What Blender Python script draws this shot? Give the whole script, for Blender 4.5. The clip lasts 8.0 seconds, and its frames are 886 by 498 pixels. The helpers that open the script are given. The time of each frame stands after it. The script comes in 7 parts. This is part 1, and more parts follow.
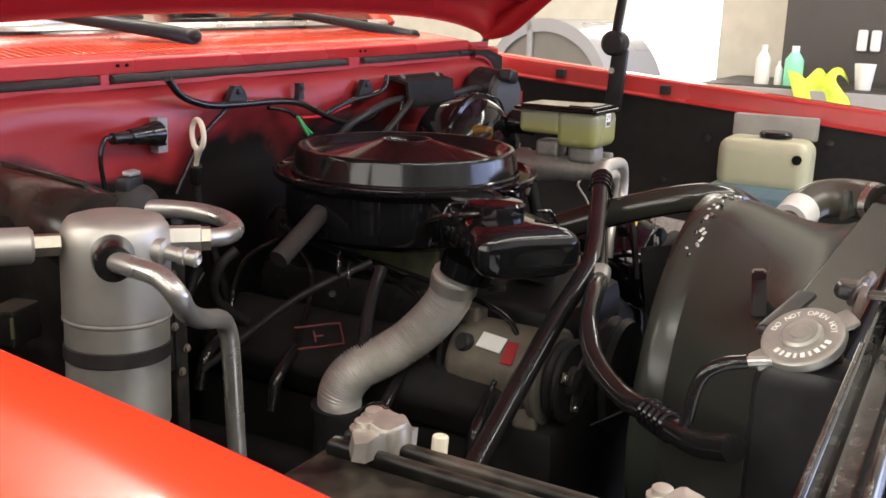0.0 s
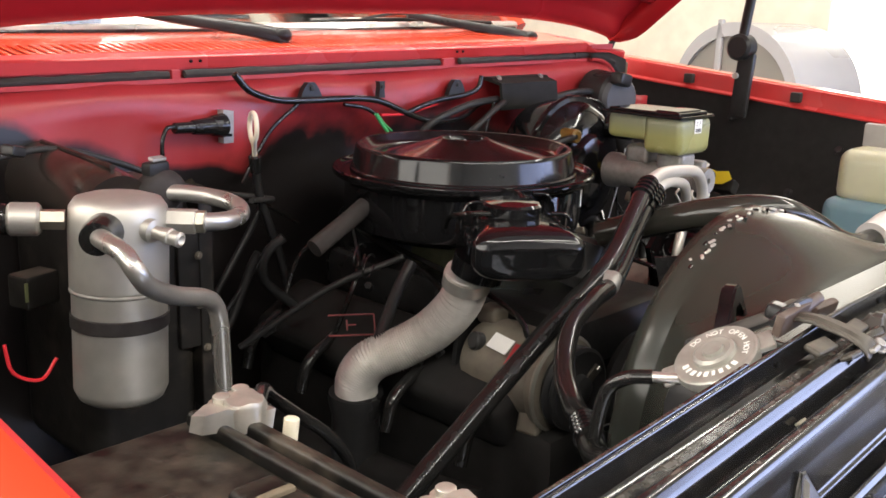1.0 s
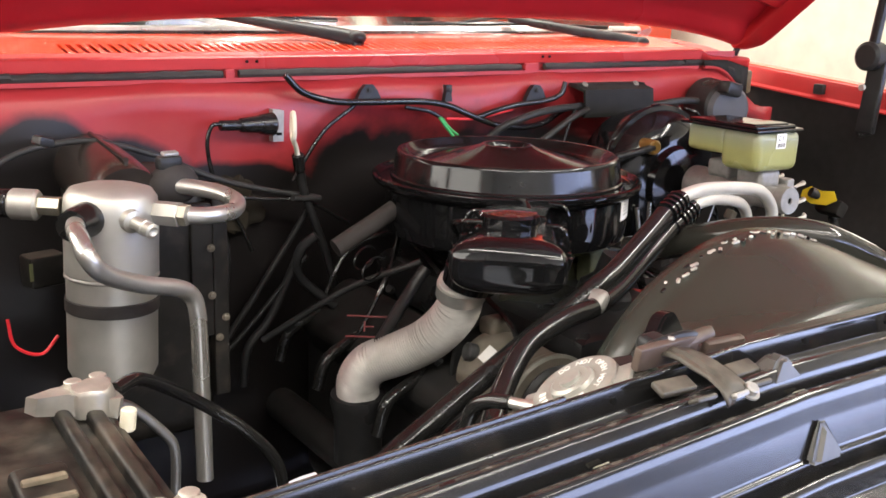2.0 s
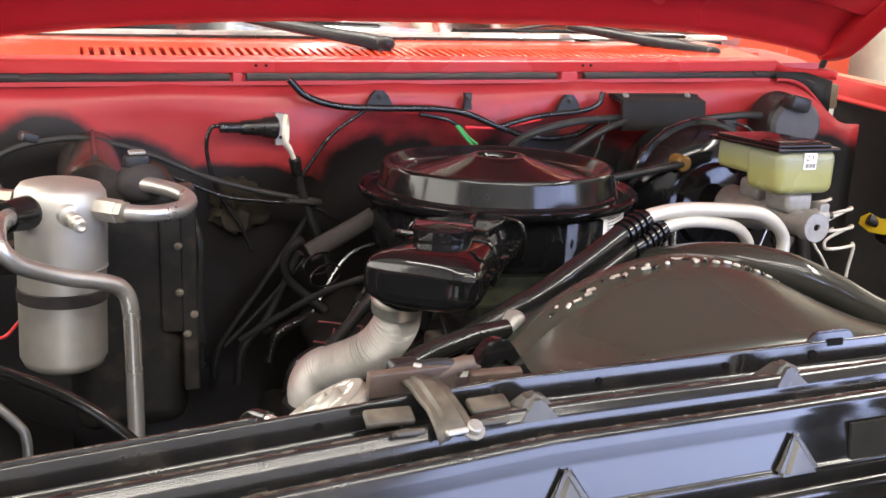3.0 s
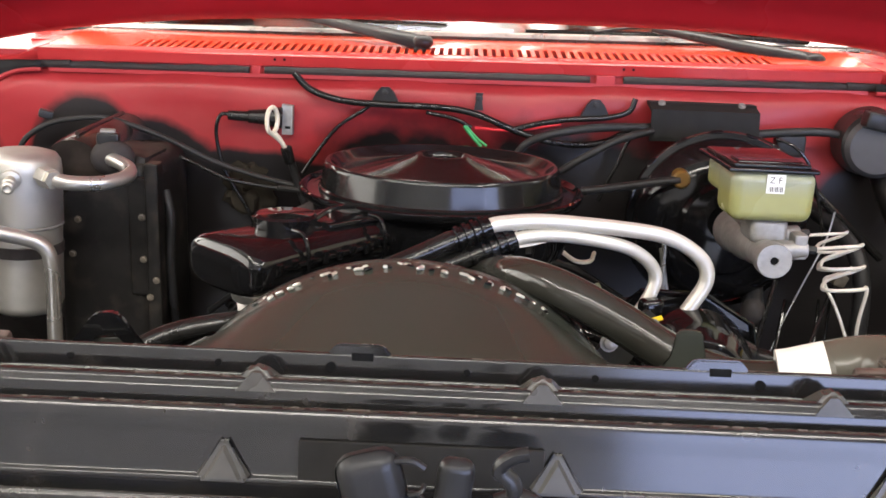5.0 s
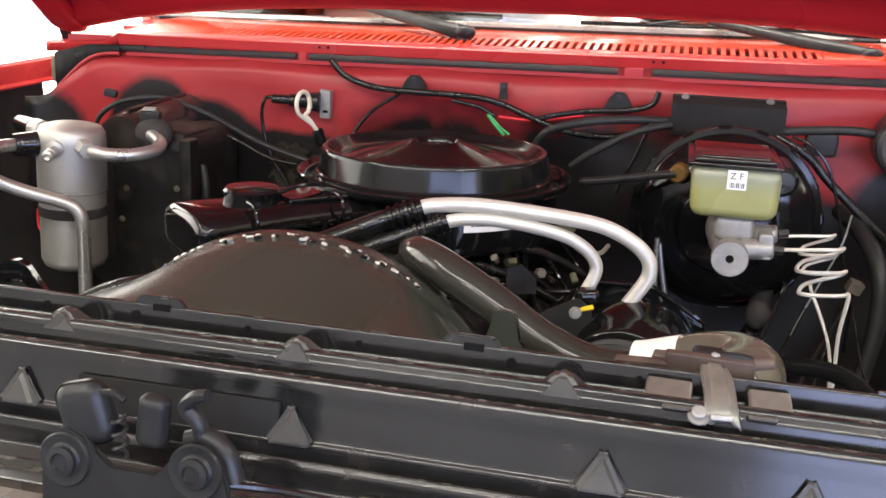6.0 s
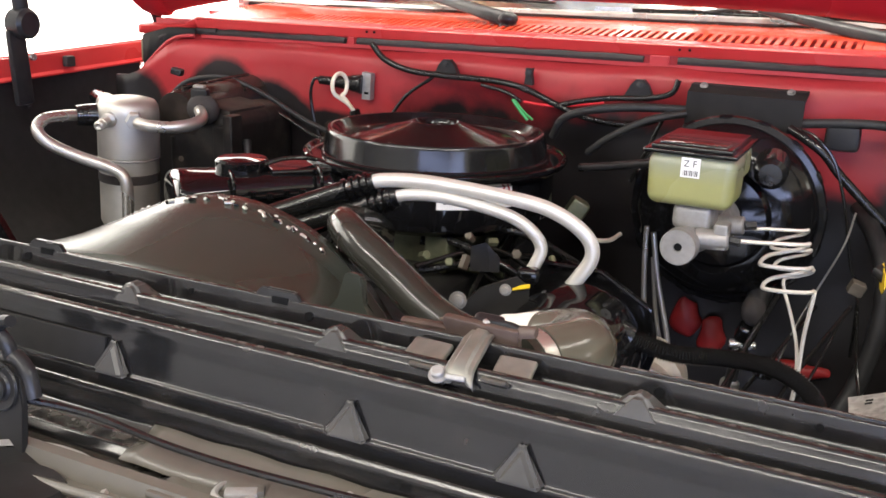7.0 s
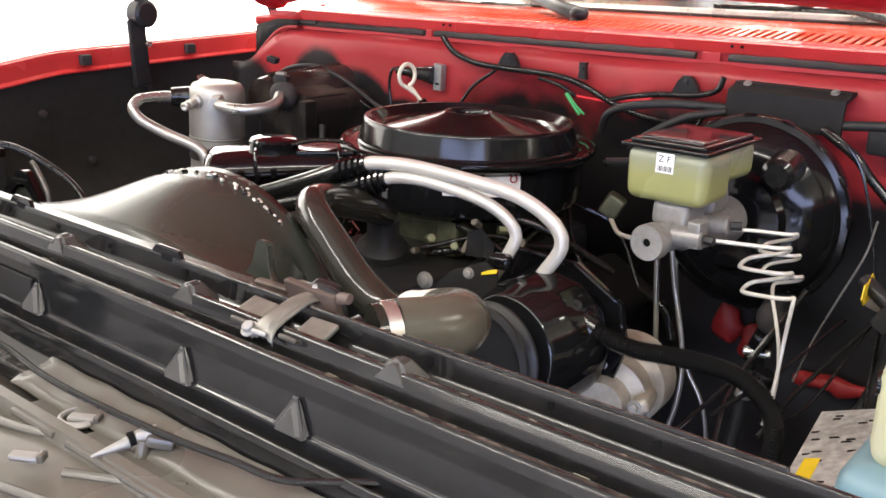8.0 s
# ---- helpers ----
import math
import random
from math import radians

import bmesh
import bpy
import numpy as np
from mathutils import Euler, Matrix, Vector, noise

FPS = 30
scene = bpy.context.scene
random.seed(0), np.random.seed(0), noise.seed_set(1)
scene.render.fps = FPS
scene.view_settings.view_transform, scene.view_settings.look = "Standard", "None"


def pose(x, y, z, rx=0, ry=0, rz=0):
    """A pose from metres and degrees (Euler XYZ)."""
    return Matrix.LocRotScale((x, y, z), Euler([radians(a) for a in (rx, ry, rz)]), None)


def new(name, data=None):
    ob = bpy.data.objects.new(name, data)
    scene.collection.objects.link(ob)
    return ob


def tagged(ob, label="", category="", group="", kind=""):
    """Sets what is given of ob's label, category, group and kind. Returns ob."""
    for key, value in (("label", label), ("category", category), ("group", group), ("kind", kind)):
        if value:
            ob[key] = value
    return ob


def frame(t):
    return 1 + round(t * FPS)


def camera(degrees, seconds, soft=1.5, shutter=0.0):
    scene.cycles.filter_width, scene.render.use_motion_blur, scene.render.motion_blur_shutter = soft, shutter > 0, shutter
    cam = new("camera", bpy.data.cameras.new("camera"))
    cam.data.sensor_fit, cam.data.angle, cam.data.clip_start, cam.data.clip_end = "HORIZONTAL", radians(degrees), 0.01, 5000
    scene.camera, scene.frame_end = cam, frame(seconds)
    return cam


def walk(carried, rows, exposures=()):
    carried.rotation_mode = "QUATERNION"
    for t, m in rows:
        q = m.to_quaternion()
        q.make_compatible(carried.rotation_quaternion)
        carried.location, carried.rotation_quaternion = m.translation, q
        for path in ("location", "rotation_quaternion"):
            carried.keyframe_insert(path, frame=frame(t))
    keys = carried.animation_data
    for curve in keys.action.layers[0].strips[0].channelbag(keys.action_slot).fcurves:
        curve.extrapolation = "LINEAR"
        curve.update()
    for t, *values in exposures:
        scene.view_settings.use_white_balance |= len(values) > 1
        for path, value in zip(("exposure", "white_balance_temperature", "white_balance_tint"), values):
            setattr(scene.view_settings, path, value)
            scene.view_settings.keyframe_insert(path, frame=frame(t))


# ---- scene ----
cam = camera(49.3, 8.0, soft=1.6)
METRES, EYE, TILT, LEAN, TURN = 2.2, 1.25, -14.0, -1.7, -60.0
ROWS = [
    (0.0, 0.0, 0.0, 0.0, -0.0, 0.0, 0.0),
    (0.5, 0.0525, -0.0019, -0.0017, 6.59, 0.05, -1.72),
    (1.0, 0.1075, 0.008, -0.0002, 13.02, -0.15, -3.36),
    (2.5, 0.2628, 0.0917, 0.0194, 32.07, -1.51, -8.13),
    (3.0, 0.3122, 0.1349, 0.0296, 37.57, -2.07, -9.4),
    (3.5, 0.359, 0.1797, 0.0404, 43.11, -2.82, -10.6),
    (4.0, 0.4027, 0.2257, 0.0517, 49.09, -3.82, -11.81),
    (4.5, 0.4394, 0.2743, 0.0632, 54.27, -4.88, -12.72),
    (6.0, 0.5476, 0.4391, 0.1056, 73.31, -9.81, -15.17),
    (6.5, 0.572, 0.4936, 0.1194, 79.21, -11.53, -15.62),
    (7.0, 0.5914, 0.5542, 0.1343, 85.62, -13.57, -15.93),
    (7.5, 0.6048, 0.6162, 0.1507, 92.33, -15.58, -16.1),
    (8.0, 0.6074, 0.6749, 0.1659, 99.51, -17.5, -16.04),
]
EXPOSURE = [(0.0, -0.60), (1.0, -0.31), (2.5, 0.02), (3.5, 0.04), (4.5, -0.06), (6.0, -0.27), (8.0, -0.15)]
walk(cam, [(t, pose(0, 0, EYE, TILT, LEAN, TURN) @ pose(METRES * x, METRES * y, METRES * z, 90 + pitch, roll, yaw)) for t, x, y, z, yaw, pitch, roll in ROWS], EXPOSURE)

# ---- light ----
world = bpy.data.worlds.new("world")
scene.world = world
world.use_nodes = True
world.node_tree.nodes["Background"].inputs[0].default_value = (1.0, 0.97, 0.92, 1)
world.node_tree.nodes["Background"].inputs[1].default_value = 0.2


def ceiling_lamp(x, y, z, sx, sy, watts, colour=(1.0, 0.94, 0.84)):
    data = bpy.data.lights.new("tube_lamp", "AREA")
    data.shape, data.size, data.size_y, data.energy, data.color = "RECTANGLE", sx, sy, watts, colour
    ob = new("tube_lamp", data)
    ob.matrix_world = pose(x, y, z)
    return ob


# tubes: x, y, length along x, length along y, watts
LAMPS = [(-1.3, -1.4, 0.12, 2.4, 75), (1.0, -2.2, 4.2, 0.10, 130), (1.0, -3.5, 4.2, 0.10, 130), (3.6, -1.4, 0.12, 2.4, 105), (-1.6, 2.4, 0.12, 2.4, 110), (1.2, 1.45, 3.0, 0.24, 190), (3.9, 2.4, 0.12, 2.4, 45)]
for lx, ly, wx, wy, watts in LAMPS:
    ceiling_lamp(lx, ly, 3.42, wx, wy, watts)


# ---- materials ----
def mat(name, base, rough=0.5, metal=0.0, vary=0.15, scale=40.0, bump=0.0, coat=0.0, spots=0.0, trans=0.0, ior=1.45, sub=0.0, rvary=0.12, spec=0.5):
    """A surface with grain at two scales, uneven gloss and a fine relief."""
    m = bpy.data.materials.new(name)
    m.use_nodes = True
    nt = m.node_tree
    b = nt.nodes["Principled BSDF"]
    b.inputs["Metallic"].default_value = metal
    b.inputs["IOR"].default_value = ior
    b.inputs["Specular IOR Level"].default_value = spec
    b.inputs["Coat Weight"].default_value = coat
    b.inputs["Coat Roughness"].default_value = 0.06
    b.inputs["Transmission Weight"].default_value = trans
    if sub:
        b.inputs["Subsurface Weight"].default_value = sub
        b.inputs["Subsurface Radius"].default_value = (0.02, 0.02, 0.01)
    tc = nt.nodes.new("ShaderNodeTexCoord")
    n1 = nt.nodes.new("ShaderNodeTexNoise")
    n1.inputs["Scale"].default_value, n1.inputs["Detail"].default_value = scale, 6
    n2 = nt.nodes.new("ShaderNodeTexNoise")
    n2.inputs["Scale"].default_value, n2.inputs["Detail"].default_value = scale * 0.13, 4
    for n in (n1, n2):
        nt.links.new(tc.outputs["Object"], n.inputs["Vector"])
    add = nt.nodes.new("ShaderNodeMath")
    add.operation = "MULTIPLY_ADD"
    nt.links.new(n2.outputs["Fac"], add.inputs[0])
    add.inputs[1].default_value = 1.0
    nt.links.new(n1.outputs["Fac"], add.inputs[2])
    ramp = nt.nodes.new("ShaderNodeMapRange")
    ramp.inputs["From Min"].default_value, ramp.inputs["From Max"].default_value = 0.6, 1.4
    nt.links.new(add.outputs[0], ramp.inputs["Value"])
    mix = nt.nodes.new("ShaderNodeMix")
    mix.data_type = "RGBA"
    lo = tuple(c * (1 - vary) for c in base)
    hi = tuple(min(1, c * (1 + vary)) for c in base)
    mix.inputs["A"].default_value, mix.inputs["B"].default_value = (*lo, 1), (*hi, 1)
    nt.links.new(ramp.outputs[0], mix.inputs["Factor"])
    col = mix.outputs["Result"]
    if spots:
        n3 = nt.nodes.new("ShaderNodeTexNoise")
        n3.inputs["Scale"].default_value, n3.inputs["Detail"].default_value = scale * 0.5, 8
        nt.links.new(tc.outputs["Object"], n3.inputs["Vector"])
        r3 = nt.nodes.new("ShaderNodeMapRange")
        r3.inputs["From Min"].default_value, r3.inputs["From Max"].default_value = 0.56, 0.72
        r3.inputs["To Max"].default_value = spots
        nt.links.new(n3.outputs["Fac"], r3.inputs["Value"])
        mx = nt.nodes.new("ShaderNodeMix")
        mx.data_type = "RGBA"
        mx.inputs["B"].default_value = (0.16, 0.13, 0.1, 1)
        nt.links.new(r3.outputs[0], mx.inputs["Factor"])
        nt.links.new(col, mx.inputs["A"])
        col = mx.outputs["Result"]
    nt.links.new(col, b.inputs["Base Color"])
    rr = nt.nodes.new("ShaderNodeMapRange")
    rr.inputs["From Min"].default_value, rr.inputs["From Max"].default_value = 0.3, 0.7
    rr.inputs["To Min"].default_value, rr.inputs["To Max"].default_value = max(0.02, rough - rvary), min(1, rough + rvary)
    nt.links.new(n2.outputs["Fac"], rr.inputs["Value"])
    nt.links.new(rr.outputs[0], b.inputs["Roughness"])
    if bump:
        bp = nt.nodes.new("ShaderNodeBump")
        bp.inputs["Strength"].default_value, bp.inputs["Distance"].default_value = bump, 0.002
        nt.links.new(n1.outputs["Fac"], bp.inputs["Height"])
        nt.links.new(bp.outputs[0], b.inputs["Normal"])
    return m


# Darker copy of the body red: the underside's shade is put into the colour.
RED_HOOD = mat("red_hood_shaded", (0.33, 0.011, 0.015), 0.28, 0, 0.1, 14, 0.02, coat=0.1, rvary=0.06, spec=0.35)
RED = mat("red_gloss_paint", (0.56, 0.048, 0.017), 0.22, 0, 0.06, 20, 0.01, coat=0.55, rvary=0.05)
RED_IN = mat("red_underhood_paint", (0.36, 0.024, 0.029), 0.48, 0, 0.12, 18, 0.03, coat=0.0, spots=0.06)
BLACK_GLOSS = mat("black_gloss_enamel", (0.006, 0.006, 0.0065), 0.06, 0, 0.3, 60, 0.0, coat=0.0, rvary=0.03, spec=0.5)
BLACK_SATIN = mat("black_satin_paint", (0.019, 0.019, 0.0195), 0.33, 0, 0.3, 60, 0.05, spots=0.03, spec=0.27)
BLACK_FLAT = mat("black_flat_paint", (0.017, 0.0165, 0.016), 0.65, 0, 0.3, 50, 0.1, spec=0.16)
SUPPORT = mat("black_chassis_paint", (0.0105, 0.0103, 0.0105), 0.14, 0, 0.3, 60, 0.0, spots=0.05, rvary=0.04, spec=0.66)
# Dusty gussets and bosses, made paler for the reflection on the gussets.
STAMPED = mat("dusty_reflecting_black", (0.046, 0.044, 0.040), 0.3, 0, 0.3, 60, 0.02, spots=0.08)
RUBBER = mat("black_rubber", (0.012, 0.0118, 0.0115), 0.13, 0, 0.25, 80, 0.03, rvary=0.06)
HOSE = mat("dusty_olive_hose", (0.026, 0.0255, 0.0215), 0.12, 0, 0.14, 24, 0.0, rvary=0.04, spec=0.5)
RUBBER_DULL = mat("weathered_rubber", (0.034, 0.030, 0.029), 0.75, 0, 0.3, 90, 0.15, spec=0.3)
SHROUD = mat("olive_black_plastic", (0.032, 0.0355, 0.030), 0.25, 0, 0.07, 14, 0.0, rvary=0.03, spec=0.5)
LID = mat("black_lid_enamel", (0.008, 0.0082, 0.0084), 0.13, 0, 0.3, 60, 0.0, rvary=0.03, spec=0.42)
GRIMY_CAST = mat("grimy_beige_casting", (0.15, 0.132, 0.105), 0.5, 0.3, 0.45, 50, 0.4, spots=0.5)
ALU = mat("dull_aluminium", (0.44, 0.427, 0.39), 0.42, 0.72, 0.16, 40, 0.08, spots=0.14, rvary=0.1)
ALU_CAST = mat("cast_aluminium", (0.3, 0.29, 0.275), 0.5, 0.5, 0.25, 120, 0.3, spots=0.2)
PIPE = mat("bare_aluminium_pipe", (0.44, 0.427, 0.395), 0.36, 0.75, 0.12, 60, 0.05, spots=0.06)
ALU_PIPE = mat("aluminium_tube", (0.6, 0.575, 0.52), 0.4, 0.35, 0.08, 60, 0.04)
STEEL = mat("zinc_steel", (0.58, 0.57, 0.53), 0.32, 0.8, 0.2, 90, 0.1, spots=0.12)
FOIL = mat("foil_duct", (0.62, 0.605, 0.575), 0.43, 0.6, 0.14, 90, 0.08)
BRASS = mat("brass_nut", (0.4, 0.375, 0.31), 0.35, 0.9, 0.2, 90, 0.05)
RESERVOIR = mat("fluid_reservoir_plastic", (0.27, 0.27, 0.11), 0.25, 0, 0.15, 25, 0.02, sub=0.3)
WASHER = mat("milky_plastic", (0.52, 0.52, 0.37), 0.4, 0, 0.08, 25, 0.02, sub=0.4)
WHITE = mat("white_label", (0.74, 0.73, 0.7), 0.5, 0, 0.05, 60)
INK = mat("black_ink", (0.006, 0.006, 0.006), 0.85, spec=0.1)
RED_INK = mat("red_ink", (0.3, 0.02, 0.025), 0.6)
DARK_RED_INK = mat("faded_red_ink", (0.13, 0.01, 0.012), 0.6)
GREEN_WIRE = mat("green_wire", (0.05, 0.32, 0.1), 0.4)
RED_WIRE = mat("red_wire", (0.6, 0.02, 0.03), 0.4)
WHITE_WIRE = mat("cream_handle", (0.7, 0.64, 0.5), 0.4)
YELLOW = mat("yellow_paint", (0.7, 0.5, 0.02), 0.5)
HVAC = mat("heater_box_plastic", (0.013, 0.012, 0.011), 0.5, 0, 0.5, 50, 0.3, spots=0.14, spec=0.3)
GLASS = mat("windshield_glass", (0.85, 0.9, 0.88), 0.02, 0, 0.02, 10, rvary=0.01, trans=1.0)
TAN = mat("tan_dash_vinyl", (0.5, 0.42, 0.28), 0.6, 0, 0.1, 40, 0.05)
WALL = mat("white_wall_paint", (0.7, 0.69, 0.66), 0.7, 0, 0.03, 6, 0.02)
DIMWALL = mat("grey_wall_paint", (0.38, 0.38, 0.4), 0.7, 0, 0.1, 6, 0.02)
CEIL = mat("ceiling_paint", (0.45, 0.43, 0.4), 0.8, 0, 0.06, 6, 0.02)
CREAM = mat("cream_wall_paint", (0.6, 0.56, 0.46), 0.7, 0, 0.16, 9, 0.02)
FLOOR = mat("grey_epoxy_floor", (0.5, 0.54, 0.62), 0.26, 0, 0.15, 6, 0.03)
OLIVE = mat("olive_zinc", (0.16, 0.14, 0.09), 0.5, 0.3, 0.25, 60, 0.1)
BOOSTER = mat("worn_black_enamel", (0.006, 0.006, 0.0065), 0.11, 0, 0.3, 60, 0.0, rvary=0.03, spec=0.4)
DUCT = mat("brown_black_duct", (0.026, 0.021, 0.018), 0.2, 0, 0.4, 30, 0.05, spots=0.1, rvary=0.08, spec=0.5)
TAPE = mat("grey_wrap_tape", (0.028, 0.028, 0.028), 0.5, 0, 0.3, 90, 0.2, spec=0.3)


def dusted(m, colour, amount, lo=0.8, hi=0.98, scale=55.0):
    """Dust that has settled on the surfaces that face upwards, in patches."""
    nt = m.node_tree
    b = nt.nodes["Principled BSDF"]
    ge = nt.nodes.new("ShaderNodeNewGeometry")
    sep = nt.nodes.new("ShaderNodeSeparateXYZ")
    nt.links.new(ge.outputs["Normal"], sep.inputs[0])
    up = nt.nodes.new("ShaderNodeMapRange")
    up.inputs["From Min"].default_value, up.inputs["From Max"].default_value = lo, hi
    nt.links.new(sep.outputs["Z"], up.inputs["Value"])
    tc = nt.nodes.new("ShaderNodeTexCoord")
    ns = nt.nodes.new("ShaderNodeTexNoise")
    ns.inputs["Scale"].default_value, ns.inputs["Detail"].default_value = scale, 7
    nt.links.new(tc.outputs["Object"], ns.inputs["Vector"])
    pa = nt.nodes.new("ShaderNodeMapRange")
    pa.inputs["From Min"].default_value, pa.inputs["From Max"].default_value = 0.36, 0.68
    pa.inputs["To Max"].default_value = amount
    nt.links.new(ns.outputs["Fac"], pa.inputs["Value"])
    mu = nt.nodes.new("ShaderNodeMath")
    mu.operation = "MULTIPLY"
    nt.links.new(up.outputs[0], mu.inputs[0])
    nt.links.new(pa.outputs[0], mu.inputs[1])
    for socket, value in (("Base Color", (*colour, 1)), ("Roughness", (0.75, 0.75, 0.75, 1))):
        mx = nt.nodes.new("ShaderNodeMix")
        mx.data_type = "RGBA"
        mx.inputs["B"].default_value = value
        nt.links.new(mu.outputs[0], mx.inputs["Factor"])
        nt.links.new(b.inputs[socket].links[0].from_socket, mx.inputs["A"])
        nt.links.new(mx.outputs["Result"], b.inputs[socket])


# support: its dust, and the ridges' bright highlights painted onto the tops with it
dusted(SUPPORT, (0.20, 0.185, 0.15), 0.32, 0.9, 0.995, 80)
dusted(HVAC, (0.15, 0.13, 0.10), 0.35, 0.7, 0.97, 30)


# ---- mesh tools ----
def part(name, bm, material, parent=None, label="", smooth=True, angle=40):
    me = bpy.data.meshes.new(name)
    bmesh.ops.recalc_face_normals(bm, faces=bm.faces)
    if smooth:
        for f in bm.faces:
            f.smooth = True
        for e in bm.edges:
            if len(e.link_faces) == 2 and e.calc_face_angle(0) > radians(angle):
                e.smooth = False
    bm.to_mesh(me)
    bm.free()
    me.materials.append(material)
    ob = new(name, me)
    if smooth and len(me.polygons) < 6000:
        wn = ob.modifiers.new("normals", "WEIGHTED_NORMAL")
        wn.weight, wn.keep_sharp = 80, True
    if parent:
        ob.parent = parent
        ob.matrix_parent_inverse = parent.matrix_world.inverted()
    if label:
        ob["label"] = label
    return ob


def thing(name, at, label, category, group="", kind=""):
    ob = new(name)
    ob.location = at
    ob.matrix_world = Matrix.Translation(at)
    ob.empty_display_size = 0.05
    return tagged(ob, label, category, group, kind)


def box(bm, at, size, bevel=0.0, turn=(0, 0, 0), segs=2):
    made = bmesh.ops.create_cube(bm, size=1.0)["verts"]
    m = pose(*at, *turn) @ Matrix.Diagonal((*size, 1))
    bmesh.ops.transform(bm, matrix=m, verts=made)
    if bevel:
        edges = list({e for v in made for e in v.link_edges})
        bmesh.ops.bevel(bm, geom=edges, offset=bevel, segments=segs, affect="EDGES", profile=0.5)
    return bm


def aim(a, b):
    """Pose at a whose z axis runs to b."""
    d = (Vector(b) - Vector(a))
    return Matrix.Translation(a) @ d.to_track_quat("Z", "Y").to_matrix().to_4x4()


def lathe(bm, m, profile, segs=40):
    """Turns (radius, height) pairs round the z axis of m."""
    rings = []
    for r, h in profile:
        if r < 1e-6:
            rings.append([bm.verts.new(m @ Vector((0, 0, h)))])
        else:
            rings.append([bm.verts.new(m @ Vector((r * math.cos(2 * math.pi * k / segs), r * math.sin(2 * math.pi * k / segs), h))) for k in range(segs)])
    for a, b in zip(rings, rings[1:]):
        for k in range(segs):
            j = (k + 1) % segs
            if len(a) == 1 and len(b) == 1:
                continue
            if len(a) == 1:
                bm.faces.new((a[0], b[k], b[j]))
            elif len(b) == 1:
                bm.faces.new((a[k], a[j], b[0]))
            else:
                bm.faces.new((a[k], a[j], b[j], b[k]))
    return bm


def rod(bm, a, b, r, r2=None, segs=16, bevel=0.0):
    r2 = r if r2 is None else r2
    h = (Vector(b) - Vector(a)).length
    c = min(bevel, h * 0.4, r * 0.6)
    prof = [(0, 0), (r - c, 0), (r, c), (r2, h - c), (r2 - c, h), (0, h)] if c else [(0, 0), (r, 0), (r2, h), (0, h)]
    return lathe(bm, aim(a, b), prof, segs)


def smooth_path(points, steps=8):
    p = [Vector(q) for q in points]
    p = [p[0] * 2 - p[1]] + p + [p[-1] * 2 - p[-2]]
    out = []
    for i in range(1, len(p) - 2):
        for s in range(steps):
            u = s / steps
            a, b, c, d = p[i - 1], p[i], p[i + 1], p[i + 2]
            out.append(0.5 * ((2 * b) + (c - a) * u + (2 * a - 5 * b + 4 * c - d) * u * u + (3 * b - a - 3 * c + d) * u ** 3))
    out.append(p[-2])
    return out


def tube(bm, points, r, segs=12, steps=8, smooth=True, ribs=0, depth=0.0, flat=1.0):
    """A bent tube; ribs gives it that many rings along its length."""
    path = smooth_path(points, steps) if smooth else [Vector(q) for q in points]
    if ribs:
        cum = [0]
        for a, b in zip(path, path[1:]):
            cum.append(cum[-1] + (b - a).length)
        fine = []
        total, n, j = cum[-1], ribs * 4, 0
        for k in range(n + 1):
            s = total * k / n
            while j < len(cum) - 2 and cum[j + 1] < s:
                j += 1
            u = (s - cum[j]) / max(1e-9, cum[j + 1] - cum[j])
            fine.append(path[j].lerp(path[j + 1], min(1, u)))
        path = fine
    tangent = (path[1] - path[0]).normalized()
    side = tangent.orthogonal().normalized()
    rings = []
    for i, q in enumerate(path):
        t = (path[min(i + 1, len(path) - 1)] - path[max(i - 1, 0)]).normalized()
        side = (side - t * side.dot(t)).normalized()
        up = t.cross(side)
        rr = r if not callable(r) else r(i / (len(path) - 1))
        if ribs:
            rr -= depth * (0.5 - 0.5 * math.cos(math.pi * (i % 4) / 2))
        rings.append([bm.verts.new(q + side * (rr * math.cos(2 * math.pi * k / segs)) + up * (rr * flat * math.sin(2 * math.pi * k / segs))) for k in range(segs)])
    for a, b in zip(rings, rings[1:]):
        for k in range(segs):
            j = (k + 1) % segs
            bm.faces.new((a[k], a[j], b[j], b[k]))
    bm.faces.new(rings[0][::-1])
    bm.faces.new(rings[-1])
    return bm


def extrude_x(bm, section, x0, x1, cuts=1):
    """A closed (y, z) section drawn out along x."""
    rings = []
    for k in range(cuts + 1):
        x = x0 + (x1 - x0) * k / cuts
        rings.append([bm.verts.new((x, y, z)) for y, z in section])
    n = len(section)
    for a, b in zip(rings, rings[1:]):
        for k in range(n):
            j = (k + 1) % n
            bm.faces.new((a[k], a[j], b[j], b[k]))
    bm.faces.new(rings[0])
    bm.faces.new(rings[-1][::-1])
    return bm


def extrude_y(bm, section, y0, y1, cuts=1, bend=None):
    """A closed (x, z) section drawn out along y; bend(y) gives a shift (dx, dz)."""
    rings = []
    for k in range(cuts + 1):
        y = y0 + (y1 - y0) * k / cuts
        dx, dz = bend(y) if bend else (0, 0)
        rings.append([bm.verts.new((x + dx, y, z + dz)) for x, z in section])
    n = len(section)
    for a, b in zip(rings, rings[1:]):
        for k in range(n):
            j = (k + 1) % n
            bm.faces.new((a[k], a[j], b[j], b[k]))
    bm.faces.new(rings[0])
    bm.faces.new(rings[-1][::-1])
    return bm


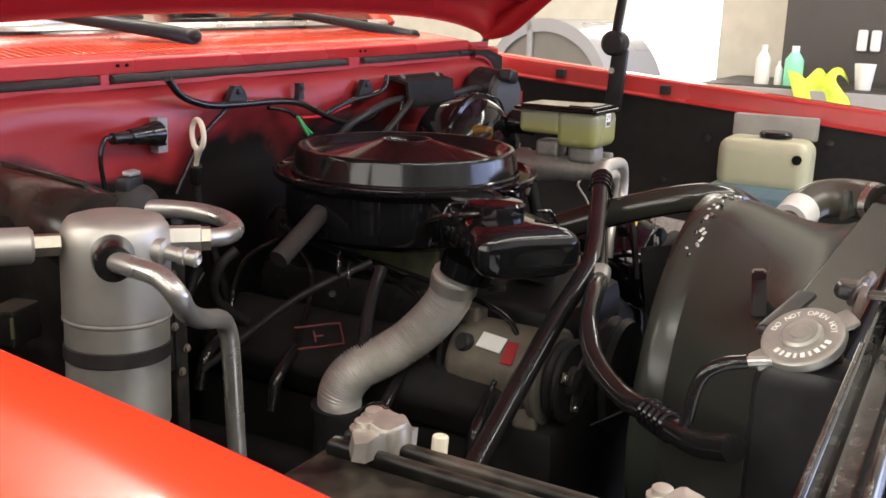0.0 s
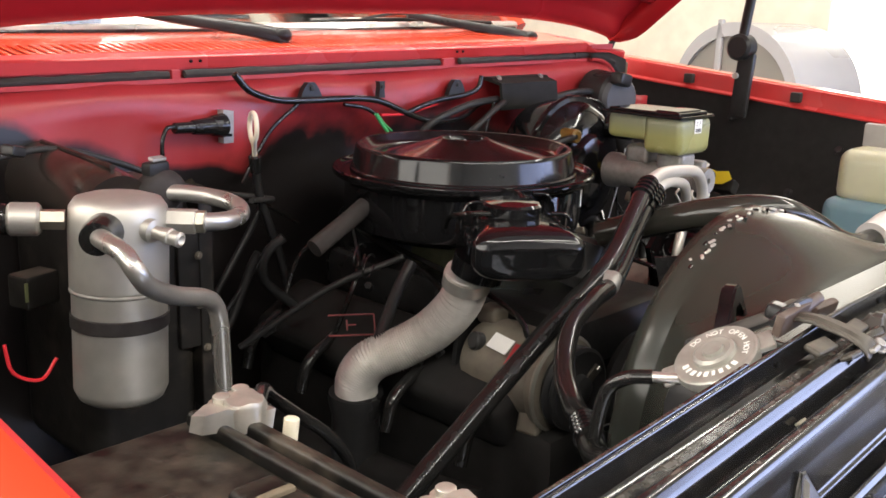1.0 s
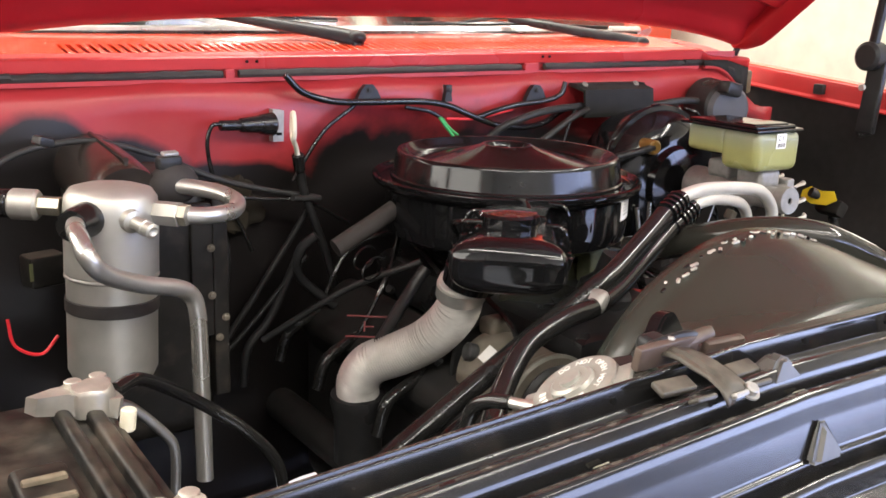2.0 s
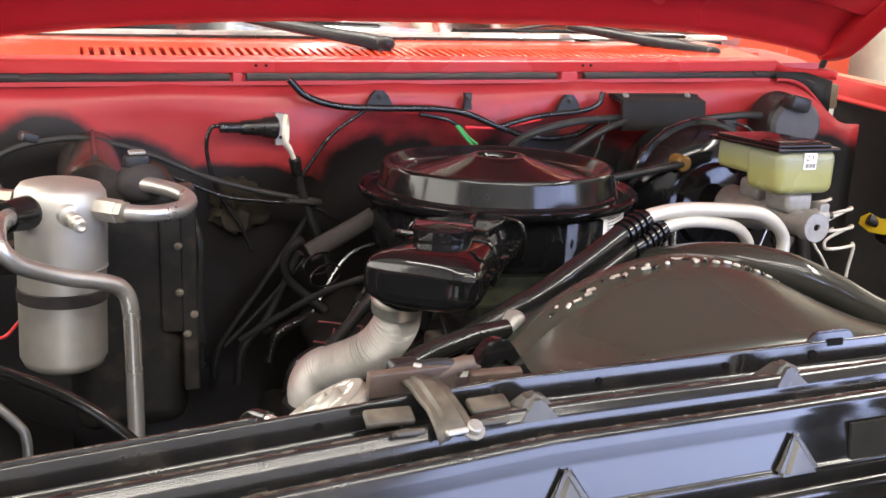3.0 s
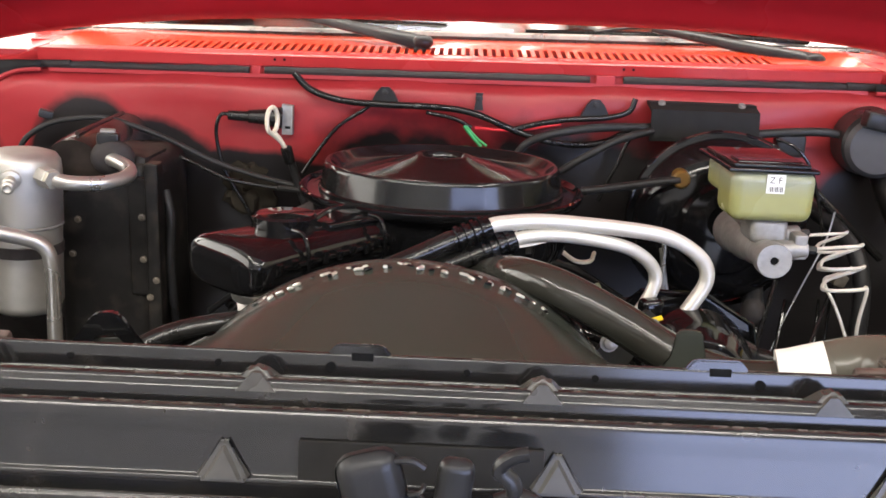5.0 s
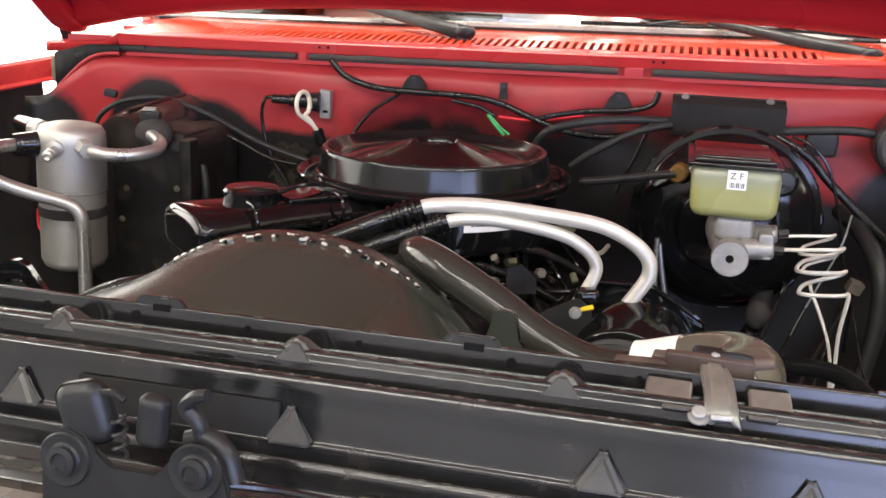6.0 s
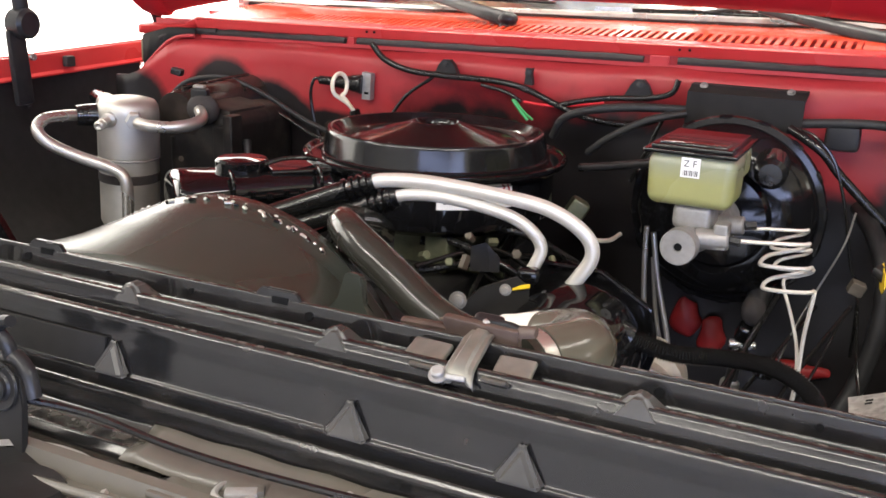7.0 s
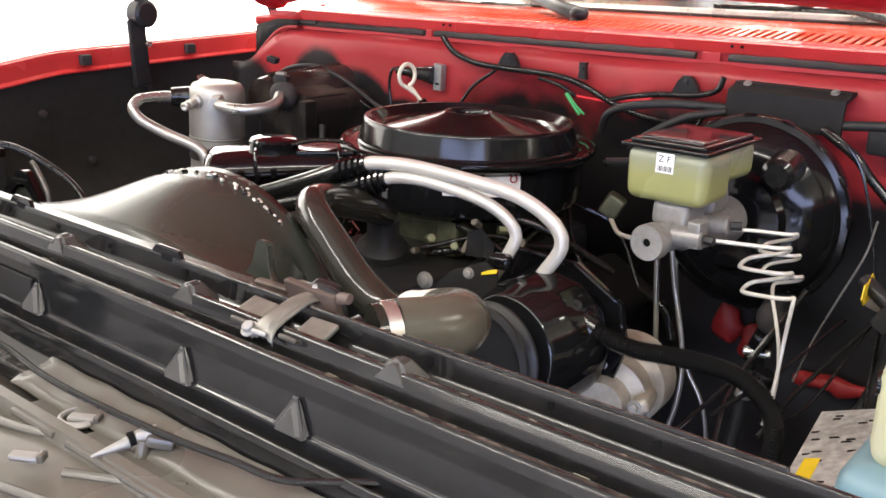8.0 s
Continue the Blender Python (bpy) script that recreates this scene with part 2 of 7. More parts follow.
def plate(bm, outline, thick, m):
    """A flat plate: outline in the xy plane of m, thickness along its z."""
    lo = [bm.verts.new(m @ Vector((x, y, 0))) for x, y in outline]
    hi = [bm.verts.new(m @ Vector((x, y, thick))) for x, y in outline]
    n = len(outline)
    bm.faces.new(lo[::-1])
    bm.faces.new(hi)
    for k in range(n):
        j = (k + 1) % n
        bm.faces.new((lo[k], lo[j], hi[j], hi[k]))
    return bm


def ball(bm, at, r, segs=16, squash=(1, 1, 1)):
    made = bmesh.ops.create_uvsphere(bm, u_segments=segs, v_segments=segs // 2, radius=r)["verts"]
    bmesh.ops.transform(bm, matrix=Matrix.Translation(at) @ Matrix.Diagonal((*squash, 1)), verts=made)
    return bm


def rounded(section, r=0.0012):
    """A closed section with its corners rounded."""
    out = []
    n = len(section)
    for k in range(n):
        a, b, c = (Vector((*section[(k + d) % n], 0)) for d in (-1, 0, 1))
        for q, w in ((a, 1.0), (a, 0.35)):
            out.append(b.lerp(q, min(0.45, r * w / max(1e-6, (q - b).length))))
        for q, w in ((c, 0.35), (c, 1.0)):
            out.append(b.lerp(q, min(0.45, r * w / max(1e-6, (q - b).length))))
    return [(p.x, p.y) for p in out]


def B():
    return bmesh.new()


def single(name, bm, material, label, category, group="", kind="", **kw):
    return tagged(part(name, bm, material, None, **kw), label, category, group, kind)


def bolt(at, axis, r=0.007, h=0.006, parent=None, material=None, name="bolt"):
    m = aim(at, Vector(at) + Vector(axis))
    bm = lathe(B(), m, [(0, 0), (r * 1.5, 0), (r * 1.5, h * 0.25), (r, h * 0.25), (r, h), (r * 0.8, h * 1.15), (0, h * 1.15)], 6 * 2)
    return part(name, bm, material or STEEL, parent)


# ---- room ----
def slab(name, lo, hi, material, label, category):
    at = [(a + b) / 2 for a, b in zip(lo, hi)]
    return single(name, box(B(), at, [b - a for a, b in zip(lo, hi)], 0.004), material, label, category, kind="structure")


X0, X1, Y0, Y1, TOP = -4.6, 5.4, -4.4, 5.4, 4.5
slab("floor", (X0 - 0.2, Y0 - 0.2, -0.2), (X1 + 0.2, Y1 + 0.2, 0), FLOOR, "smooth pale grey epoxy workshop floor", "floor")
slab("ceiling", (X0 - 0.2, Y0 - 0.2, TOP), (X1 + 0.2, Y1 + 0.2, TOP + 0.2), CEIL, "dim grey workshop ceiling", "ceiling")
slab("wall_south", (X0, Y0 - 0.2, 0), (2.1, Y0, TOP), DIMWALL, "grey painted workshop wall", "wall")
slab("wall_south_lintel", (2.1, Y0 - 0.2, 2.3), (X1, Y0, TOP), DIMWALL, "grey wall above a half raised bay door", "wall")
# north wall with a wide open bay on the passenger side
slab("wall_north", (-1.2, Y1, 0), (X1, Y1 + 0.2, TOP), CREAM, "cream painted workshop wall", "wall")
slab("wall_north_lintel", (X0, Y1, 4.1), (-1.2, Y1 + 0.2, TOP), CREAM, "cream painted wall above an open bay", "wall")
# west wall with an open bay
slab("wall_west", (X0 - 0.2, Y0, 0), (X0, -2.4, TOP), WALL, "white painted workshop wall", "wall")
slab("wall_west_lintel", (X0 - 0.2, -2.4, 4.1), (X0, Y1, TOP), WALL, "white painted wall above an open bay", "wall")
# east wall with a tall doorway
slab("wall_east_corner_lintel", (X1, Y0, 2.3), (X1 + 0.2, -2.4, TOP), CREAM, "cream painted wall above an open corner bay", "wall")
slab("wall_east", (X1, -2.4, 0), (X1 + 0.2, 1.38, TOP), CREAM, "cream painted workshop wall", "wall")
slab("wall_east_far", (X1, 1.95, 0), (X1 + 0.2, Y1, TOP), CREAM, "cream painted workshop wall", "wall")
slab("wall_east_lintel", (X1, 1.38, 2.6), (X1 + 0.2, 1.95, TOP), CREAM, "cream painted wall above a doorway", "wall")

def glow(name, colour, strength):
    m = bpy.data.materials.new(name)
    m.use_nodes = True
    m.node_tree.nodes["Principled BSDF"].inputs["Emission Color"].default_value = (*colour, 1)
    m.node_tree.nodes["Principled BSDF"].inputs["Emission Strength"].default_value = strength
    return m


DAY = glow("daylight_backdrop", (1.0, 0.95, 0.86), 6.2)
SHADE = glow("shaded_sky_backdrop", (0.5, 0.6, 1.0), 9.0)
for lo, hi in (((X0 - 1.2, Y1 + 0.9, -0.2), (-0.6, Y1 + 1.0, 4.8)), ((X0 - 1.3, -3.2, -0.2), (X0 - 1.2, Y1 + 0.9, 4.8)), ((X1 + 0.9, 0.4, -0.2), (X1 + 1.0, 2.6, 3.0)), ((1.2, Y0 - 1.2, -0.2), (X1 + 1.2, Y0 - 1.1, 3.4)), ((X1 + 1.2, Y0 - 1.2, -0.2), (X1 + 1.3, -1.8, 3.4))):
    slab("backdrop", lo, hi, SHADE if hi[1] < -1 and lo[0] > 0 else DAY, "overexposed daylight outside an opening", "backdrop")

for lx, ly, wx, wy, watts in LAMPS:
    fix = thing("ceiling_light", (lx, ly, 3.45), "white fluorescent tube fixture on the ceiling", "ceiling light", "ceiling lights")
    part("housing", box(B(), (lx, ly, 3.53), (wx + 0.2, wy + 0.1, 0.13), 0.01), WALL, fix)
    for k in (-0.4, 0.4):
        part("hanger", rod(B(), (lx + k * wx, ly + k * wy, 3.58), (lx + k * wx, ly + k * wy, TOP), 0.008), STEEL, fix)


# ---- truck body ----
MID = 1.16


def tz(x):
    return 0.012 * (x - 1.15)


def lean(bm):
    for v in bm.verts:
        v.co.z += tz(v.co.x)
    return bm


# firewall: red sheet with black overspray over the heater side, the tunnel recess and the lower part
FIRE = mat("firewall_paint", (0.34, 0.028, 0.032), 0.40, 0, 0.14, 14, 0.03, spots=0.12, spec=0.4)


def overspray(m, blobs, low):
    nt = m.node_tree
    b = nt.nodes["Principled BSDF"]
    col = b.inputs["Base Color"].links[0].from_socket
    tc = nt.nodes.new("ShaderNodeTexCoord")
    ns = nt.nodes.new("ShaderNodeTexNoise")
    ns.inputs["Scale"].default_value, ns.inputs["Detail"].default_value = 22, 5
    nt.links.new(tc.outputs["Object"], ns.inputs["Vector"])
    sep = nt.nodes.new("ShaderNodeSeparateXYZ")
    nt.links.new(tc.outputs["Object"], sep.inputs[0])

    def op(kind, a, c):
        n = nt.nodes.new("ShaderNodeMath")
        n.operation = kind
        for i, v in enumerate((a, c)):
            if isinstance(v, (int, float)):
                n.inputs[i].default_value = v
            else:
                nt.links.new(v, n.inputs[i])
        return n.outputs[0]

    field = op("MULTIPLY", op("SUBTRACT", low, sep.outputs["Z"]), 6.0)
    for cx, cz, rx, rz, firm in blobs:
        ex = op("POWER", op("MULTIPLY", op("SUBTRACT", sep.outputs["X"], cx), 1 / rx), 2)
        ez = op("POWER", op("MULTIPLY", op("SUBTRACT", sep.outputs["Z"], cz), 1 / rz), 2)
        field = op("MAXIMUM", field, op("MULTIPLY", op("SUBTRACT", 1.0, op("SQRT", op("ADD", ex, ez), 0)), firm))
    field = op("ADD", field, op("MULTIPLY", op("SUBTRACT", ns.outputs["Fac"], 0.5), 0.17))
    mr = nt.nodes.new("ShaderNodeMapRange")
    mr.inputs["From Min"].default_value, mr.inputs["From Max"].default_value = -0.04, 0.09
    nt.links.new(field, mr.inputs["Value"])
    mx = nt.nodes.new("ShaderNodeMix")
    mx.data_type = "RGBA"
    mx.inputs["B"].default_value = (0.012, 0.0105, 0.0105, 1)
    nt.links.new(mr.outputs[0], mx.inputs["Factor"])
    nt.links.new(col, mx.inputs["A"])
    nt.links.new(mx.outputs["Result"], b.inputs["Base Color"])


overspray(FIRE, [(0.588, 0.985, 0.10, 0.122, 1.0), (0.655, 0.955, 0.165, 0.122, 1.0), (0.82, 0.94, 0.22, 0.09, 1.0), (1.09, 0.965, 0.175, 0.135, 0.26), (1.35, 0.955, 0.25, 0.142, 0.32), (1.87, 0.97, 0.16, 0.10, 0.8), (0.36, 0.96, 0.105, 0.115, 0.7)], 0.995)

fw = thing("firewall", (MID, 0.96, 0.5), "red painted steel firewall with black overspray", "firewall", kind="structure")
bm = B()
NX, NZ = 90, 30
grid = []
for i in range(NX + 1):
    x = 0.347 + (1.975 - 0.347) * i / NX
    drop = 0.080 * min(1.0, max(0.0, abs(x - MID) - 0.655) / 0.13) ** 1.4
    col = []
    for k in range(NZ + 1):
        z = 0.5 + (1.146 - drop - 0.5) * k / NZ
        y = 0.957
        # shallow recess over the tunnel, swage near the top, soft dents
        rec = max(0.0, 1 - ((x - 1.12) / 0.24) ** 2 - max(0, (z - 0.93) / 0.17) ** 2)
        rec = min(1, rec * 1.6)
        y += 0.022 * rec * rec * (3 - 2 * rec)
        y += 0.004 * math.sin(x * 19) * math.sin(z * 31)
        y += 0.012 * max(0, (z - 1.125) / 0.02)
        ends = max(0, abs(x - MID) - 0.72) / 0.10
        y -= 0.03 * min(1, ends) ** 2
        col.append(bm.verts.new((x, y, z)))
    grid.append(col)
for i in range(NX):
    for k in range(NZ):
        bm.faces.new((grid[i][k], grid[i + 1][k], grid[i + 1][k + 1], grid[i][k + 1]))
sheet = part("sheet", lean(bm), FIRE, fw)
sheet.modifiers.new("thick", "SOLIDIFY").thickness = -0.012

# cowl: lip, top panel with louvres, weatherstrip
# Body red deepened in colour, as the lips and flanges stand less lit.
RED_LIP = mat("red_lip_shaded", (0.42, 0.028, 0.028), 0.3, 0, 0.12, 22, 0.02, spots=0.05, spec=0.4)
cowl = thing("cowl_panel", (MID, 1.05, 1.15), "glossy red cowl panel with a slotted air grille", "cowl panel", kind="structure")
sec = [(0.985, 1.160), (0.983, 1.175), (0.985, 1.1775), (0.990, 1.179), (1.024, 1.1815), (1.024, 1.176), (0.992, 1.174), (0.992, 1.160)]
part("front_lip", lean(extrude_x(B(), sec, 0.505, 1.815, 1)), RED_LIP, cowl)


def shoulder(s):
    """The end of the cowl: the lip steps down a little and runs out to the fender, over a black sheet put in for the
    hinge pocket's shade.
    """
    bm = B()
    n = 18
    rows = []
    for i in range(n + 1):
        u = i / n
        x = MID + s * (0.654 + 0.150 * u)
        w = min(1.0, max(0.0, u / 0.28))
        f = w * w * (3 - 2 * w)
        z = 1.1795 - 0.011 * f - 0.008 * u
        y = 0.985 + 0.004 * f
        rows.append([bm.verts.new(p) for p in ((x, y + 0.001, z - 0.019), (x, y - 0.001, z - 0.004), (x, y + 0.004, z), (x, y + 0.045, z + 0.003), (x, 1.10, 1.190 - 0.014 * u), (x, 1.20, 1.199 - 0.012 * u))])
    for a, b in zip(rows, rows[1:]):
        for k in range(5):
            bm.faces.new((a[k], a[k + 1], b[k + 1], b[k]))
    ob = part("shoulder", lean(bm), RED_LIP, cowl)
    ob.modifiers.new("thick", "SOLIDIFY").thickness = 0.003
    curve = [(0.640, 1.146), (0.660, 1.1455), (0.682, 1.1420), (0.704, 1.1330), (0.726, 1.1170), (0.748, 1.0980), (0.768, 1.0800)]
    # black sheet before the firewall, painting in the dark of the hinge pocket
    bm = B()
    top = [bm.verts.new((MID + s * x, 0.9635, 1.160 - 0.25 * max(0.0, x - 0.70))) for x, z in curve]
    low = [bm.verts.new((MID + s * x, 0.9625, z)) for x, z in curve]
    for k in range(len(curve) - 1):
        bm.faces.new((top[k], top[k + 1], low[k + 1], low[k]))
    rec = part("recess_shade_sheet", lean(bm), BLACK_FLAT, cowl, "flat black sheet put in for the shade of the hinge pocket")
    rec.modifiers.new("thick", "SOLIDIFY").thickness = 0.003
    part("rolled_edge", lean(tube(B(), [(MID + s * x, 0.9605, z) for x, z in curve], 0.0035, 8, 6)), RED_IN, cowl)
    part("weatherstrip", lean(tube(B(), [(MID + s * 0.60, 0.976, 1.1545), (MID + s * 0.66, 0.973, 1.1535), (MID + s * 0.700, 0.966, 1.1480), (MID + s * 0.725, 0.9595, 1.1385)], lambda u: 0.0065 - 0.003 * u, 8, 6)), RUBBER_DULL, cowl, "worn black rubber weatherstrip")


shoulder(-1)
shoulder(1)
part("rear_panel", lean(extrude_x(B(), [(1.084, 1.190), (1.084, 1.184), (1.20, 1.195), (1.20, 1.201), (1.13, 1.197)], 0.507, 1.813, 1)), RED, cowl)
for a, b in ((0.507, 0.640), (1.668, 1.813)):
    part("end_panel", lean(extrude_x(B(), [(1.024, 1.1815), (1.084, 1.190), (1.084, 1.184), (1.024, 1.175)], a, b)), RED, cowl)
part("plenum_wall", lean(extrude_x(B(), [(1.090, 1.108), (1.090, 1.186), (1.095, 1.186), (1.095, 1.108)], 0.45, 1.86)), RED_IN, cowl)
part("plenum", lean(extrude_x(B(), [(1.0, 1.10), (1.12, 1.10), (1.12, 1.112), (1.0, 1.112)], 0.45, 1.86)), RED_IN, cowl)
part("channel_back", lean(extrude_x(B(), [(0.992, 1.118), (0.992, 1.174), (0.997, 1.174), (0.997, 1.118)], 0.40, 1.92)), RED_IN, cowl)
part("seam_flange", lean(extrude_x(B(), [(0.966, 1.143), (0.983, 1.143), (0.983, 1.147), (0.966, 1.149)], 0.53, 1.79)), RED_IN, cowl)
for a, b in ((0.53, 0.838), (0.862, 1.366), (1.418, 1.77)):
    bm = B()
    n = 40
    tube(bm, [(a + (b - a) * k / n, 0.977 + 0.0006 * math.sin(k * 1.7), 1.1535 + 0.0003 * math.sin(k * 0.9)) for k in range(n + 1)], lambda u: 0.0058 + 0.0006 * math.sin(u * 9) + 0.0005 * math.sin(u * 37), 8, 2, flat=0.8)
    part("weatherstrip", lean(bm), RUBBER_DULL, cowl, "worn black rubber weatherstrip")
for cx in (0.849, 1.39):
    bm = box(B(), (cx, 0.978, 1.153), (0.014 if cx < 1 else 0.03, 0.006, 0.014), 0.002)
    part("clip_plate", lean(bm), RED_IN, cowl)
    for dx in (0.03, 0.045):
        part("hole", lean(rod(B(), (cx + dx - 0.002, 0.9835, 1.170), (cx + dx - 0.002, 0.981, 1.170), 0.0022, segs=8)), INK, cowl)
slat_mesh = None
for k in range(73):
    x = 0.648 + 1.014 * k / 72
    if slat_mesh is None:
        bm = box(B(), (0, 0, 0), (0.0080, 0.062, 0.0022), 0.0007, (7.6, 0, 0), 1)
        first = part("louvre_slat", bm, RED, cowl)
        slat_mesh = first.data
        ob = first
    else:
        ob = new("louvre_slat", slat_mesh)
        ob.parent = cowl
        ob.matrix_parent_inverse = cowl.matrix_world.inverted()
    ob.location = (x, 1.054, 1.1853 + tz(x))

# windshield and cab behind it
cab = thing("truck_cab", (MID, 1.9, 0.4), "red pickup cab with a raked windshield", "truck cab", kind="structure")
bm = B()
for (y, z), (y2, z2) in (((1.215, 1.20), (1.75, 1.72)),):
    q = [bm.verts.new(p) for p in ((0.42, y + 0.05, z), (0.8, y, z + 0.004), (1.5, y, z + 0.008), (1.9, y + 0.05, z + 0.012), (1.8, y2, z2), (0.52, y2, z2))]
    bm.faces.new(q)
ws = part("windshield", bm, GLASS, cab, "clear raked windshield glass")
ws.modifiers.new("thick", "SOLIDIFY").thickness = 0.006
ws.visible_shadow = False
part("lower_trim", lean(tube(B(), [(0.42, 1.25, 1.203), (0.8, 1.207, 1.203), (1.5, 1.207, 1.205), (1.9, 1.25, 1.204)], 0.009, 8)), STEEL, cab, "bright windshield moulding")
part("wiper_cowl_shadow_trim", lean(tube(B(), [(0.45, 1.225, 1.197), (0.8, 1.19, 1.199), (1.5, 1.19, 1.199), (1.87, 1.225, 1.197)], 0.006, 8)), RUBBER, cab)
part("roof", box(B(), (MID, 2.35, 1.76), (1.4, 1.3, 0.08), 0.035), RED, cab)
part("rear_wall", box(B(), (MID, 3.0, 0.83), (1.7, 0.06, 0.76), 0.02), TAN, cab, "tan trimmed rear cab wall")
for x in (0.42, 1.90):
    part("rear_pillar", box(B(), (x, 3.0, 1.47), (0.14, 0.06, 0.56), 0.02), RED, cab)
part("seat_back", box(B(), (MID, 2.6, 0.95), (1.4, 0.16, 0.50), 0.06, (-10, 0, 0), 4), TAN, cab, "tan vinyl bench seat back")
part("dashboard", box(B(), (MID, 1.42, 1.08), (1.45, 0.3, 0.2), 0.05), TAN, cab)
for x in (0.40, 1.92):
    part("door", box(B(), (x, 2.1, 0.85), (0.07, 1.65, 0.75), 0.03), RED, cab)
    part("pillar", rod(B(), (x, 1.26, 1.2), (x + (0.12 if x < 1 else -0.12), 1.77, 1.75), 0.028), RED, cab)

# fenders with inward flange, black inner panels
def swing(s, y):
    """The passenger fender falls and draws in towards its front."""
    if s > 0:
        return 0.0, 0.0
    u = max(0, 0.58 - y)
    return 0.015 * min(1, u / 0.28), -0.09 * u * min(1, u / 0.08)


def fender(side):
    s = 1 if side == "driver" else -1
    xi = 2.03 if s > 0 else 0.295
    z0, sl = (1.060, 0.085) if s > 0 else (1.0645, 0.04)
    ob = thing("fender", (xi + s * 0.15, 0.3, 0.5), "glossy red front fender with a folded inner flange", "fender", "front fenders")
    def run(sec):
        return extrude_y(B(), [(xi + a, z0 + b) for a, b in sec], -0.28, 1.22, 30, lambda y: (swing(s, y)[0], sl * y + swing(s, y)[1] - (0.03 * max(0, -y - 0.05) / 0.2)))


    part("flange", run([(s * 0.0075, 0.0035), (s * 0.002, 0.001), (0, -0.006), (-s * 0.002, -0.03), (-s * 0.012, -0.034), (-s * 0.012, -0.037), (s * 0.004, -0.034), (s * 0.006, -0.008), (s * 0.009, -0.006)]), RED_LIP, ob)
    skin = [(0.008, 0.005), (0.03, 0.007), (0.055, 0.002), (0.085, -0.012), (0.12, -0.036), (0.165, -0.080), (0.215, -0.15), (0.25, -0.24), (0.265, -0.36), (0.27, -0.48)]
    bm = run([(s * (a - 0.002), b - 0.008) for a, b in skin] + [(s * a, b) for a, b in skin[::-1]])
    part("skin", bm, RED, ob)
    for y in (0.16, 0.62, 0.86):
        m = B()
        box(m, (xi - s * 0.006 + swing(s, y)[0], y, z0 + sl * y - 0.016 + swing(s, y)[1]), (0.014, 0.022, 0.02), 0.003)
        part("bump_stop", m, RUBBER_DULL, ob)
    # wheelhouse panel
    inner = thing("inner_fender", (xi - s * 0.15, 0.5, 0.5), "flat black steel inner fender panel with bolts", "inner fender", "inner fenders")
    part("panel", wheelhouse(xi, s, z0, sl), BLACK_FLAT, inner)
    for y, dz in ((0.28, -0.07), (0.52, -0.1), (0.75, -0.08), (0.6, -0.2), (0.35, -0.22)):
        u = ((-dz - 0.038) / 0.42) ** (1 / 0.55)
        bolt((xi - s * (0.012 + 0.30 * u ** 1.6 + 0.05 * u) + swing(s, y)[0], y, z0 + sl * y + dz + swing(s, y)[1]), (-s, 0, 0.5), 0.006, 0.005, inner, BLACK_SATIN)
    return ob


def wheelhouse(xi, s, z0, sl):
    bm = B()
    nx, ny = 10, 24
    g = []
    for i in range(ny + 1):
        y = -0.02 + 1.07 * i / ny
        row = []
        for k in range(nx + 1):
            u = k / nx
            x = xi - s * (0.004 + 0.30 * u ** 1.6)
            z = z0 + sl * y - 0.038 - 0.42 * u ** 0.55 - 0.02 * math.sin(u * 9) * 0.3
            bulge = 0.06 * math.sin(math.pi * min(1, max(0, (y - 0.1) / 0.7)))
            x += swing(s, y)[0] - s * bulge * u
            z += swing(s, y)[1]
            row.append(bm.verts.new((x, y, z)))
        g.append(row)
    for i in range(ny):
        for k in range(nx):
            bm.faces.new((g[i][k], g[i + 1][k], g[i + 1][k + 1], g[i][k + 1]))
    low = [r[-1] for r in g]
    deep = [bm.verts.new((v.co.x, v.co.y, 0.35)) for v in low]
    for i in range(ny):
        bm.faces.new((low[i], low[i + 1], deep[i + 1], deep[i]))
    return bm


fender("passenger")
fender("driver")
single("cross_member", box(B(), (MID, 0.5, 0.42), (1.5, 1.0, 0.06), 0.02), BLACK_FLAT, "black frame cross member under the engine", "frame")

# hood: crowned skin, inner panel with a rolled rear edge
hood = thing("hood", (MID, 0.99, 1.2), "raised red hood with a stamped inner panel", "hood")
RISE = radians(40)


def hood_point(u, v, depth):
    """u across (-1..1), v metres from the rear edge, depth along the outward normal."""
    x = MID + 0.02 + u * 0.787
    crown = 0.056 * (1 - abs(u) ** 3.2)
    back = 0.98 + 0.04 * abs(u) ** 4
    up = Vector((0, math.sin(RISE), math.cos(RISE)))
    run = Vector((0, -math.cos(RISE), math.sin(RISE)))
    return Vector((x, back, 1.178 + tz(x))) + Vector((0, 0, crown)) + run * v + up * depth


def hood_sheet(bm, profile, nu=48):
    rings = []
    for k in range(nu + 1):
        u = -1 + 2 * k / nu
        rings.append([bm.verts.new(hood_point(u, v, d)) for v, d in profile])
    n = len(profile)
    for a, b in zip(rings, rings[1:]):
        for k in range(n):
            j = (k + 1) % n
            bm.faces.new((a[k], a[j], b[j], b[k]))
    bm.faces.new(rings[0])
    bm.faces.new(rings[-1][::-1])
    return bm


part("outer_skin", hood_sheet(B(), [(0.0, 0.02), (0.01, 0.032), (0.2, 0.045), (0.6, 0.05), (1.12, 0.02), (1.12, 0.008), (0.6, 0.038), (0.2, 0.033), (0.02, 0.018)]), RED, hood)
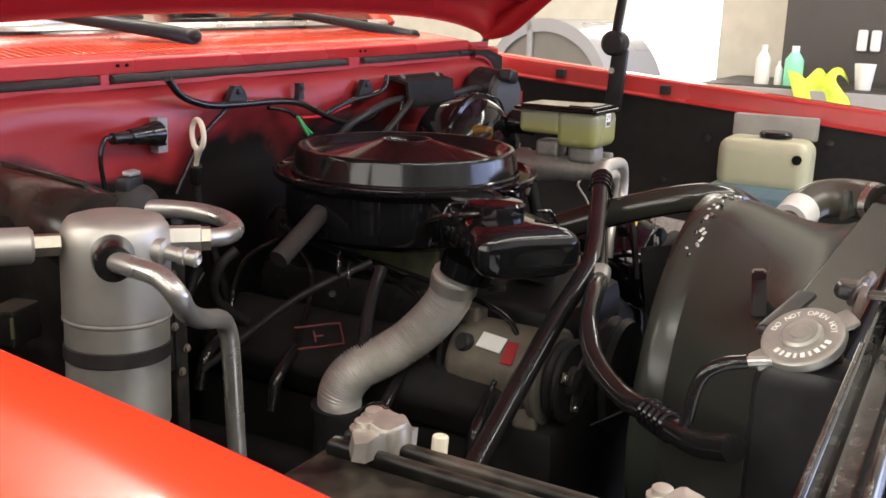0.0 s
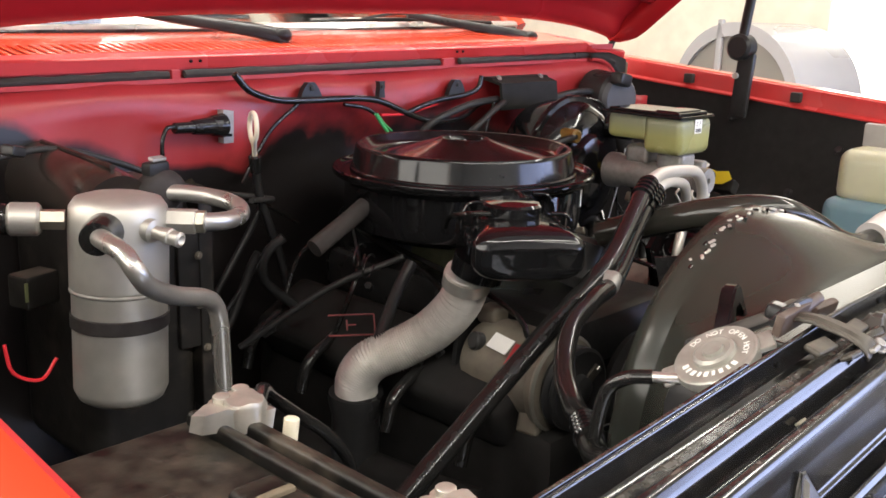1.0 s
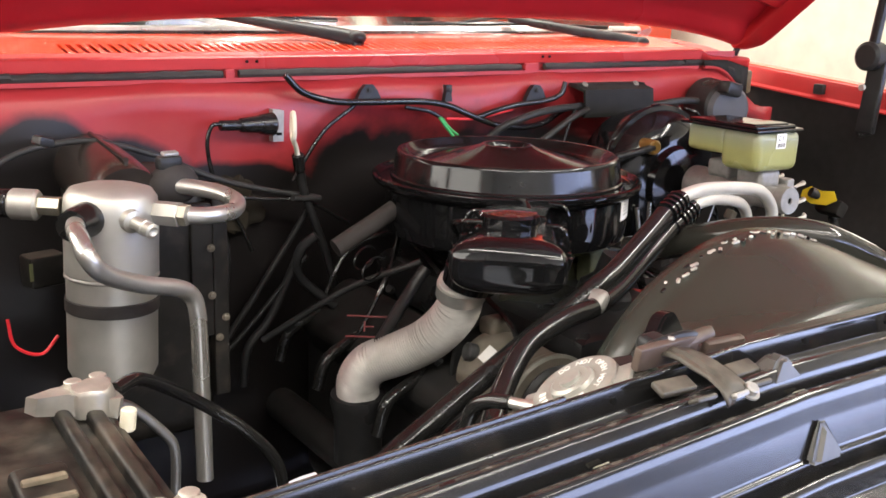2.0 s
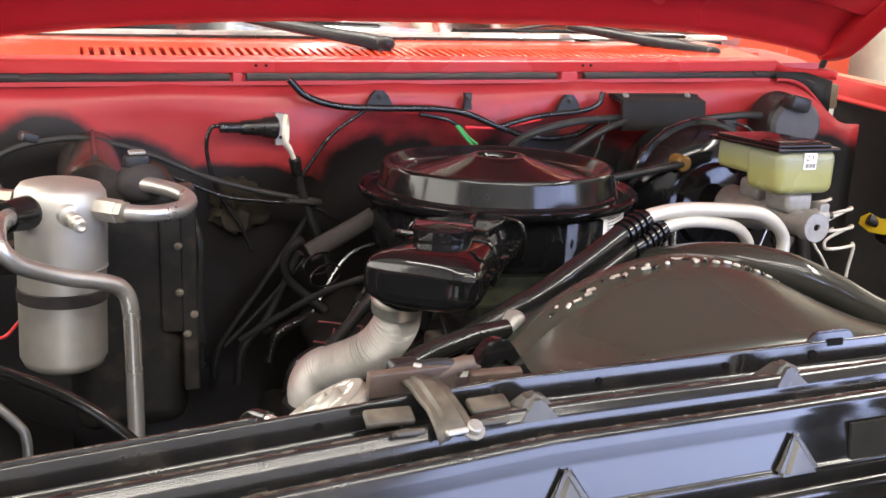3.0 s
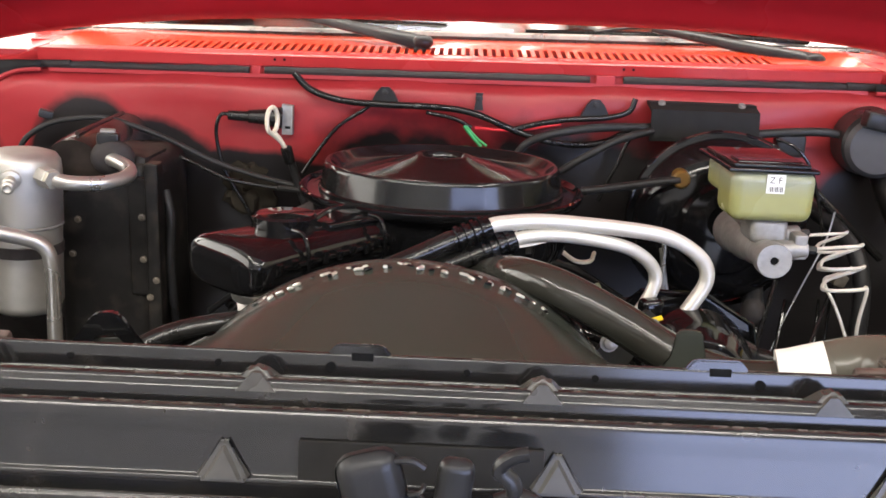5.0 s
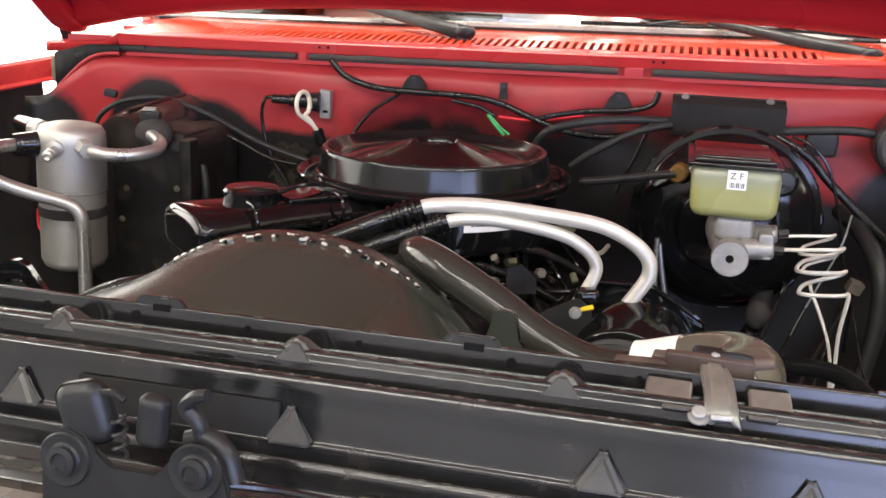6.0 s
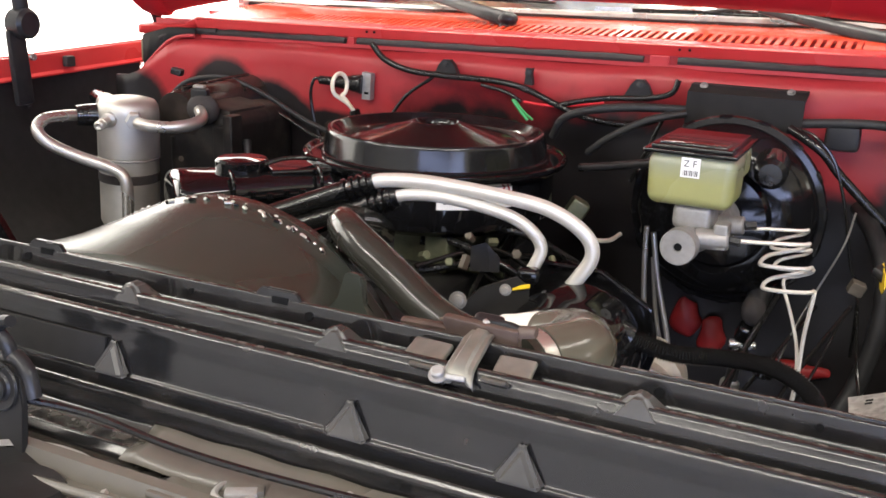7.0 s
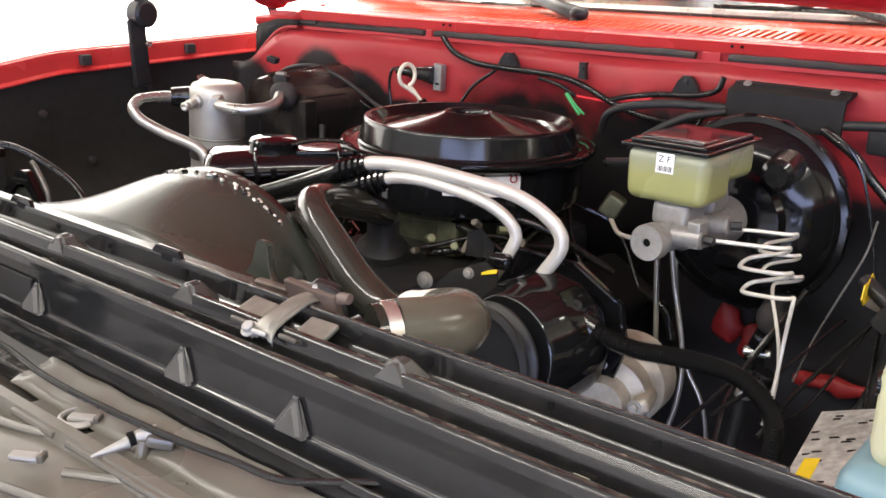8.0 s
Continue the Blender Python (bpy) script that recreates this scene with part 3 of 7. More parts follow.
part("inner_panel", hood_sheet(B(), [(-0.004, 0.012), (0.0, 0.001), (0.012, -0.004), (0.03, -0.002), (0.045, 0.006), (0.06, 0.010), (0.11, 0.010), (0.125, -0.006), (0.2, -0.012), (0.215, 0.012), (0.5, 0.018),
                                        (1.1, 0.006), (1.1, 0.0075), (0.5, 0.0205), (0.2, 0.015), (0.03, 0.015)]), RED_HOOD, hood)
for x in (-0.62, -0.2, 0.2, 0.62):
    bm = B()
    for a, b in ((0.13, 0.95),):
        p, q = hood_point(x, a, -0.006), hood_point(x * 0.9, b, 0.0)
        tube(bm, [p, p.lerp(q, 0.3), p.lerp(q, 0.7), q], 0.022, 10, flat=0.6)
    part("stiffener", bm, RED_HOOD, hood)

# rounded skirts along the sides of the hood
for s in (-1, 1):
    bm = B()
    rows = []
    for k in range(25):
        v = 0.004 + 1.09 * (k / 24) ** 1.5
        deep = 0.034 * min(1.0, v / 0.06) ** 0.6
        rows.append([bm.verts.new(hood_point(s * 1.0, v, d) + Vector((s * o, 0, 0))) for d, o in ((0.014, -0.030), (-0.35 * deep, -0.026), (-0.8 * deep, -0.016), (-deep, -0.004), (-0.85 * deep, 0.006), (-0.3 * deep, 0.010), (0.016, 0.010))])
    for a, b in zip(rows, rows[1:]):
        for k in range(6):
            bm.faces.new((a[k], a[k + 1], b[k + 1], b[k]))
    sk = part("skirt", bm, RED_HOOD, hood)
    sk.modifiers.new("thick", "SOLIDIFY").thickness = 0.0025

# hood hinges and straps
for s in (-1, 1):
    x = 0.378 if s < 0 else 1.955
    z = 1.105 if s < 0 else 1.125
    bm = B()
    e = hood_point(s * 1.0, 0.20, 0.012) + Vector((0.012 * s, 0, 0))
    tube(bm, [(x, 1.03, z), (x - 0.002 * s, 1.022, z + 0.045), (x + 0.004 * s, 0.995, z + 0.10), (x + 0.016 * s, 0.94, z + 0.155), e], 0.0095, 10, 8, flat=0.7)
    hg = part("hinge", bm, BLACK_SATIN, hood, "black steel hinge arm")
    part("bracket", box(B(), (x - 0.020 * s, 0.985, z - 0.002), (0.046, 0.03, 0.046), 0.005, (0, 0, 8 * s)), OLIVE, hg, "olive zinc hinge bracket")
    st = thing("hood_strut", (x, 0.71, 1.0), "black hood support strut with a round joint", "strut", "hood struts")
    xs = 0.351 if s < 0 else 1.962
    zb = 1.160 if s < 0 else 1.19
    part("lower_arm", box(B(), (xs + s * 0.008, 0.71, zb - 0.075), (0.014, 0.036, 0.13), 0.005, (4, 0, 0)), BLACK_SATIN, st)
    part("joint", rod(B(), (xs - 0.02, 0.716, zb), (xs + 0.02, 0.716, zb), 0.026, segs=28, bevel=0.006), BLACK_SATIN, st)
    part("upper_arm", tube(B(), [(xs, 0.716, zb + 0.015), (xs - s * 0.006, 0.70, zb + 0.12), (xs - s * 0.03, 0.66, zb + 0.3)], 0.0135, 10, flat=0.7), BLACK_SATIN, st)
    part("pin", rod(B(), (xs - s * 0.02, 0.712, zb - 0.055), (xs - s * 0.026, 0.712, zb - 0.055), 0.006, segs=10), STEEL, st)

# wipers
def wiper(x, y, z, reach):
    w = thing("wiper", (x, y, z - 0.02), "black windshield wiper arm and blade", "wiper", "wipers")
    part("pivot", rod(B(), (x, y + 0.005, z - 0.015), (x, y + 0.005, z + 0.006), 0.014, 0.011, 20, 0.003), BLACK_SATIN, w)
    part("pivot_base", rod(B(), (x, y + 0.005, z - 0.018), (x, y + 0.005, z - 0.010), 0.021, 0.017, 20), RED, w)
    bm = B()
    tube(bm, [(x + 0.006, y + 0.004, z + 0.004), (x - reach * 0.12, y + 0.02, z + 0.014), (x - reach * 0.35, y + 0.07, z + 0.028), (x - reach * 0.6, y + 0.12, z + 0.044)],
         lambda u: 0.0155 - 0.007 * u, 10, flat=0.65)
    part("arm", bm, BLACK_SATIN, w)
    part("knuckle", ball(B(), (x + 0.004, y + 0.004, z + 0.006), 0.0155, 20, (1.15, 0.95, 0.8)), BLACK_SATIN, w)
    a, b = Vector((x - reach * 1.15, y + 0.15, z + 0.03)), Vector((x + reach * 0.1, y + 0.145, z + 0.03))
    part("blade", tube(B(), [a, a.lerp(b, 0.5) + Vector((0, 0, 0.004)), b], 0.004, 8), RUBBER, w)
    part("bridge", tube(B(), [a.lerp(b, 0.2), a.lerp(b, 0.4) + Vector((0, -0.004, 0.014)), a.lerp(b, 0.6) + Vector((0, -0.004, 0.014)), a.lerp(b, 0.8)], 0.0028, 6), BLACK_SATIN, w)


wiper(1.098, 1.069, 1.192, 0.40)
wiper(1.738, 1.072, 1.188, 0.40)


# ---- radiator support ----
def sag(bm):
    """The support falls a little towards its passenger end."""
    for v in bm.verts:
        v.co.z -= 0.06 * max(0.0, 0.86 - v.co.x)
    return bm


rs = thing("radiator_support", (MID, 0.03, 0.6), "black painted radiator support with ridges and gussets", "radiator support")
XA, XB = 0.30, 2.02
sec = [(0.060, 1.014), (0.060, 1.0415), (0.0565, 1.0415), (0.0535, 1.0260), (0.050, 1.0225), (0.038, 1.0225), (0.0335, 1.0330), (0.0305, 1.0342), (0.0275, 1.0335), (0.0235, 1.0270), (0.0205, 1.0140), (0.0165, 1.0140), (0.0148, 1.0212), (0.0125, 1.0229), (0.0095, 1.0232), (0.0070, 1.0222),
       (0.0054, 1.0200), (0.0042, 1.0160), (0.0026, 1.0050), (-0.0022, 0.9830), (-0.0048, 0.9812), (-0.0054, 0.9700), (-0.0086, 0.9655), (-0.0112, 0.9722), (-0.0140, 0.9748), (-0.0172, 0.9700), (-0.019, 0.9560), (-0.030, 0.9510), (-0.044, 0.9520), (-0.050, 0.9460), (-0.050, 0.92), (-0.044, 0.92),
       (-0.042, 0.940), (-0.012, 0.948), (-0.006, 0.962), (0.010, 0.968), (0.012, 1.010), (0.05, 1.014)]
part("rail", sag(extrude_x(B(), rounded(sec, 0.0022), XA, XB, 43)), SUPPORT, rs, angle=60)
for x in (0.867, 1.032, 1.235, 1.439, 1.560, 1.76, 0.66, 0.45):
    bm = B()
    w = 0.0195
    v = [bm.verts.new(p) for p in ((x - w, -0.0012, 0.9815), (x + w, -0.0012, 0.9815), (x, 0.0028, 1.011), (x - w * 0.8, -0.0115, 0.9800), (x + w * 0.8, -0.0115, 0.9800), (x, -0.0025, 1.006))]
    for f in ((0, 3, 5, 2), (1, 2, 5, 4), (3, 4, 5), (0, 1, 4, 3), (0, 2, 1)):
        bm.faces.new([v[i] for i in f])
    bmesh.ops.bevel(bm, geom=bm.edges[:], offset=0.0034, segments=4, affect="EDGES")
    gs = part("gusset", sag(bm), STAMPED, rs)
for x in (1.108, 1.342):
    bm = plate(B(), [(-0.026, -0.006), (0.026, -0.006), (0.0165, 0.006), (0.014, 0.0072), (-0.014, 0.0072), (-0.0165, 0.006)], 0.0045, pose(x, 0.0612, 1.0405, 84, 0, 0))
    bmesh.ops.bevel(bm, geom=bm.edges[:], offset=0.0012, segments=2, affect="EDGES")
    tb = part("tab", bm, SUPPORT, rs)
    part("slot", box(B(), (x + 0.002, 0.0562, 1.0400), (0.014, 0.001, 0.005), 0, (-6, 0, 0)), INK, tb)
for x in (0.86, 1.046, 1.226, 1.408, 1.62):
    bm = B()
    lo = [bm.verts.new((x + a * 0.019, 0.036 + b * 0.014, 1.024)) for a, b in ((-1, -1), (1, -1), (1, 1), (-1, 1))]
    hi = [bm.verts.new((x + a * 0.004, 0.034 + b * 0.006, 1.0405)) for a, b in ((-1, -1), (1, -1), (1, 1), (-1, 1))]
    bm.faces.new(hi)
    bm.faces.new(lo[::-1])
    for k in range(4):
        bm.faces.new((lo[k], lo[(k + 1) % 4], hi[(k + 1) % 4], hi[k]))
    bmesh.ops.bevel(bm, geom=bm.edges[:], offset=0.003, segments=3, affect="EDGES")
    part("stamped_boss", sag(bm), STAMPED, rs)
part("latch_recess", box(B(), (1.152, -0.0012, 0.9925), (0.15, 0.003, 0.028), 0.001, (-7, 0, 0)), BLACK_FLAT, rs, "flat black recess behind the latch")
random.seed(4)
# pale slots: light coming up through open slots, put into the colour
PALE_SLOT = mat("lit_through_slot", (0.3, 0.28, 0.22), 0.8, 0, 0.3, 90, spec=0.2)
for k in range(26):
    x = 0.7 + 1.1 * k / 25 + random.uniform(-0.012, 0.012)
    if k % 2:
        part("hole", sag(rod(B(), (x, 0.0575, 1.033), (x, 0.0538, 1.0332), 0.0022 + 0.0012 * (k % 3 == 0), segs=10)), INK, rs)
    else:
        part("slot", sag(box(B(), (x, 0.0183, 1.0185), (0.010, 0.0035, 0.0016), 0.0006, (-40, 0, 0))), PALE_SLOT if k % 4 == 0 else INK, rs)
for a, b in ((0.46, 0.70), (1.60, 1.86)):
    part("doubler", sag(box(B(), ((a + b) / 2, 0.0585, 1.0335), (b - a, 0.0035, 0.020), 0.001, (-8, 0, 0))), SUPPORT, rs)
for x in (0.74, 0.98, 1.16, 1.31, 1.50, 1.66):
    part("spot_weld", ball(B(), (x, -0.024, 0.9533), 0.0042, 12, (1.4, 1, 0.35)), SUPPORT, rs)

# plastic air baffle ahead of the support
bf = thing("air_baffle", (MID, -0.2, 0.88), "dull black plastic baffle behind the grille", "air baffle")
bm = B()
nx, ny = 60, 10
g = []
for i in range(nx + 1):
    x = 0.5 + 1.3 * i / nx
    row = []
    for k in range(ny + 1):
        y = -0.05 - 0.30 * k / ny
        z = 0.945 - 0.02 * (k / ny) + 0.0015 * math.sin(i * 0.31 + k * 0.6)
        row.append(bm.verts.new((x, y, z)))
    g.append(row)
for i in range(nx):
    for k in range(ny):
        bm.faces.new((g[i][k], g[i + 1][k], g[i + 1][k + 1], g[i][k + 1]))
BAFFLE = mat("worn_grey_plastic", (0.105, 0.097, 0.082), 0.3, 0, 0.35, 9, 0.06, spots=0.25, rvary=0.1)
sh = part("sheet", bm, BAFFLE, bf)
sh.modifiers.new("thick", "SOLIDIFY").thickness = 0.004
part("rib", extrude_x(B(), [(-0.062, 0.944), (-0.07, 0.954), (-0.078, 0.953), (-0.084, 0.942)], 0.5, 1.8), BAFFLE, bf)
for a, b in ((0.80, 1.02), (1.335, 1.395), (1.41, 1.56)):
    bm = box(B(), ((a + b) / 2, -0.068, 0.9475), (b - a, 0.030, 0.006), 0.0025, (-4, 0, 0))
    part("raised_pad", bm, BAFFLE, bf)
bm = B()
rows = []
for k in range(31):
    x = 1.29 + 0.40 * k / 30
    w = 0.0008 * math.sin(k * 1.3)
    rows.append([bm.verts.new((x, y, z + w)) for y, z in ((-0.0215, 0.9600), (-0.025, 0.9575), (-0.038, 0.9550), (-0.050, 0.9535), (-0.058, 0.9500))])
for a, b in zip(rows, rows[1:]):
    for k in range(4):
        bm.faces.new((a[k], b[k], b[k + 1], a[k + 1]))
part("edge_strip", bm, BAFFLE, bf).modifiers.new("thick", "SOLIDIFY").thickness = 0.002
for pts in ([(1.20, -0.105, 0.947), (1.30, -0.098, 0.946), (1.36, -0.088, 0.946), (1.40, -0.074, 0.947)], [(1.44, -0.10, 0.945), (1.49, -0.075, 0.946), (1.52, -0.06, 0.948)], [(1.30, -0.16, 0.943), (1.40, -0.14, 0.943), (1.50, -0.115, 0.943)]):
    part("moulded_edge", tube(B(), pts, 0.0035, 8, 6, flat=0.7), BAFFLE, bf)
single("hood_release_cable", tube(B(), [(1.215, -0.075, 0.985), (1.258, -0.050, 0.972), (1.33, -0.054, 0.969), (1.398, -0.055, 0.969), (1.49, -0.049, 0.969), (1.543, -0.041, 0.969), (1.585, -0.034, 0.968), (1.625, -0.010, 0.972), (1.652, 0.004, 0.976), (1.66, 0.018, 0.978)], 0.0026, 8), RUBBER, "thin black hood release cable", "cable")

# hood latch ahead of the support
la = thing("hood_latch", (1.16, -0.08, 0.93), "black steel hood latch with zinc bolts", "hood latch")
m = pose(1.163, -0.0735, 0.990, 84, 0, 0)
bm = plate(B(), [(-0.060, -0.075), (0.064, -0.075), (0.064, -0.004), (0.060, 0.010), (0.050, 0.018), (0.038, 0.018), (0.028, 0.008), (0.018, -0.006), (-0.014, -0.006), (-0.024, 0.004), (-0.032, 0.014), (-0.042, 0.018), (-0.053, 0.012), (-0.060, -0.002)], 0.005, m)
bmesh.ops.bevel(bm, geom=[e for e in bm.edges if abs((e.verts[0].co - e.verts[1].co).y) < 0.004], offset=0.0015, segments=2, affect="EDGES")
part("plate", bm, BLACK_FLAT, la)
part("housing", box(B(), (1.128, -0.066, 1.014), (0.036, 0.018, 0.042), 0.011, (0, -14, 4), 4), BLACK_SATIN, la)
part("pawl", box(B(), (1.172, -0.064, 1.014), (0.020, 0.014, 0.034), 0.006, (0, 6, 4), 3), BLACK_SATIN, la)
part("hook", tube(B(), [(1.205, -0.066, 0.998), (1.204, -0.067, 1.018), (1.196, -0.068, 1.028), (1.203, -0.069, 1.036), (1.211, -0.069, 1.038)], 0.0052, 10, flat=0.8), BLACK_SATIN, la)
part("arm", tube(B(), [(1.195, -0.066, 1.006), (1.208, -0.066, 1.010), (1.222, -0.068, 1.002), (1.228, -0.070, 0.985)], 0.006, 10, flat=0.8), BLACK_SATIN, la)
part("spring", tube(B(), [(1.152 + 0.0042 * math.cos(k * 1.2), -0.070 + 0.0042 * math.sin(k * 1.2), 0.990 + 0.0017 * k) for k in range(17)], 0.0014, 6, 3), BLACK_SATIN, la)
part("link", tube(B(), [(1.14, -0.068, 1.030), (1.149, -0.069, 1.031), (1.156, -0.069, 1.027)], 0.0022, 8), BLACK_SATIN, la)
for x, z in ((1.119, 0.987), (1.207, 0.993)):
    part("washer", lathe(B(), aim((x, -0.0775, z), (x, -0.0835, z + 0.0006)), [(0, 0), (0.0165, 0), (0.0175, 0.002), (0.0165, 0.0035), (0.011, 0.0025), (0.0095, 0.004), (0.0095, 0.007), (0.006, 0.008), (0.005, 0.006), (0, 0.006)], 32), BLACK_SATIN, la)
hn = thing("horn", (1.258, -0.112, 0.93), "round black horn with a bright rim", "horn")
m = pose(1.258, -0.112, 0.945, -10, 8, 0)
part("shell", lathe(B(), m, [(0, -0.02), (0.03, -0.02), (0.048, -0.006), (0.052, 0.004), (0.049, 0.006), (0.03, 0.002), (0.026, 0.006), (0, 0.006)], 40), BLACK_SATIN, hn)
part("rim", lathe(B(), m, [(0.050, 0.002), (0.056, 0.004), (0.057, 0.008), (0.053, 0.010), (0.049, 0.007)], 48), ALU_CAST, hn)
single("hook_clip", tube(B(), [(1.388 + 0.014 * math.cos(a), -0.056 + 0.014 * math.sin(a), 0.9515) for a in [2.2 + 0.45 * k for k in range(10)]], 0.0028, 8, 3, flat=0.7), ALU_CAST, "small zinc hook lying on the baffle", "hook")
wc = thing("wire_clip", (1.45, -0.07, 0.95), "pale plastic wire clip with a black band", "clip")
part("cone", rod(B(), (1.448, -0.084, 0.953), (1.4575, -0.060, 0.958), 0.0010, 0.0046, 16, 0.001), ALU_CAST, wc)
part("band", rod(B(), (1.4573, -0.0605, 0.9599), (1.4588, -0.0565, 0.9608), 0.0052, segs=16), INK, wc)
part("socket", rod(B(), (1.4588, -0.0565, 0.9608), (1.468, -0.043, 0.9635), 0.0048, 0.0056, 16, 0.0015), ALU_CAST, wc)
part("plug", box(B(), (1.474, -0.046, 0.959), (0.020, 0.010, 0.009), 0.003, (0, 10, 40)), BAFFLE, wc)
part("foot", rod(B(), (1.4655, -0.054, 0.960), (1.4665, -0.058, 0.946), 0.0040, 0.0050, 14, 0.001), BAFFLE, wc)
for x, y in ((1.414, -0.112), (1.392, -0.056)):
    c = thing("push_clip", (x, y, 0.95), "small zinc push clip in the plastic baffle", "clip", "push clips")
    part("tongue", box(B(), (x, y, 0.952), (0.022, 0.009, 0.005), 0.002, (6, 0, 30)), ALU_CAST, c)
    part("head", box(B(), (x + 0.011, y + 0.006, 0.9535), (0.005, 0.009, 0.006), 0.0015, (6, 0, 30)), BAFFLE, c)

# ---- radiator, cap, shroud ----
rad = thing("radiator", (MID, 0.1, 0.5), "black crossflow radiator with side tanks", "radiator")
part("core", box(B(), (1.12, 0.10, 0.77), (0.68, 0.045, 0.44), 0.004), BLACK_FLAT, rad)
for x in (0.755, 1.505):
    part("side_tank", box(B(), (x, 0.10, 0.78), (0.07, 0.075, 0.44), 0.022), BLACK_SATIN, rad)
TIP = pose(0.752, 0.104, 1.008, 2, -33, -32) @ Matrix.Diagonal((1.0, 1.0, 1, 1))
part("filler_neck", lathe(B(), TIP @ pose(0, 0, -0.019), [(0.0, 0), (0.024, 0), (0.024, 0.012), (0.03, 0.016), (0.03, 0.020), (0, 0.020)], 32), BLACK_SATIN, rad)
part("overflow_nipple", tube(B(), [(0.735, 0.118, 0.996), (0.725, 0.135, 0.995), (0.720, 0.148, 0.994)], 0.004, 10), STEEL, rad)
part("overflow_tube", tube(B(), [(0.723, 0.14, 0.9945), (0.716, 0.158, 0.990), (0.712, 0.172, 0.975), (0.71, 0.18, 0.93)], 0.0055, 10), RUBBER, rad)
part("top_cushion_bracket", box(B(), (0.835, 0.132, 1.006), (0.13, 0.018, 0.010), 0.004, (0, 0, -4)), BLACK_SATIN, rad)
part("outlet_neck", tube(B(), [(1.492, 0.095, 0.97), (1.496, 0.108, 0.985), (1.506, 0.127, 0.9935)], 0.021, 20), BLACK_SATIN, rad)
ZINC = mat("dirty_zinc_plate", (0.33, 0.325, 0.295), 0.34, 0.4, 0.3, 60, 0.08, spots=0.3)
cap = part("cap", lathe(B(), TIP, [(0, 0), (0.031, 0), (0.0325, 0.003), (0.0315, 0.008), (0.0285, 0.010), (0.0165, 0.009), (0.0155, 0.012), (0.013, 0.0135), (0.008, 0.0125), (0.0075, 0.015), (0, 0.0155)], 48), ZINC, rad, "round zinc pressure cap with stamped warning lettering")
for a in (-25, 155):
    bm = box(B(), (0.034 * math.cos(radians(a)), 0.034 * math.sin(radians(a)), 0.004), (0.016, 0.02, 0.005), 0.002, (0, 0, a))
    bmesh.ops.transform(bm, matrix=TIP, verts=bm.verts)
    part("ear", bm, ZINC, cap)


def ring_text(text, radius, start, step, size, z, parent, at, material):
    for i, ch in enumerate(text):
        if ch == " ":
            continue
        a = radians(start - step * i)
        cu = bpy.data.curves.new("letter", "FONT")
        cu.body, cu.size, cu.extrude, cu.align_x = ch, size, 0.0002, "CENTER"
        tmp = new("letter", cu)
        me = bpy.data.meshes.new_from_object(tmp.evaluated_get(bpy.context.evaluated_depsgraph_get()))
        bpy.data.objects.remove(tmp)
        me.materials.append(material)
        ob = new("letter", me)
        ob.parent = parent
        ob.matrix_parent_inverse = parent.matrix_world.inverted()
        ob.matrix_basis = at @ pose(radius * math.cos(a), radius * math.sin(a), z, 0, 0, math.degrees(a) - 90)


ring_text("DO NOT OPEN HOT", 0.0215, 100, 11, 0.0064, 0.0098, cap, TIP, WHITE)
for k in range(9):
    a = radians(165 + 14 * k)
    bm = box(B(), (0.0225 * math.cos(a), 0.0225 * math.sin(a), 0.0098), (0.0048, 0.0032 - 0.001 * (k % 2), 0.0006), 0, (0, 0, 165 + 14 * k))
    bmesh.ops.transform(bm, matrix=TIP, verts=bm.verts)
    part("stamped_bar", bm, WHITE, cap, smooth=False)

shroud = thing("fan_shroud", (1.127, 0.2, 0.55), "dark brown plastic fan shroud with a stapled crest", "fan shroud")
CX, CZ, CR, CY = 1.127, 0.815, 0.227, 0.252
bm = B()
N = 96


def rect_edge(a):
    """Rounded rectangle of the radiator side, at the angle a."""
    hx, hz, p = 0.335, 0.185, 5.0
    c, s = math.cos(a), math.sin(a)
    k = (abs(c / hx) ** p + abs(s / hz) ** p) ** (-1 / p)
    return 1.127 + k * c, CZ + k * s


rows = []
for w, y, dr in ((0.0, 0.128, 0), (0.25, 0.150, 0), (0.5, 0.185, 0), (0.75, 0.222, 0), (0.92, CY - 0.009, -0.001), (1.0, CY + 0.001, -0.004), (1.0, CY + 0.010, -0.0015), (1.0, CY + 0.020, 0), (1.0, CY + 0.032, 0)):
    row = []
    for k in range(N):
        a = 2 * math.pi * k / N
        rx, rz = rect_edge(a)
        cx, cz = CX + (CR + dr) * math.cos(a), CZ + (CR + dr) * math.sin(a)
        e = w * w * (3 - 2 * w) * 0.5 + 0.5 * w
        row.append(bm.verts.new((rx + (cx - rx) * e, y, rz + (cz - rz) * e)))
    rows.append(row)
for a, b in zip(rows, rows[1:]):
    for k in range(N):
        j = (k + 1) % N
        bm.faces.new((a[k], a[j], b[j], b[k]))
shell = part("shell", bm, SHROUD, shroud)
shell.modifiers.new("thick", "SOLIDIFY").thickness = -0.004
part("top_shelf", box(B(), (1.135, 0.106, 1.0035), (0.60, 0.056, 0.006), 0.0025, (3, 0, 0)), SHROUD, shroud)
random.seed(9)
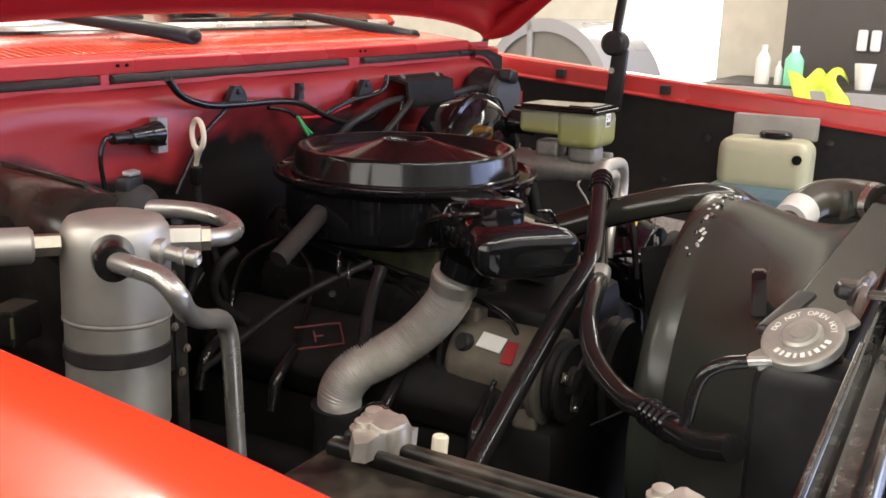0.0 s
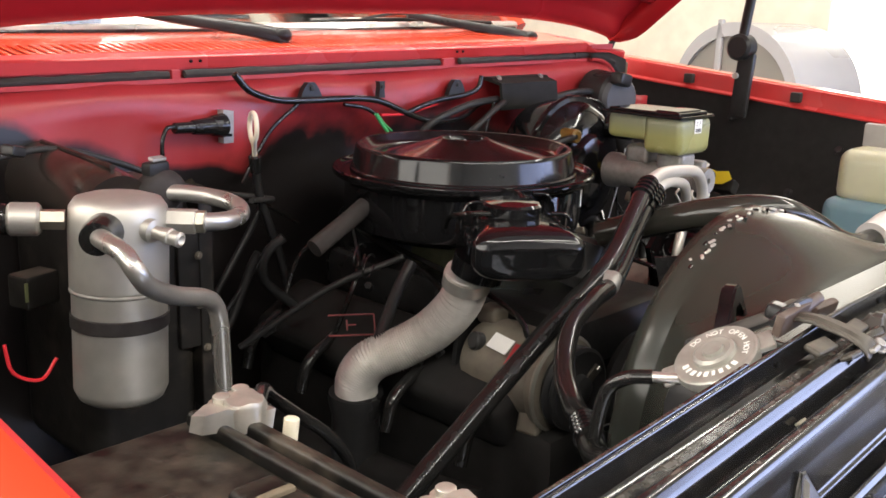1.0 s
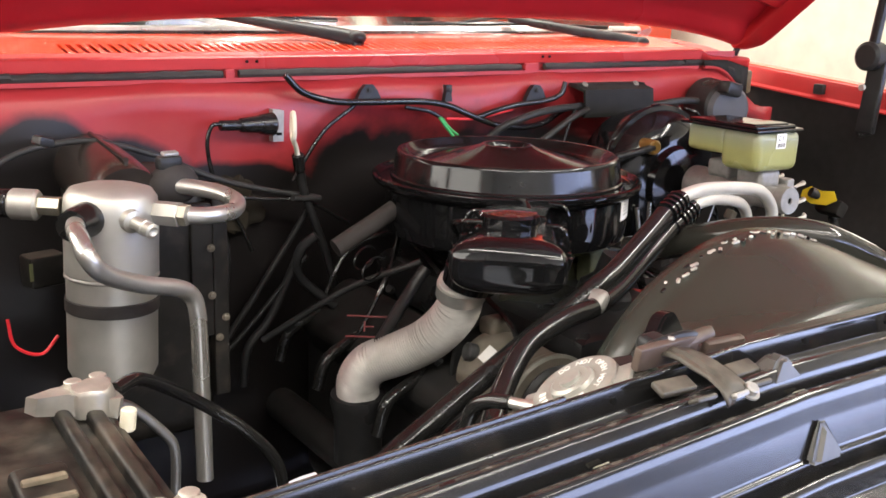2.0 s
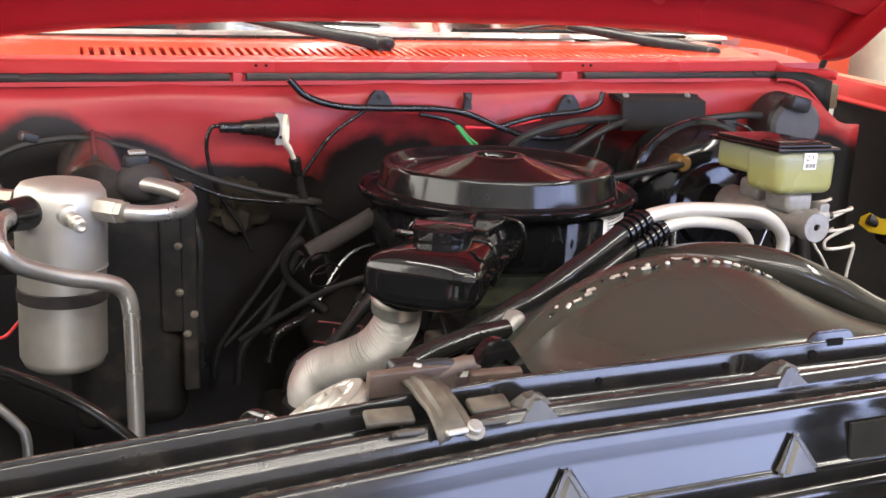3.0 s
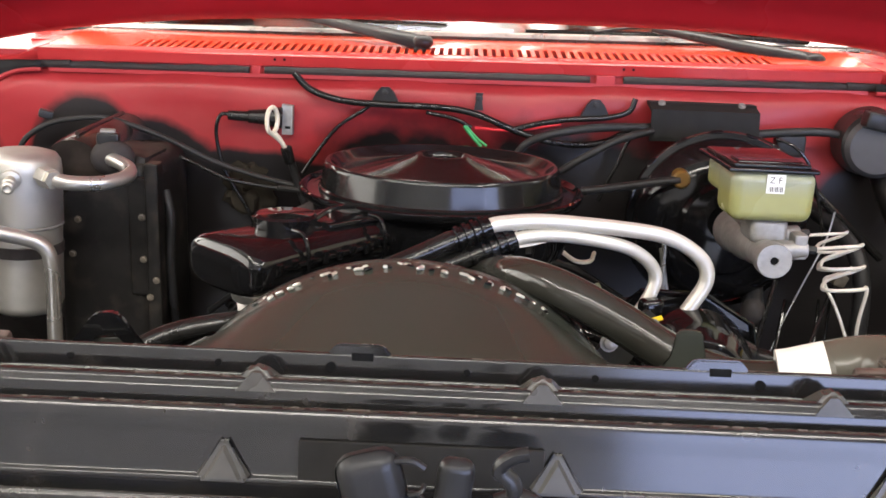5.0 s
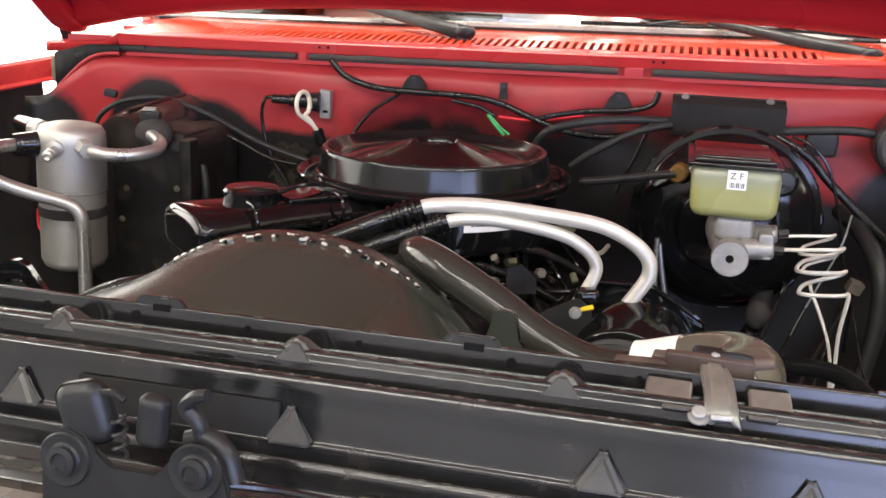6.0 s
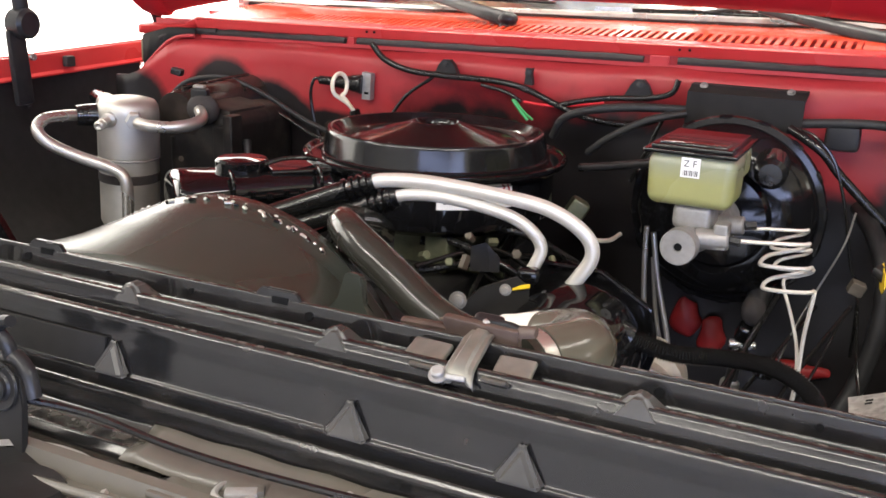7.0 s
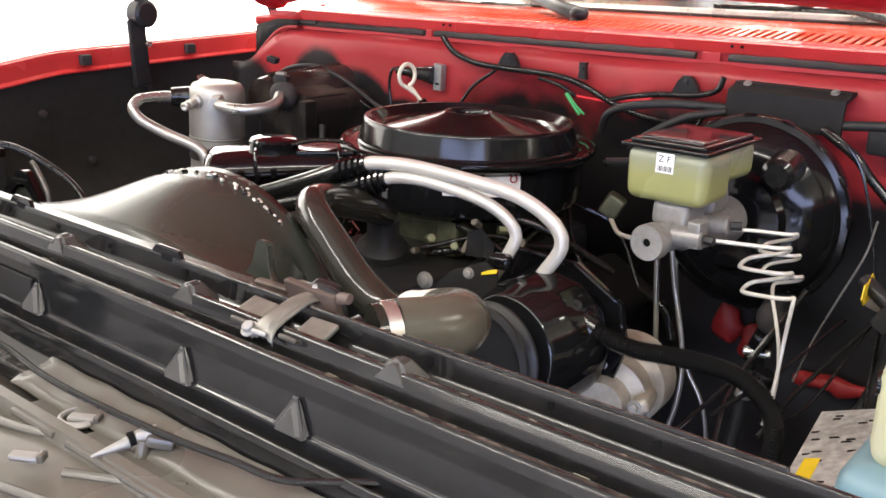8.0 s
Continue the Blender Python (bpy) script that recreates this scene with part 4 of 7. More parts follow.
for k in range(46):
    a = radians(58 + 66 * k / 45 + random.uniform(-1.2, 1.2))
    if k % 11 == 4:
        continue
    c = (CX + (CR + 0.0028) * math.cos(a), CY + random.uniform(0.006, 0.018), CZ + (CR + 0.0028) * math.sin(a))
    part("staple", box(B(), c, (random.uniform(0.004, 0.009), 0.0036, 0.003), 0.001, (0, -math.degrees(a) + 90, random.uniform(-40, 40)), 1), BLACK_GLOSS if k % 3 == 0 else STEEL, shroud)
part("hole", rod(B(), (1.070, 0.2545, 1.0215), (1.070, 0.2455, 1.0245), 0.0052, segs=14), INK, shroud)
bm = plate(B(), [(-0.036, -0.012), (-0.020, -0.012), (-0.006, 0.008), (0.007, 0.010), (0.022, -0.010), (0.034, -0.012), (0.012, 0.020), (0.007, 0.024), (-0.006, 0.024), (-0.012, 0.019)], 0.013, pose(0.897, 0.176, 0.999, 84, 0, 12))
bmesh.ops.bevel(bm, geom=bm.edges[:], offset=0.0018, segments=2, affect="EDGES")
part("mount_tab", bm, BLACK_GLOSS, shroud)
part("tab_web", box(B(), (0.897, 0.171, 0.992), (0.040, 0.005, 0.022), 0.002, (-6, 0, 12)), SHROUD, shroud)
bm = plate(B(), [(-0.026, 0.0), (0.026, 0.0), (0.012, 0.012), (0.0095, 0.034), (0.006, 0.036), (-0.006, 0.036), (-0.0095, 0.034), (-0.012, 0.012)], 0.008, pose(1.348, 0.158, 0.998, 84, 0, -8))
bmesh.ops.bevel(bm, geom=bm.edges[:], offset=0.0015, segments=2, affect="EDGES")
part("mount_tab", bm, SHROUD, shroud)
CLAMPD = mat("dark_dusty_steel", (0.05, 0.044, 0.036), 0.45, 0.2, 0.4, 60, 0.15, spots=0.3)
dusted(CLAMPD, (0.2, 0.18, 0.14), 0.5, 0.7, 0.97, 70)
CLAMPZ = mat("dull_zinc_sheet", (0.22, 0.213, 0.185), 0.4, 0.5, 0.35, 60, 0.2, spots=0.35)
BROWN = mat("reddish_brown_steel", (0.075, 0.052, 0.042), 0.5, 0.1, 0.4, 60, 0.1, spots=0.2)


def radiator_clamp(x, s, strap_mat, label):
    """Pressed strap over the trough, side plates, and a reddish brown bracket that reaches inwards behind the rail."""
    cl = thing("radiator_clamp", (x, 0.06, 1.03), label, "bracket", "radiator brackets")
    bm = B()
    path = ((0.074, 1.040), (0.067, 1.0430), (0.056, 1.0430), (0.044, 1.0405), (0.032, 1.0375), (0.023, 1.0345), (0.018, 1.0300), (0.016, 1.0250))
    across = ((-0.0145, -0.001), (-0.0125, 0.0008), (-0.008, 0.0008), (-0.0055, 0.003), (0.0055, 0.003), (0.008, 0.0008), (0.0125, 0.0008), (0.0145, -0.001))
    g = []
    for k, (y, z) in enumerate(path):
        row = []
        for dx, dz in across:
            q = Vector((x + dx * (0.82 if s > 0 else 0.62 + 0.02 * k) + 0.0010 * k - 0.004, y, z + dz))
            row.append(bm.verts.new(q + Vector((0.0012, 0.0015, 0.0012)) * noise.noise(q * 70)))
        g.append(row)
    for a, b in zip(g, g[1:]):
        for k in range(7):
            bm.faces.new((a[k], b[k], b[k + 1], a[k + 1]))
    strap = part("strap", bm, strap_mat, cl)
    strap.modifiers.new("thick", "SOLIDIFY").thickness = 0.0018
    for dx, w in ((-0.031, 0.029), (0.031, 0.026)):
        part("side_plate", box(B(), (x + dx, 0.041, 1.0325), (w, 0.022 if s < 0 else 0.013, 0.005), 0.002, (20, 0, -3 if dx < 0 else 3), 3), CLAMPZ if s < 0 else CLAMPD, cl, "pale dusty plate")
        part("foot", box(B(), (x + dx * 0.82, 0.0225, 1.0300), (0.018, 0.010, 0.004), 0.0018, (-32, 0, 0)), CLAMPD, cl)
    part("bracket_plate", box(B(), (x + s * 0.050, 0.074, 1.0345), (0.036, 0.008, 0.014), 0.003, (18, 0, -4 * s)), BROWN, cl, "reddish brown bracket plate")
    part("back_plate", box(B(), (x - 0.006, 0.073, 1.0405), (0.058, 0.007, 0.017), 0.002, (10, 0, 3 * s)), BROWN, cl, "reddish brown plate")
    part("bracket_edge", box(B(), (x + s * 0.020, 0.086, 1.0405), (0.046, 0.016, 0.003), 0.0012, (-5, 3 * s, 5 * s)), CLAMPD, cl)
    part("jaw", box(B(), (x - 0.006, 0.084, 1.0420), (0.022, 0.018, 0.012), 0.004, (12, 6, 14), 3), BLACK_SATIN, cl)
    part("arm", tube(B(), [(x + 0.004, 0.076, 1.039), (x + 0.014, 0.074, 1.0440), (x + 0.026, 0.072, 1.0475), (x + 0.034, 0.071, 1.0490)], lambda u: 0.0062 - 0.002 * u, 10, flat=0.7), BROWN, cl)
    part("cross_rod", tube(B(), [(x - 0.030, 0.078, 1.040), (x - 0.012, 0.076, 1.0465), (x + 0.012, 0.074, 1.0490), (x + 0.024, 0.073, 1.0465)], 0.0032, 8), BLACK_SATIN, cl)
    part("stub", rod(B(), (x - 0.003, 0.074, 1.043), (x - 0.0025, 0.073, 1.0505), 0.0034, 0.003, 12, 0.001), ALU_CAST, cl, "pale threaded stub")
    bolt((x + 0.012 * s, 0.0185, 1.0285), (0, -0.6, 1), 0.0046, 0.005, cl, ALU_CAST)
    part("lip", box(B(), (x + 0.001, 0.0165, 1.0300), (0.014, 0.006, 0.004), 0.0015, (-30, 0, 6)), ALU_CAST, cl)


radiator_clamp(0.803, 1, CLAMPD, "dusty brown steel radiator retaining bracket with a bolt")
radiator_clamp(1.505, -1, CLAMPZ, "pale zinc radiator retaining bracket with a strap and bolts")

# upper radiator hose
hose = thing("upper_radiator_hose", (1.30, 0.3, 0.95), "glossy black moulded upper radiator hose", "hose")
part("body", tube(B(), [(1.18, 0.50, 0.965), (1.205, 0.43, 0.992), (1.225, 0.345, 1.018), (1.262, 0.298, 1.020), (1.315, 0.276, 0.999), (1.365, 0.262, 0.973), (1.41, 0.252, 0.960), (1.455, 0.243, 0.963),
                        (1.495, 0.234, 0.976), (1.523, 0.218, 0.987), (1.534, 0.194, 0.992), (1.531, 0.170, 0.994), (1.518, 0.147, 0.995), (1.508, 0.130, 0.994)], lambda u: 0.0185 + 0.0088 * max(0, min(1, (u - 0.58) / 0.2)), 28, 10), HOSE, hose)
PALE_HOSE = mat("pale_tan_hose", (0.085, 0.081, 0.066), 0.17, 0, 0.16, 24, 0.0, rvary=0.04, spec=0.5)
part("elbow", tube(B(), [(1.488, 0.2357, 0.9735), (1.500, 0.2325, 0.978), (1.523, 0.218, 0.987), (1.534, 0.194, 0.992), (1.531, 0.170, 0.994), (1.517, 0.1455, 0.995)], lambda u: 0.0280 + 0.0008 * min(1, 4 * u), 28, 10), PALE_HOSE, hose, "pale tan moulded elbow")
part("printed_band", tube(B(), [(1.450, 0.2440, 0.9623), (1.461, 0.2418, 0.9646), (1.474, 0.2390, 0.9688), (1.490, 0.2352, 0.9742)], lambda u: 0.0270 + 0.0015 * u, 28, 6), WHITE, hose, "white printed paper band")
part("clamp", tube(B(), [(1.517, 0.1455, 0.995), (1.5115, 0.136, 0.9945)], 0.0284, 28, smooth=False), STEEL, hose, "worm drive hose clamp")

# ---- air cleaner ----
ac = thing("air_cleaner", (1.147, 0.715, 0.9), "round gloss black air cleaner with snorkel", "air cleaner")
m = pose(1.147, 0.715, 1.0)
part("base_pan", lathe(B(), m, [(0, -0.06), (0.10, -0.065), (0.15, -0.055), (0.166, -0.045), (0.169, -0.03), (0.168, 0.012), (0.1725, 0.0135), (0.1745, 0.0165), (0.180, 0.0185), (0.1845, 0.022), (0.1862, 0.0262), (0.1855, 0.0300), (0.1830, 0.0315), (0.1805, 0.0305), (0.1780, 0.0265), (0.172, 0.0245), (0.16, 0.026), (0, 0.03)], 128), BLACK_GLOSS, ac)
part("lid", lathe(B(), m, [(0.161, 0.026), (0.1605, 0.0295), (0.1585, 0.0315), (0.1535, 0.0570), (0.1528, 0.0600), (0.1510, 0.0622), (0.1485, 0.0630), (0.1455, 0.0624), (0.1430, 0.0600), (0.1375, 0.0535), (0.1330, 0.0500), (0.1285, 0.0485), (0.122, 0.0490), (0.118, 0.0500), (0.080, 0.0585), (0.050, 0.0665), (0.0385, 0.0700), (0.0355, 0.0718), (0.0325, 0.0718),
                           (0.0305, 0.0700), (0.0285, 0.0650), (0.012, 0.064), (0, 0.064)], 128), LID, ac, angle=30)
part("wing_nut", box(B(), (1.147, 0.715, 1.066), (0.016, 0.006, 0.005), 0.003, (0, 0, 30)), BLACK_SATIN, ac)
# label on the side of the pan, curved with it
bm = B()
g = []
for k in range(13):
    a = radians(-63 + 35 * k / 12)
    g.append([bm.verts.new((1.147 + 0.1698 * math.cos(a), 0.715 + 0.1698 * math.sin(a), z)) for z in (0.9855, 1.0175)])
for a, b in zip(g, g[1:]):
    bm.faces.new((a[0], b[0], b[1], a[1]))
lab = part("service_label", bm, WHITE, ac, "white paper service label")
bm = B()
for rows_z, a0, a1 in ((1.010, -60, -44), (1.006, -60, -40), (1.002, -60, -46), (0.998, -60, -42), (0.993, -60, -48)):
    for k in range(6):
        a, b = radians(a0 + (a1 - a0) * k / 6), radians(a0 + (a1 - a0) * (k + 0.8) / 6)
        v = [bm.verts.new((1.147 + 0.1706 * math.cos(q), 0.715 + 0.1706 * math.sin(q), z)) for q, z in ((a, rows_z), (b, rows_z), (b, rows_z + 0.0012), (a, rows_z + 0.0012))]
        bm.faces.new(v)
part("printed_lines", bm, INK, lab)
ang = radians(-31.5)
p = Vector((1.147 + 0.171 * math.cos(ang), 0.715 + 0.171 * math.sin(ang), 1.0095))
out = Vector((math.cos(ang), math.sin(ang), 0))
part("red_mark", lathe(B(), aim(p, p + out), [(0.0035, 0), (0.0055, 0), (0.0055, 0.0006), (0.0035, 0.0006)], 18), RED_INK, lab)

# snorkel: rounded duct towards the passenger side front, with vacuum motor
S0, S1 = Vector((1.075, 0.585, 0.996)), Vector((0.935, 0.425, 0.993))
run = (S1 - S0).normalized()
side = run.cross(Vector((0, 0, 1))).normalized()


def duct(bm, stations, segs=36, p=4.0):
    rings = []
    for u, w, h, dz in stations:
        c = S0.lerp(S1, u) + Vector((0, 0, dz))
        ring = []
        for k in range(segs):
            a = 2 * math.pi * k / segs
            q = (abs(math.cos(a)) ** p + abs(math.sin(a)) ** p) ** (-1 / p)
            ring.append(bm.verts.new(c + side * (w * q * math.cos(a)) + Vector((0, 0, h * q * math.sin(a)))))
        rings.append(ring)
    for a, b in zip(rings, rings[1:]):
        for k in range(segs):
            j = (k + 1) % segs
            bm.faces.new((a[k], a[j], b[j], b[k]))
    return bm, rings


bm, rings = duct(B(), [(-0.1, 0.046, 0.024, 0), (0.1, 0.047, 0.025, 0), (0.12, 0.049, 0.027, 0), (0.15, 0.049, 0.027, 0), (0.17, 0.048, 0.026, 0), (0.50, 0.052, 0.028, 0), (0.80, 0.058, 0.029, 0), (0.94, 0.0615, 0.0295, 0), (1.00, 0.0625, 0.0290, 0), (1.03, 0.0610, 0.0275, 0), (1.052, 0.0570, 0.0245, -0.001), (1.066, 0.0490, 0.0195, -0.002), (1.072, 0.036, 0.013, -0.003), (1.074, 0.018, 0.006, -0.003)], p=3.2)
bm.faces.new(rings[-1])
part("snorkel", bm, BLACK_GLOSS, ac)
bm, rings = duct(B(), [(0.90, 0.0635, 0.004, 0.004), (0.15, 0.0525, 0.004, 0.004)], p=6)
for r in rings:
    bm.faces.new(r)
part("seam_flange", bm, BLACK_GLOSS, ac)
for k in range(9):
    u = 0.93 - 0.10 * k
    for w in (-1, 1):
        q = S0.lerp(S1, u) + side * (w * (0.0515 + 0.0115 * u)) + Vector((0, 0, 0.004 + 0.002 * (k % 2)))
        part("seam_tab", box(B(), q, (0.0085, 0.006, 0.011 if k % 3 else 0.015), 0.002, (12, 0, 47 + 6 * w)), BLACK_GLOSS, ac)
bm = box(B(), S0.lerp(S1, 0.30) + Vector((0, 0, 0.027)), (0.080, 0.070, 0.008), 0.003, (0, 0, 47))
part("top_deck", bm, BLACK_GLOSS, ac)
pm = pose(0.982, 0.489, 1.0)
part("vacuum_motor", lathe(B(), pm, [(0, 0.0), (0.030, 0.0), (0.030, 0.012), (0.037, 0.014), (0.038, 0.018), (0.035, 0.020), (0.033, 0.021), (0.034, 0.026), (0.034, 0.033), (0.031, 0.036), (0.010, 0.037), (0, 0.037)], 40), BLACK_GLOSS, ac)
part("vacuum_nipple", tube(B(), [(0.985, 0.515, 1.02), (0.995, 0.53, 1.024), (1.01, 0.55, 1.022)], 0.0035, 8), RUBBER, ac)
part("heat_riser_collar", lathe(B(), aim((0.945, 0.50, 0.972), (0.94, 0.515, 0.92)), [(0, 0), (0.032, 0), (0.031, 0.02), (0.0285, 0.022), (0, 0.022)], 28), BLACK_GLOSS, ac)
for u in (0.28, 0.62):
    for s in (-1, 1):
        q = S0.lerp(S1, u) + side * (0.053 * s)
        part("rivet", ball(B(), q, 0.003, 8), BLACK_GLOSS, ac)

for u, w in ((0.22, -1), (0.74, -1), (0.48, 1)):
    q, e = S0.lerp(S1, u), side * w
    part("spring_clip", tube(B(), [q + e * 0.034 + Vector((0, 0, 0.034)), q + e * 0.052 + Vector((0, 0, 0.032)), q + e * 0.0595 + Vector((0, 0, 0.018)), q + e * 0.0605 + Vector((0, 0, 0.0)), q + e * 0.057 + Vector((0, 0, -0.012))], 0.0024, 8, 5), BLACK_GLOSS, ac)
part("vacuum_hose", tube(B(), [(1.012, 0.49, 1.03), (1.03, 0.52, 1.036), (1.05, 0.56, 1.03), (1.075, 0.57, 1.012)], 0.0032, 8), RUBBER, ac)
part("vacuum_hose", tube(B(), [(0.952, 0.49, 1.026), (0.94, 0.52, 1.022), (0.955, 0.56, 1.01), (0.99, 0.60, 0.985)], 0.0032, 8), RUBBER, ac)
part("temperature_sensor", rod(B(), (1.06, 0.60, 1.018), (1.06, 0.60, 1.034), 0.011, 0.009, 18, 0.002), BLACK_GLOSS, ac)

# foil hot air duct from the manifold stove
duct_t = thing("hot_air_duct", (0.87, 0.62, 0.77), "crinkled aluminium foil flexible hot air duct", "flexible duct")
part("clamp_band", tube(B(), [(0.9402, 0.5155, 0.950), (0.942, 0.520, 0.936)], 0.0285, 24, smooth=False), STEEL, duct_t, "thin metal clamp band")
part("body", tube(B(), [(0.940, 0.515, 0.955), (0.945, 0.53, 0.915), (0.932, 0.56, 0.875), (0.905, 0.588, 0.85), (0.880, 0.612, 0.834), (0.870, 0.626, 0.81), (0.872, 0.630, 0.784)], 0.0265, 24, 10, ribs=78, depth=0.0026), FOIL, duct_t)
single("stove_pipe", lathe(B(), aim((0.872, 0.63, 0.79), (0.875, 0.635, 0.70)), [(0, 0), (0.034, 0), (0.035, 0.01), (0.03, 0.03), (0.03, 0.09), (0, 0.09)], 24), BLACK_SATIN, "black exhaust manifold heat stove pipe", "stove pipe")


# ---- air conditioning: accumulator, pipes, hoses ----
acc = thing("accumulator", (0.6, 0.69, 0.84), "bare aluminium accumulator canister with a black rubber band", "accumulator")
m = pose(0.6, 0.69, 0.0, 0, 2.0, 0)
m = Matrix.Translation((0.6 - 0.033, 0.69, 0)) @ pose(0, 0, 0, 0, 2.0, 0)
part("canister", lathe(B(), m, [(0, 0.843), (0.035, 0.843), (0.043, 0.848), (0.0475, 0.858), (0.0475, 0.958), (0.0483, 0.962), (0.0475, 0.965), (0.049, 0.967), (0.049, 1.035), (0.0475, 1.048), (0.042, 1.056), (0.03, 1.0595), (0, 1.061)], 64), ALU, acc)
part("band", lathe(B(), m, [(0.0478, 0.924), (0.0492, 0.925), (0.0492, 0.938), (0.0478, 0.939)], 64), RUBBER_DULL, acc, "black rubber band")
part("weld_seam", lathe(B(), m, [(0.0478, 0.9605), (0.0495, 0.962), (0.0495, 0.9635), (0.0478, 0.965)], 64), ALU_CAST, acc)
part("inlet_boss", rod(B(), (0.585, 0.672, 1.031), (0.565, 0.652, 1.031), 0.018, segs=24, bevel=0.003), ALU, acc)
part("boot", tube(B(), [(0.572, 0.659, 1.031), (0.558, 0.644, 1.031), (0.549, 0.632, 1.031)], lambda u: 0.019 - 0.003 * u, 20, 5), RUBBER, acc, "black rubber boot")
part("suction_pipe", tube(B(), [(0.556, 0.645, 1.031), (0.548, 0.61, 1.033), (0.543, 0.572, 1.031), (0.546, 0.556, 1.017), (0.562, 0.562, 0.998), (0.60, 0.583, 0.978), (0.642, 0.603, 0.963), (0.660, 0.611, 0.951), (0.667, 0.612, 0.93), (0.668, 0.61, 0.88), (0.667, 0.603, 0.74)], 0.0093, 16), PIPE, acc)
part("port", lathe(B(), aim((0.608, 0.648, 1.030), (0.622, 0.604, 1.024)), [(0, 0), (0.012, 0), (0.012, 0.012), (0.007, 0.014), (0.007, 0.026), (0.0085, 0.027), (0.0085, 0.033), (0.007, 0.034), (0.0078, 0.044), (0.005, 0.046), (0, 0.040)], 20), ALU, acc, "service port")
part("outlet_nut", rod(B(), (0.640, 0.664, 1.031), (0.662, 0.640, 1.031), 0.0135, segs=6, bevel=0.001), ALU, acc)
part("brass_nut", rod(B(), (0.662, 0.640, 1.031), (0.668, 0.634, 1.031), 0.012, segs=6), BRASS, acc)
part("outlet_boss", rod(B(), (0.625, 0.672, 1.031), (0.645, 0.66, 1.031), 0.011, segs=16), ALU, acc)
part("outlet_pipe", tube(B(), [(0.662, 0.642, 1.0305), (0.69, 0.638, 1.028), (0.722, 0.652, 1.027), (0.741, 0.682, 1.030), (0.735, 0.712, 1.035), (0.712, 0.738, 1.039), (0.69, 0.76, 1.04)], 0.0095, 16), PIPE, acc)
part("switch_nut", rod(B(), (0.556, 0.708, 1.036), (0.534, 0.721, 1.037), 0.0105, segs=6), BRASS, acc)
part("switch_body", rod(B(), (0.537, 0.719, 1.037), (0.511, 0.735, 1.038), 0.0165, segs=24, bevel=0.003), ALU, acc)
part("switch_plug", rod(B(), (0.512, 0.734, 1.038), (0.462, 0.764, 1.04), 0.0155, 0.013, 20, 0.003), RUBBER, acc)

hb = thing("heater_box", (0.6, 0.85, 0.75), "dusty black plastic heater and evaporator case", "heater box")
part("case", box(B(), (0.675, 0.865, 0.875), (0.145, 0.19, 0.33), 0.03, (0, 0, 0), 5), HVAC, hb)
part("upper_duct", tube(B(), [(0.640, 0.765, 1.022), (0.640, 0.79, 1.026), (0.642, 0.85, 1.030), (0.644, 0.962, 1.034)], lambda u: 0.043 + 0.002 * u, 32, flat=0.95), DUCT, hb, "glossy brown-black moulded duct")
part("duct_seam", tube(B(), [(0.644, 0.775, 1.070), (0.645, 0.85, 1.0735), (0.647, 0.95, 1.0775)], 0.0035, 8), DUCT, hb)
part("corner_flange", box(B(), (0.748, 0.772, 0.90), (0.02, 0.03, 0.27), 0.004), HVAC, hb)
part("pipe_grommet", ball(B(), (0.695, 0.765, 1.040), 0.028, 20, (1.1, 0.7, 0.9)), RUBBER_DULL, hb)
part("lid_step", box(B(), (0.694, 0.835, 1.032), (0.085, 0.11, 0.03), 0.012, (0, 8, 0)), HVAC, hb)
for x, y, z in ((0.743, 0.754, 0.845), (0.735, 0.755, 0.90), (0.735, 0.755, 0.96), (0.752, 0.755, 0.87), (0.63, 0.77, 0.90), (0.64, 0.77, 0.95)):
    bolt((x, y, z), (0, -1, 0), 0.0035, 0.003, hb, GRIMY_CAST)
part("side_panel", box(B(), (0.735, 0.7655, 0.93), (0.044, 0.010, 0.17), 0.004, (0, 0, -6)), HVAC, hb)
part("drain_tube", tube(B(), [(0.755, 0.80, 0.99), (0.765, 0.79, 0.95), (0.762, 0.79, 0.88), (0.765, 0.80, 0.78)], 0.007, 10), BLACK_SATIN, hb)
part("top_bracket", box(B(), (0.690, 0.765, 1.066), (0.030, 0.016, 0.016), 0.004, (0, 0, 12)), BLACK_SATIN, hb)
part("bracket_tab", box(B(), (0.691, 0.762, 1.077), (0.020, 0.010, 0.005), 0.002, (10, 0, 12)), ALU_CAST, hb)
part("harness_clip", box(B(), (0.57, 0.85, 1.085), (0.02, 0.02, 0.012), 0.003, (0, 15, 20)), BLACK_SATIN, hb)
single("relay", box(B(), (0.545, 0.765, 0.955), (0.042, 0.03, 0.036), 0.004, (0, 0, 15)), HVAC, "square dark relay beside the accumulator", "relay")
STICK = mat("olive_sticker", (0.10, 0.11, 0.05), 0.5, 0, 0.3, 60)
single("relay_sticker", box(B(), (0.5415, 0.7497, 0.957), (0.030, 0.001, 0.020), 0, (0, 0, 15)), STICK, "olive printed sticker on the relay", "sticker")
single("red_wire_loop", tube(B(), [(0.50, 0.74, 0.91), (0.505, 0.735, 0.88), (0.53, 0.73, 0.868), (0.55, 0.735, 0.885)], 0.002, 6), RED_WIRE, "thin red wire loop", "wire")

hs = thing("air_conditioning_hoses", (1.0, 0.38, 0.8), "pair of glossy black refrigerant hoses with aluminium tube ends", "hose")
A0, B0 = Vector((1.202, 0.443, 1.040)), Vector((1.229, 0.449, 1.026))
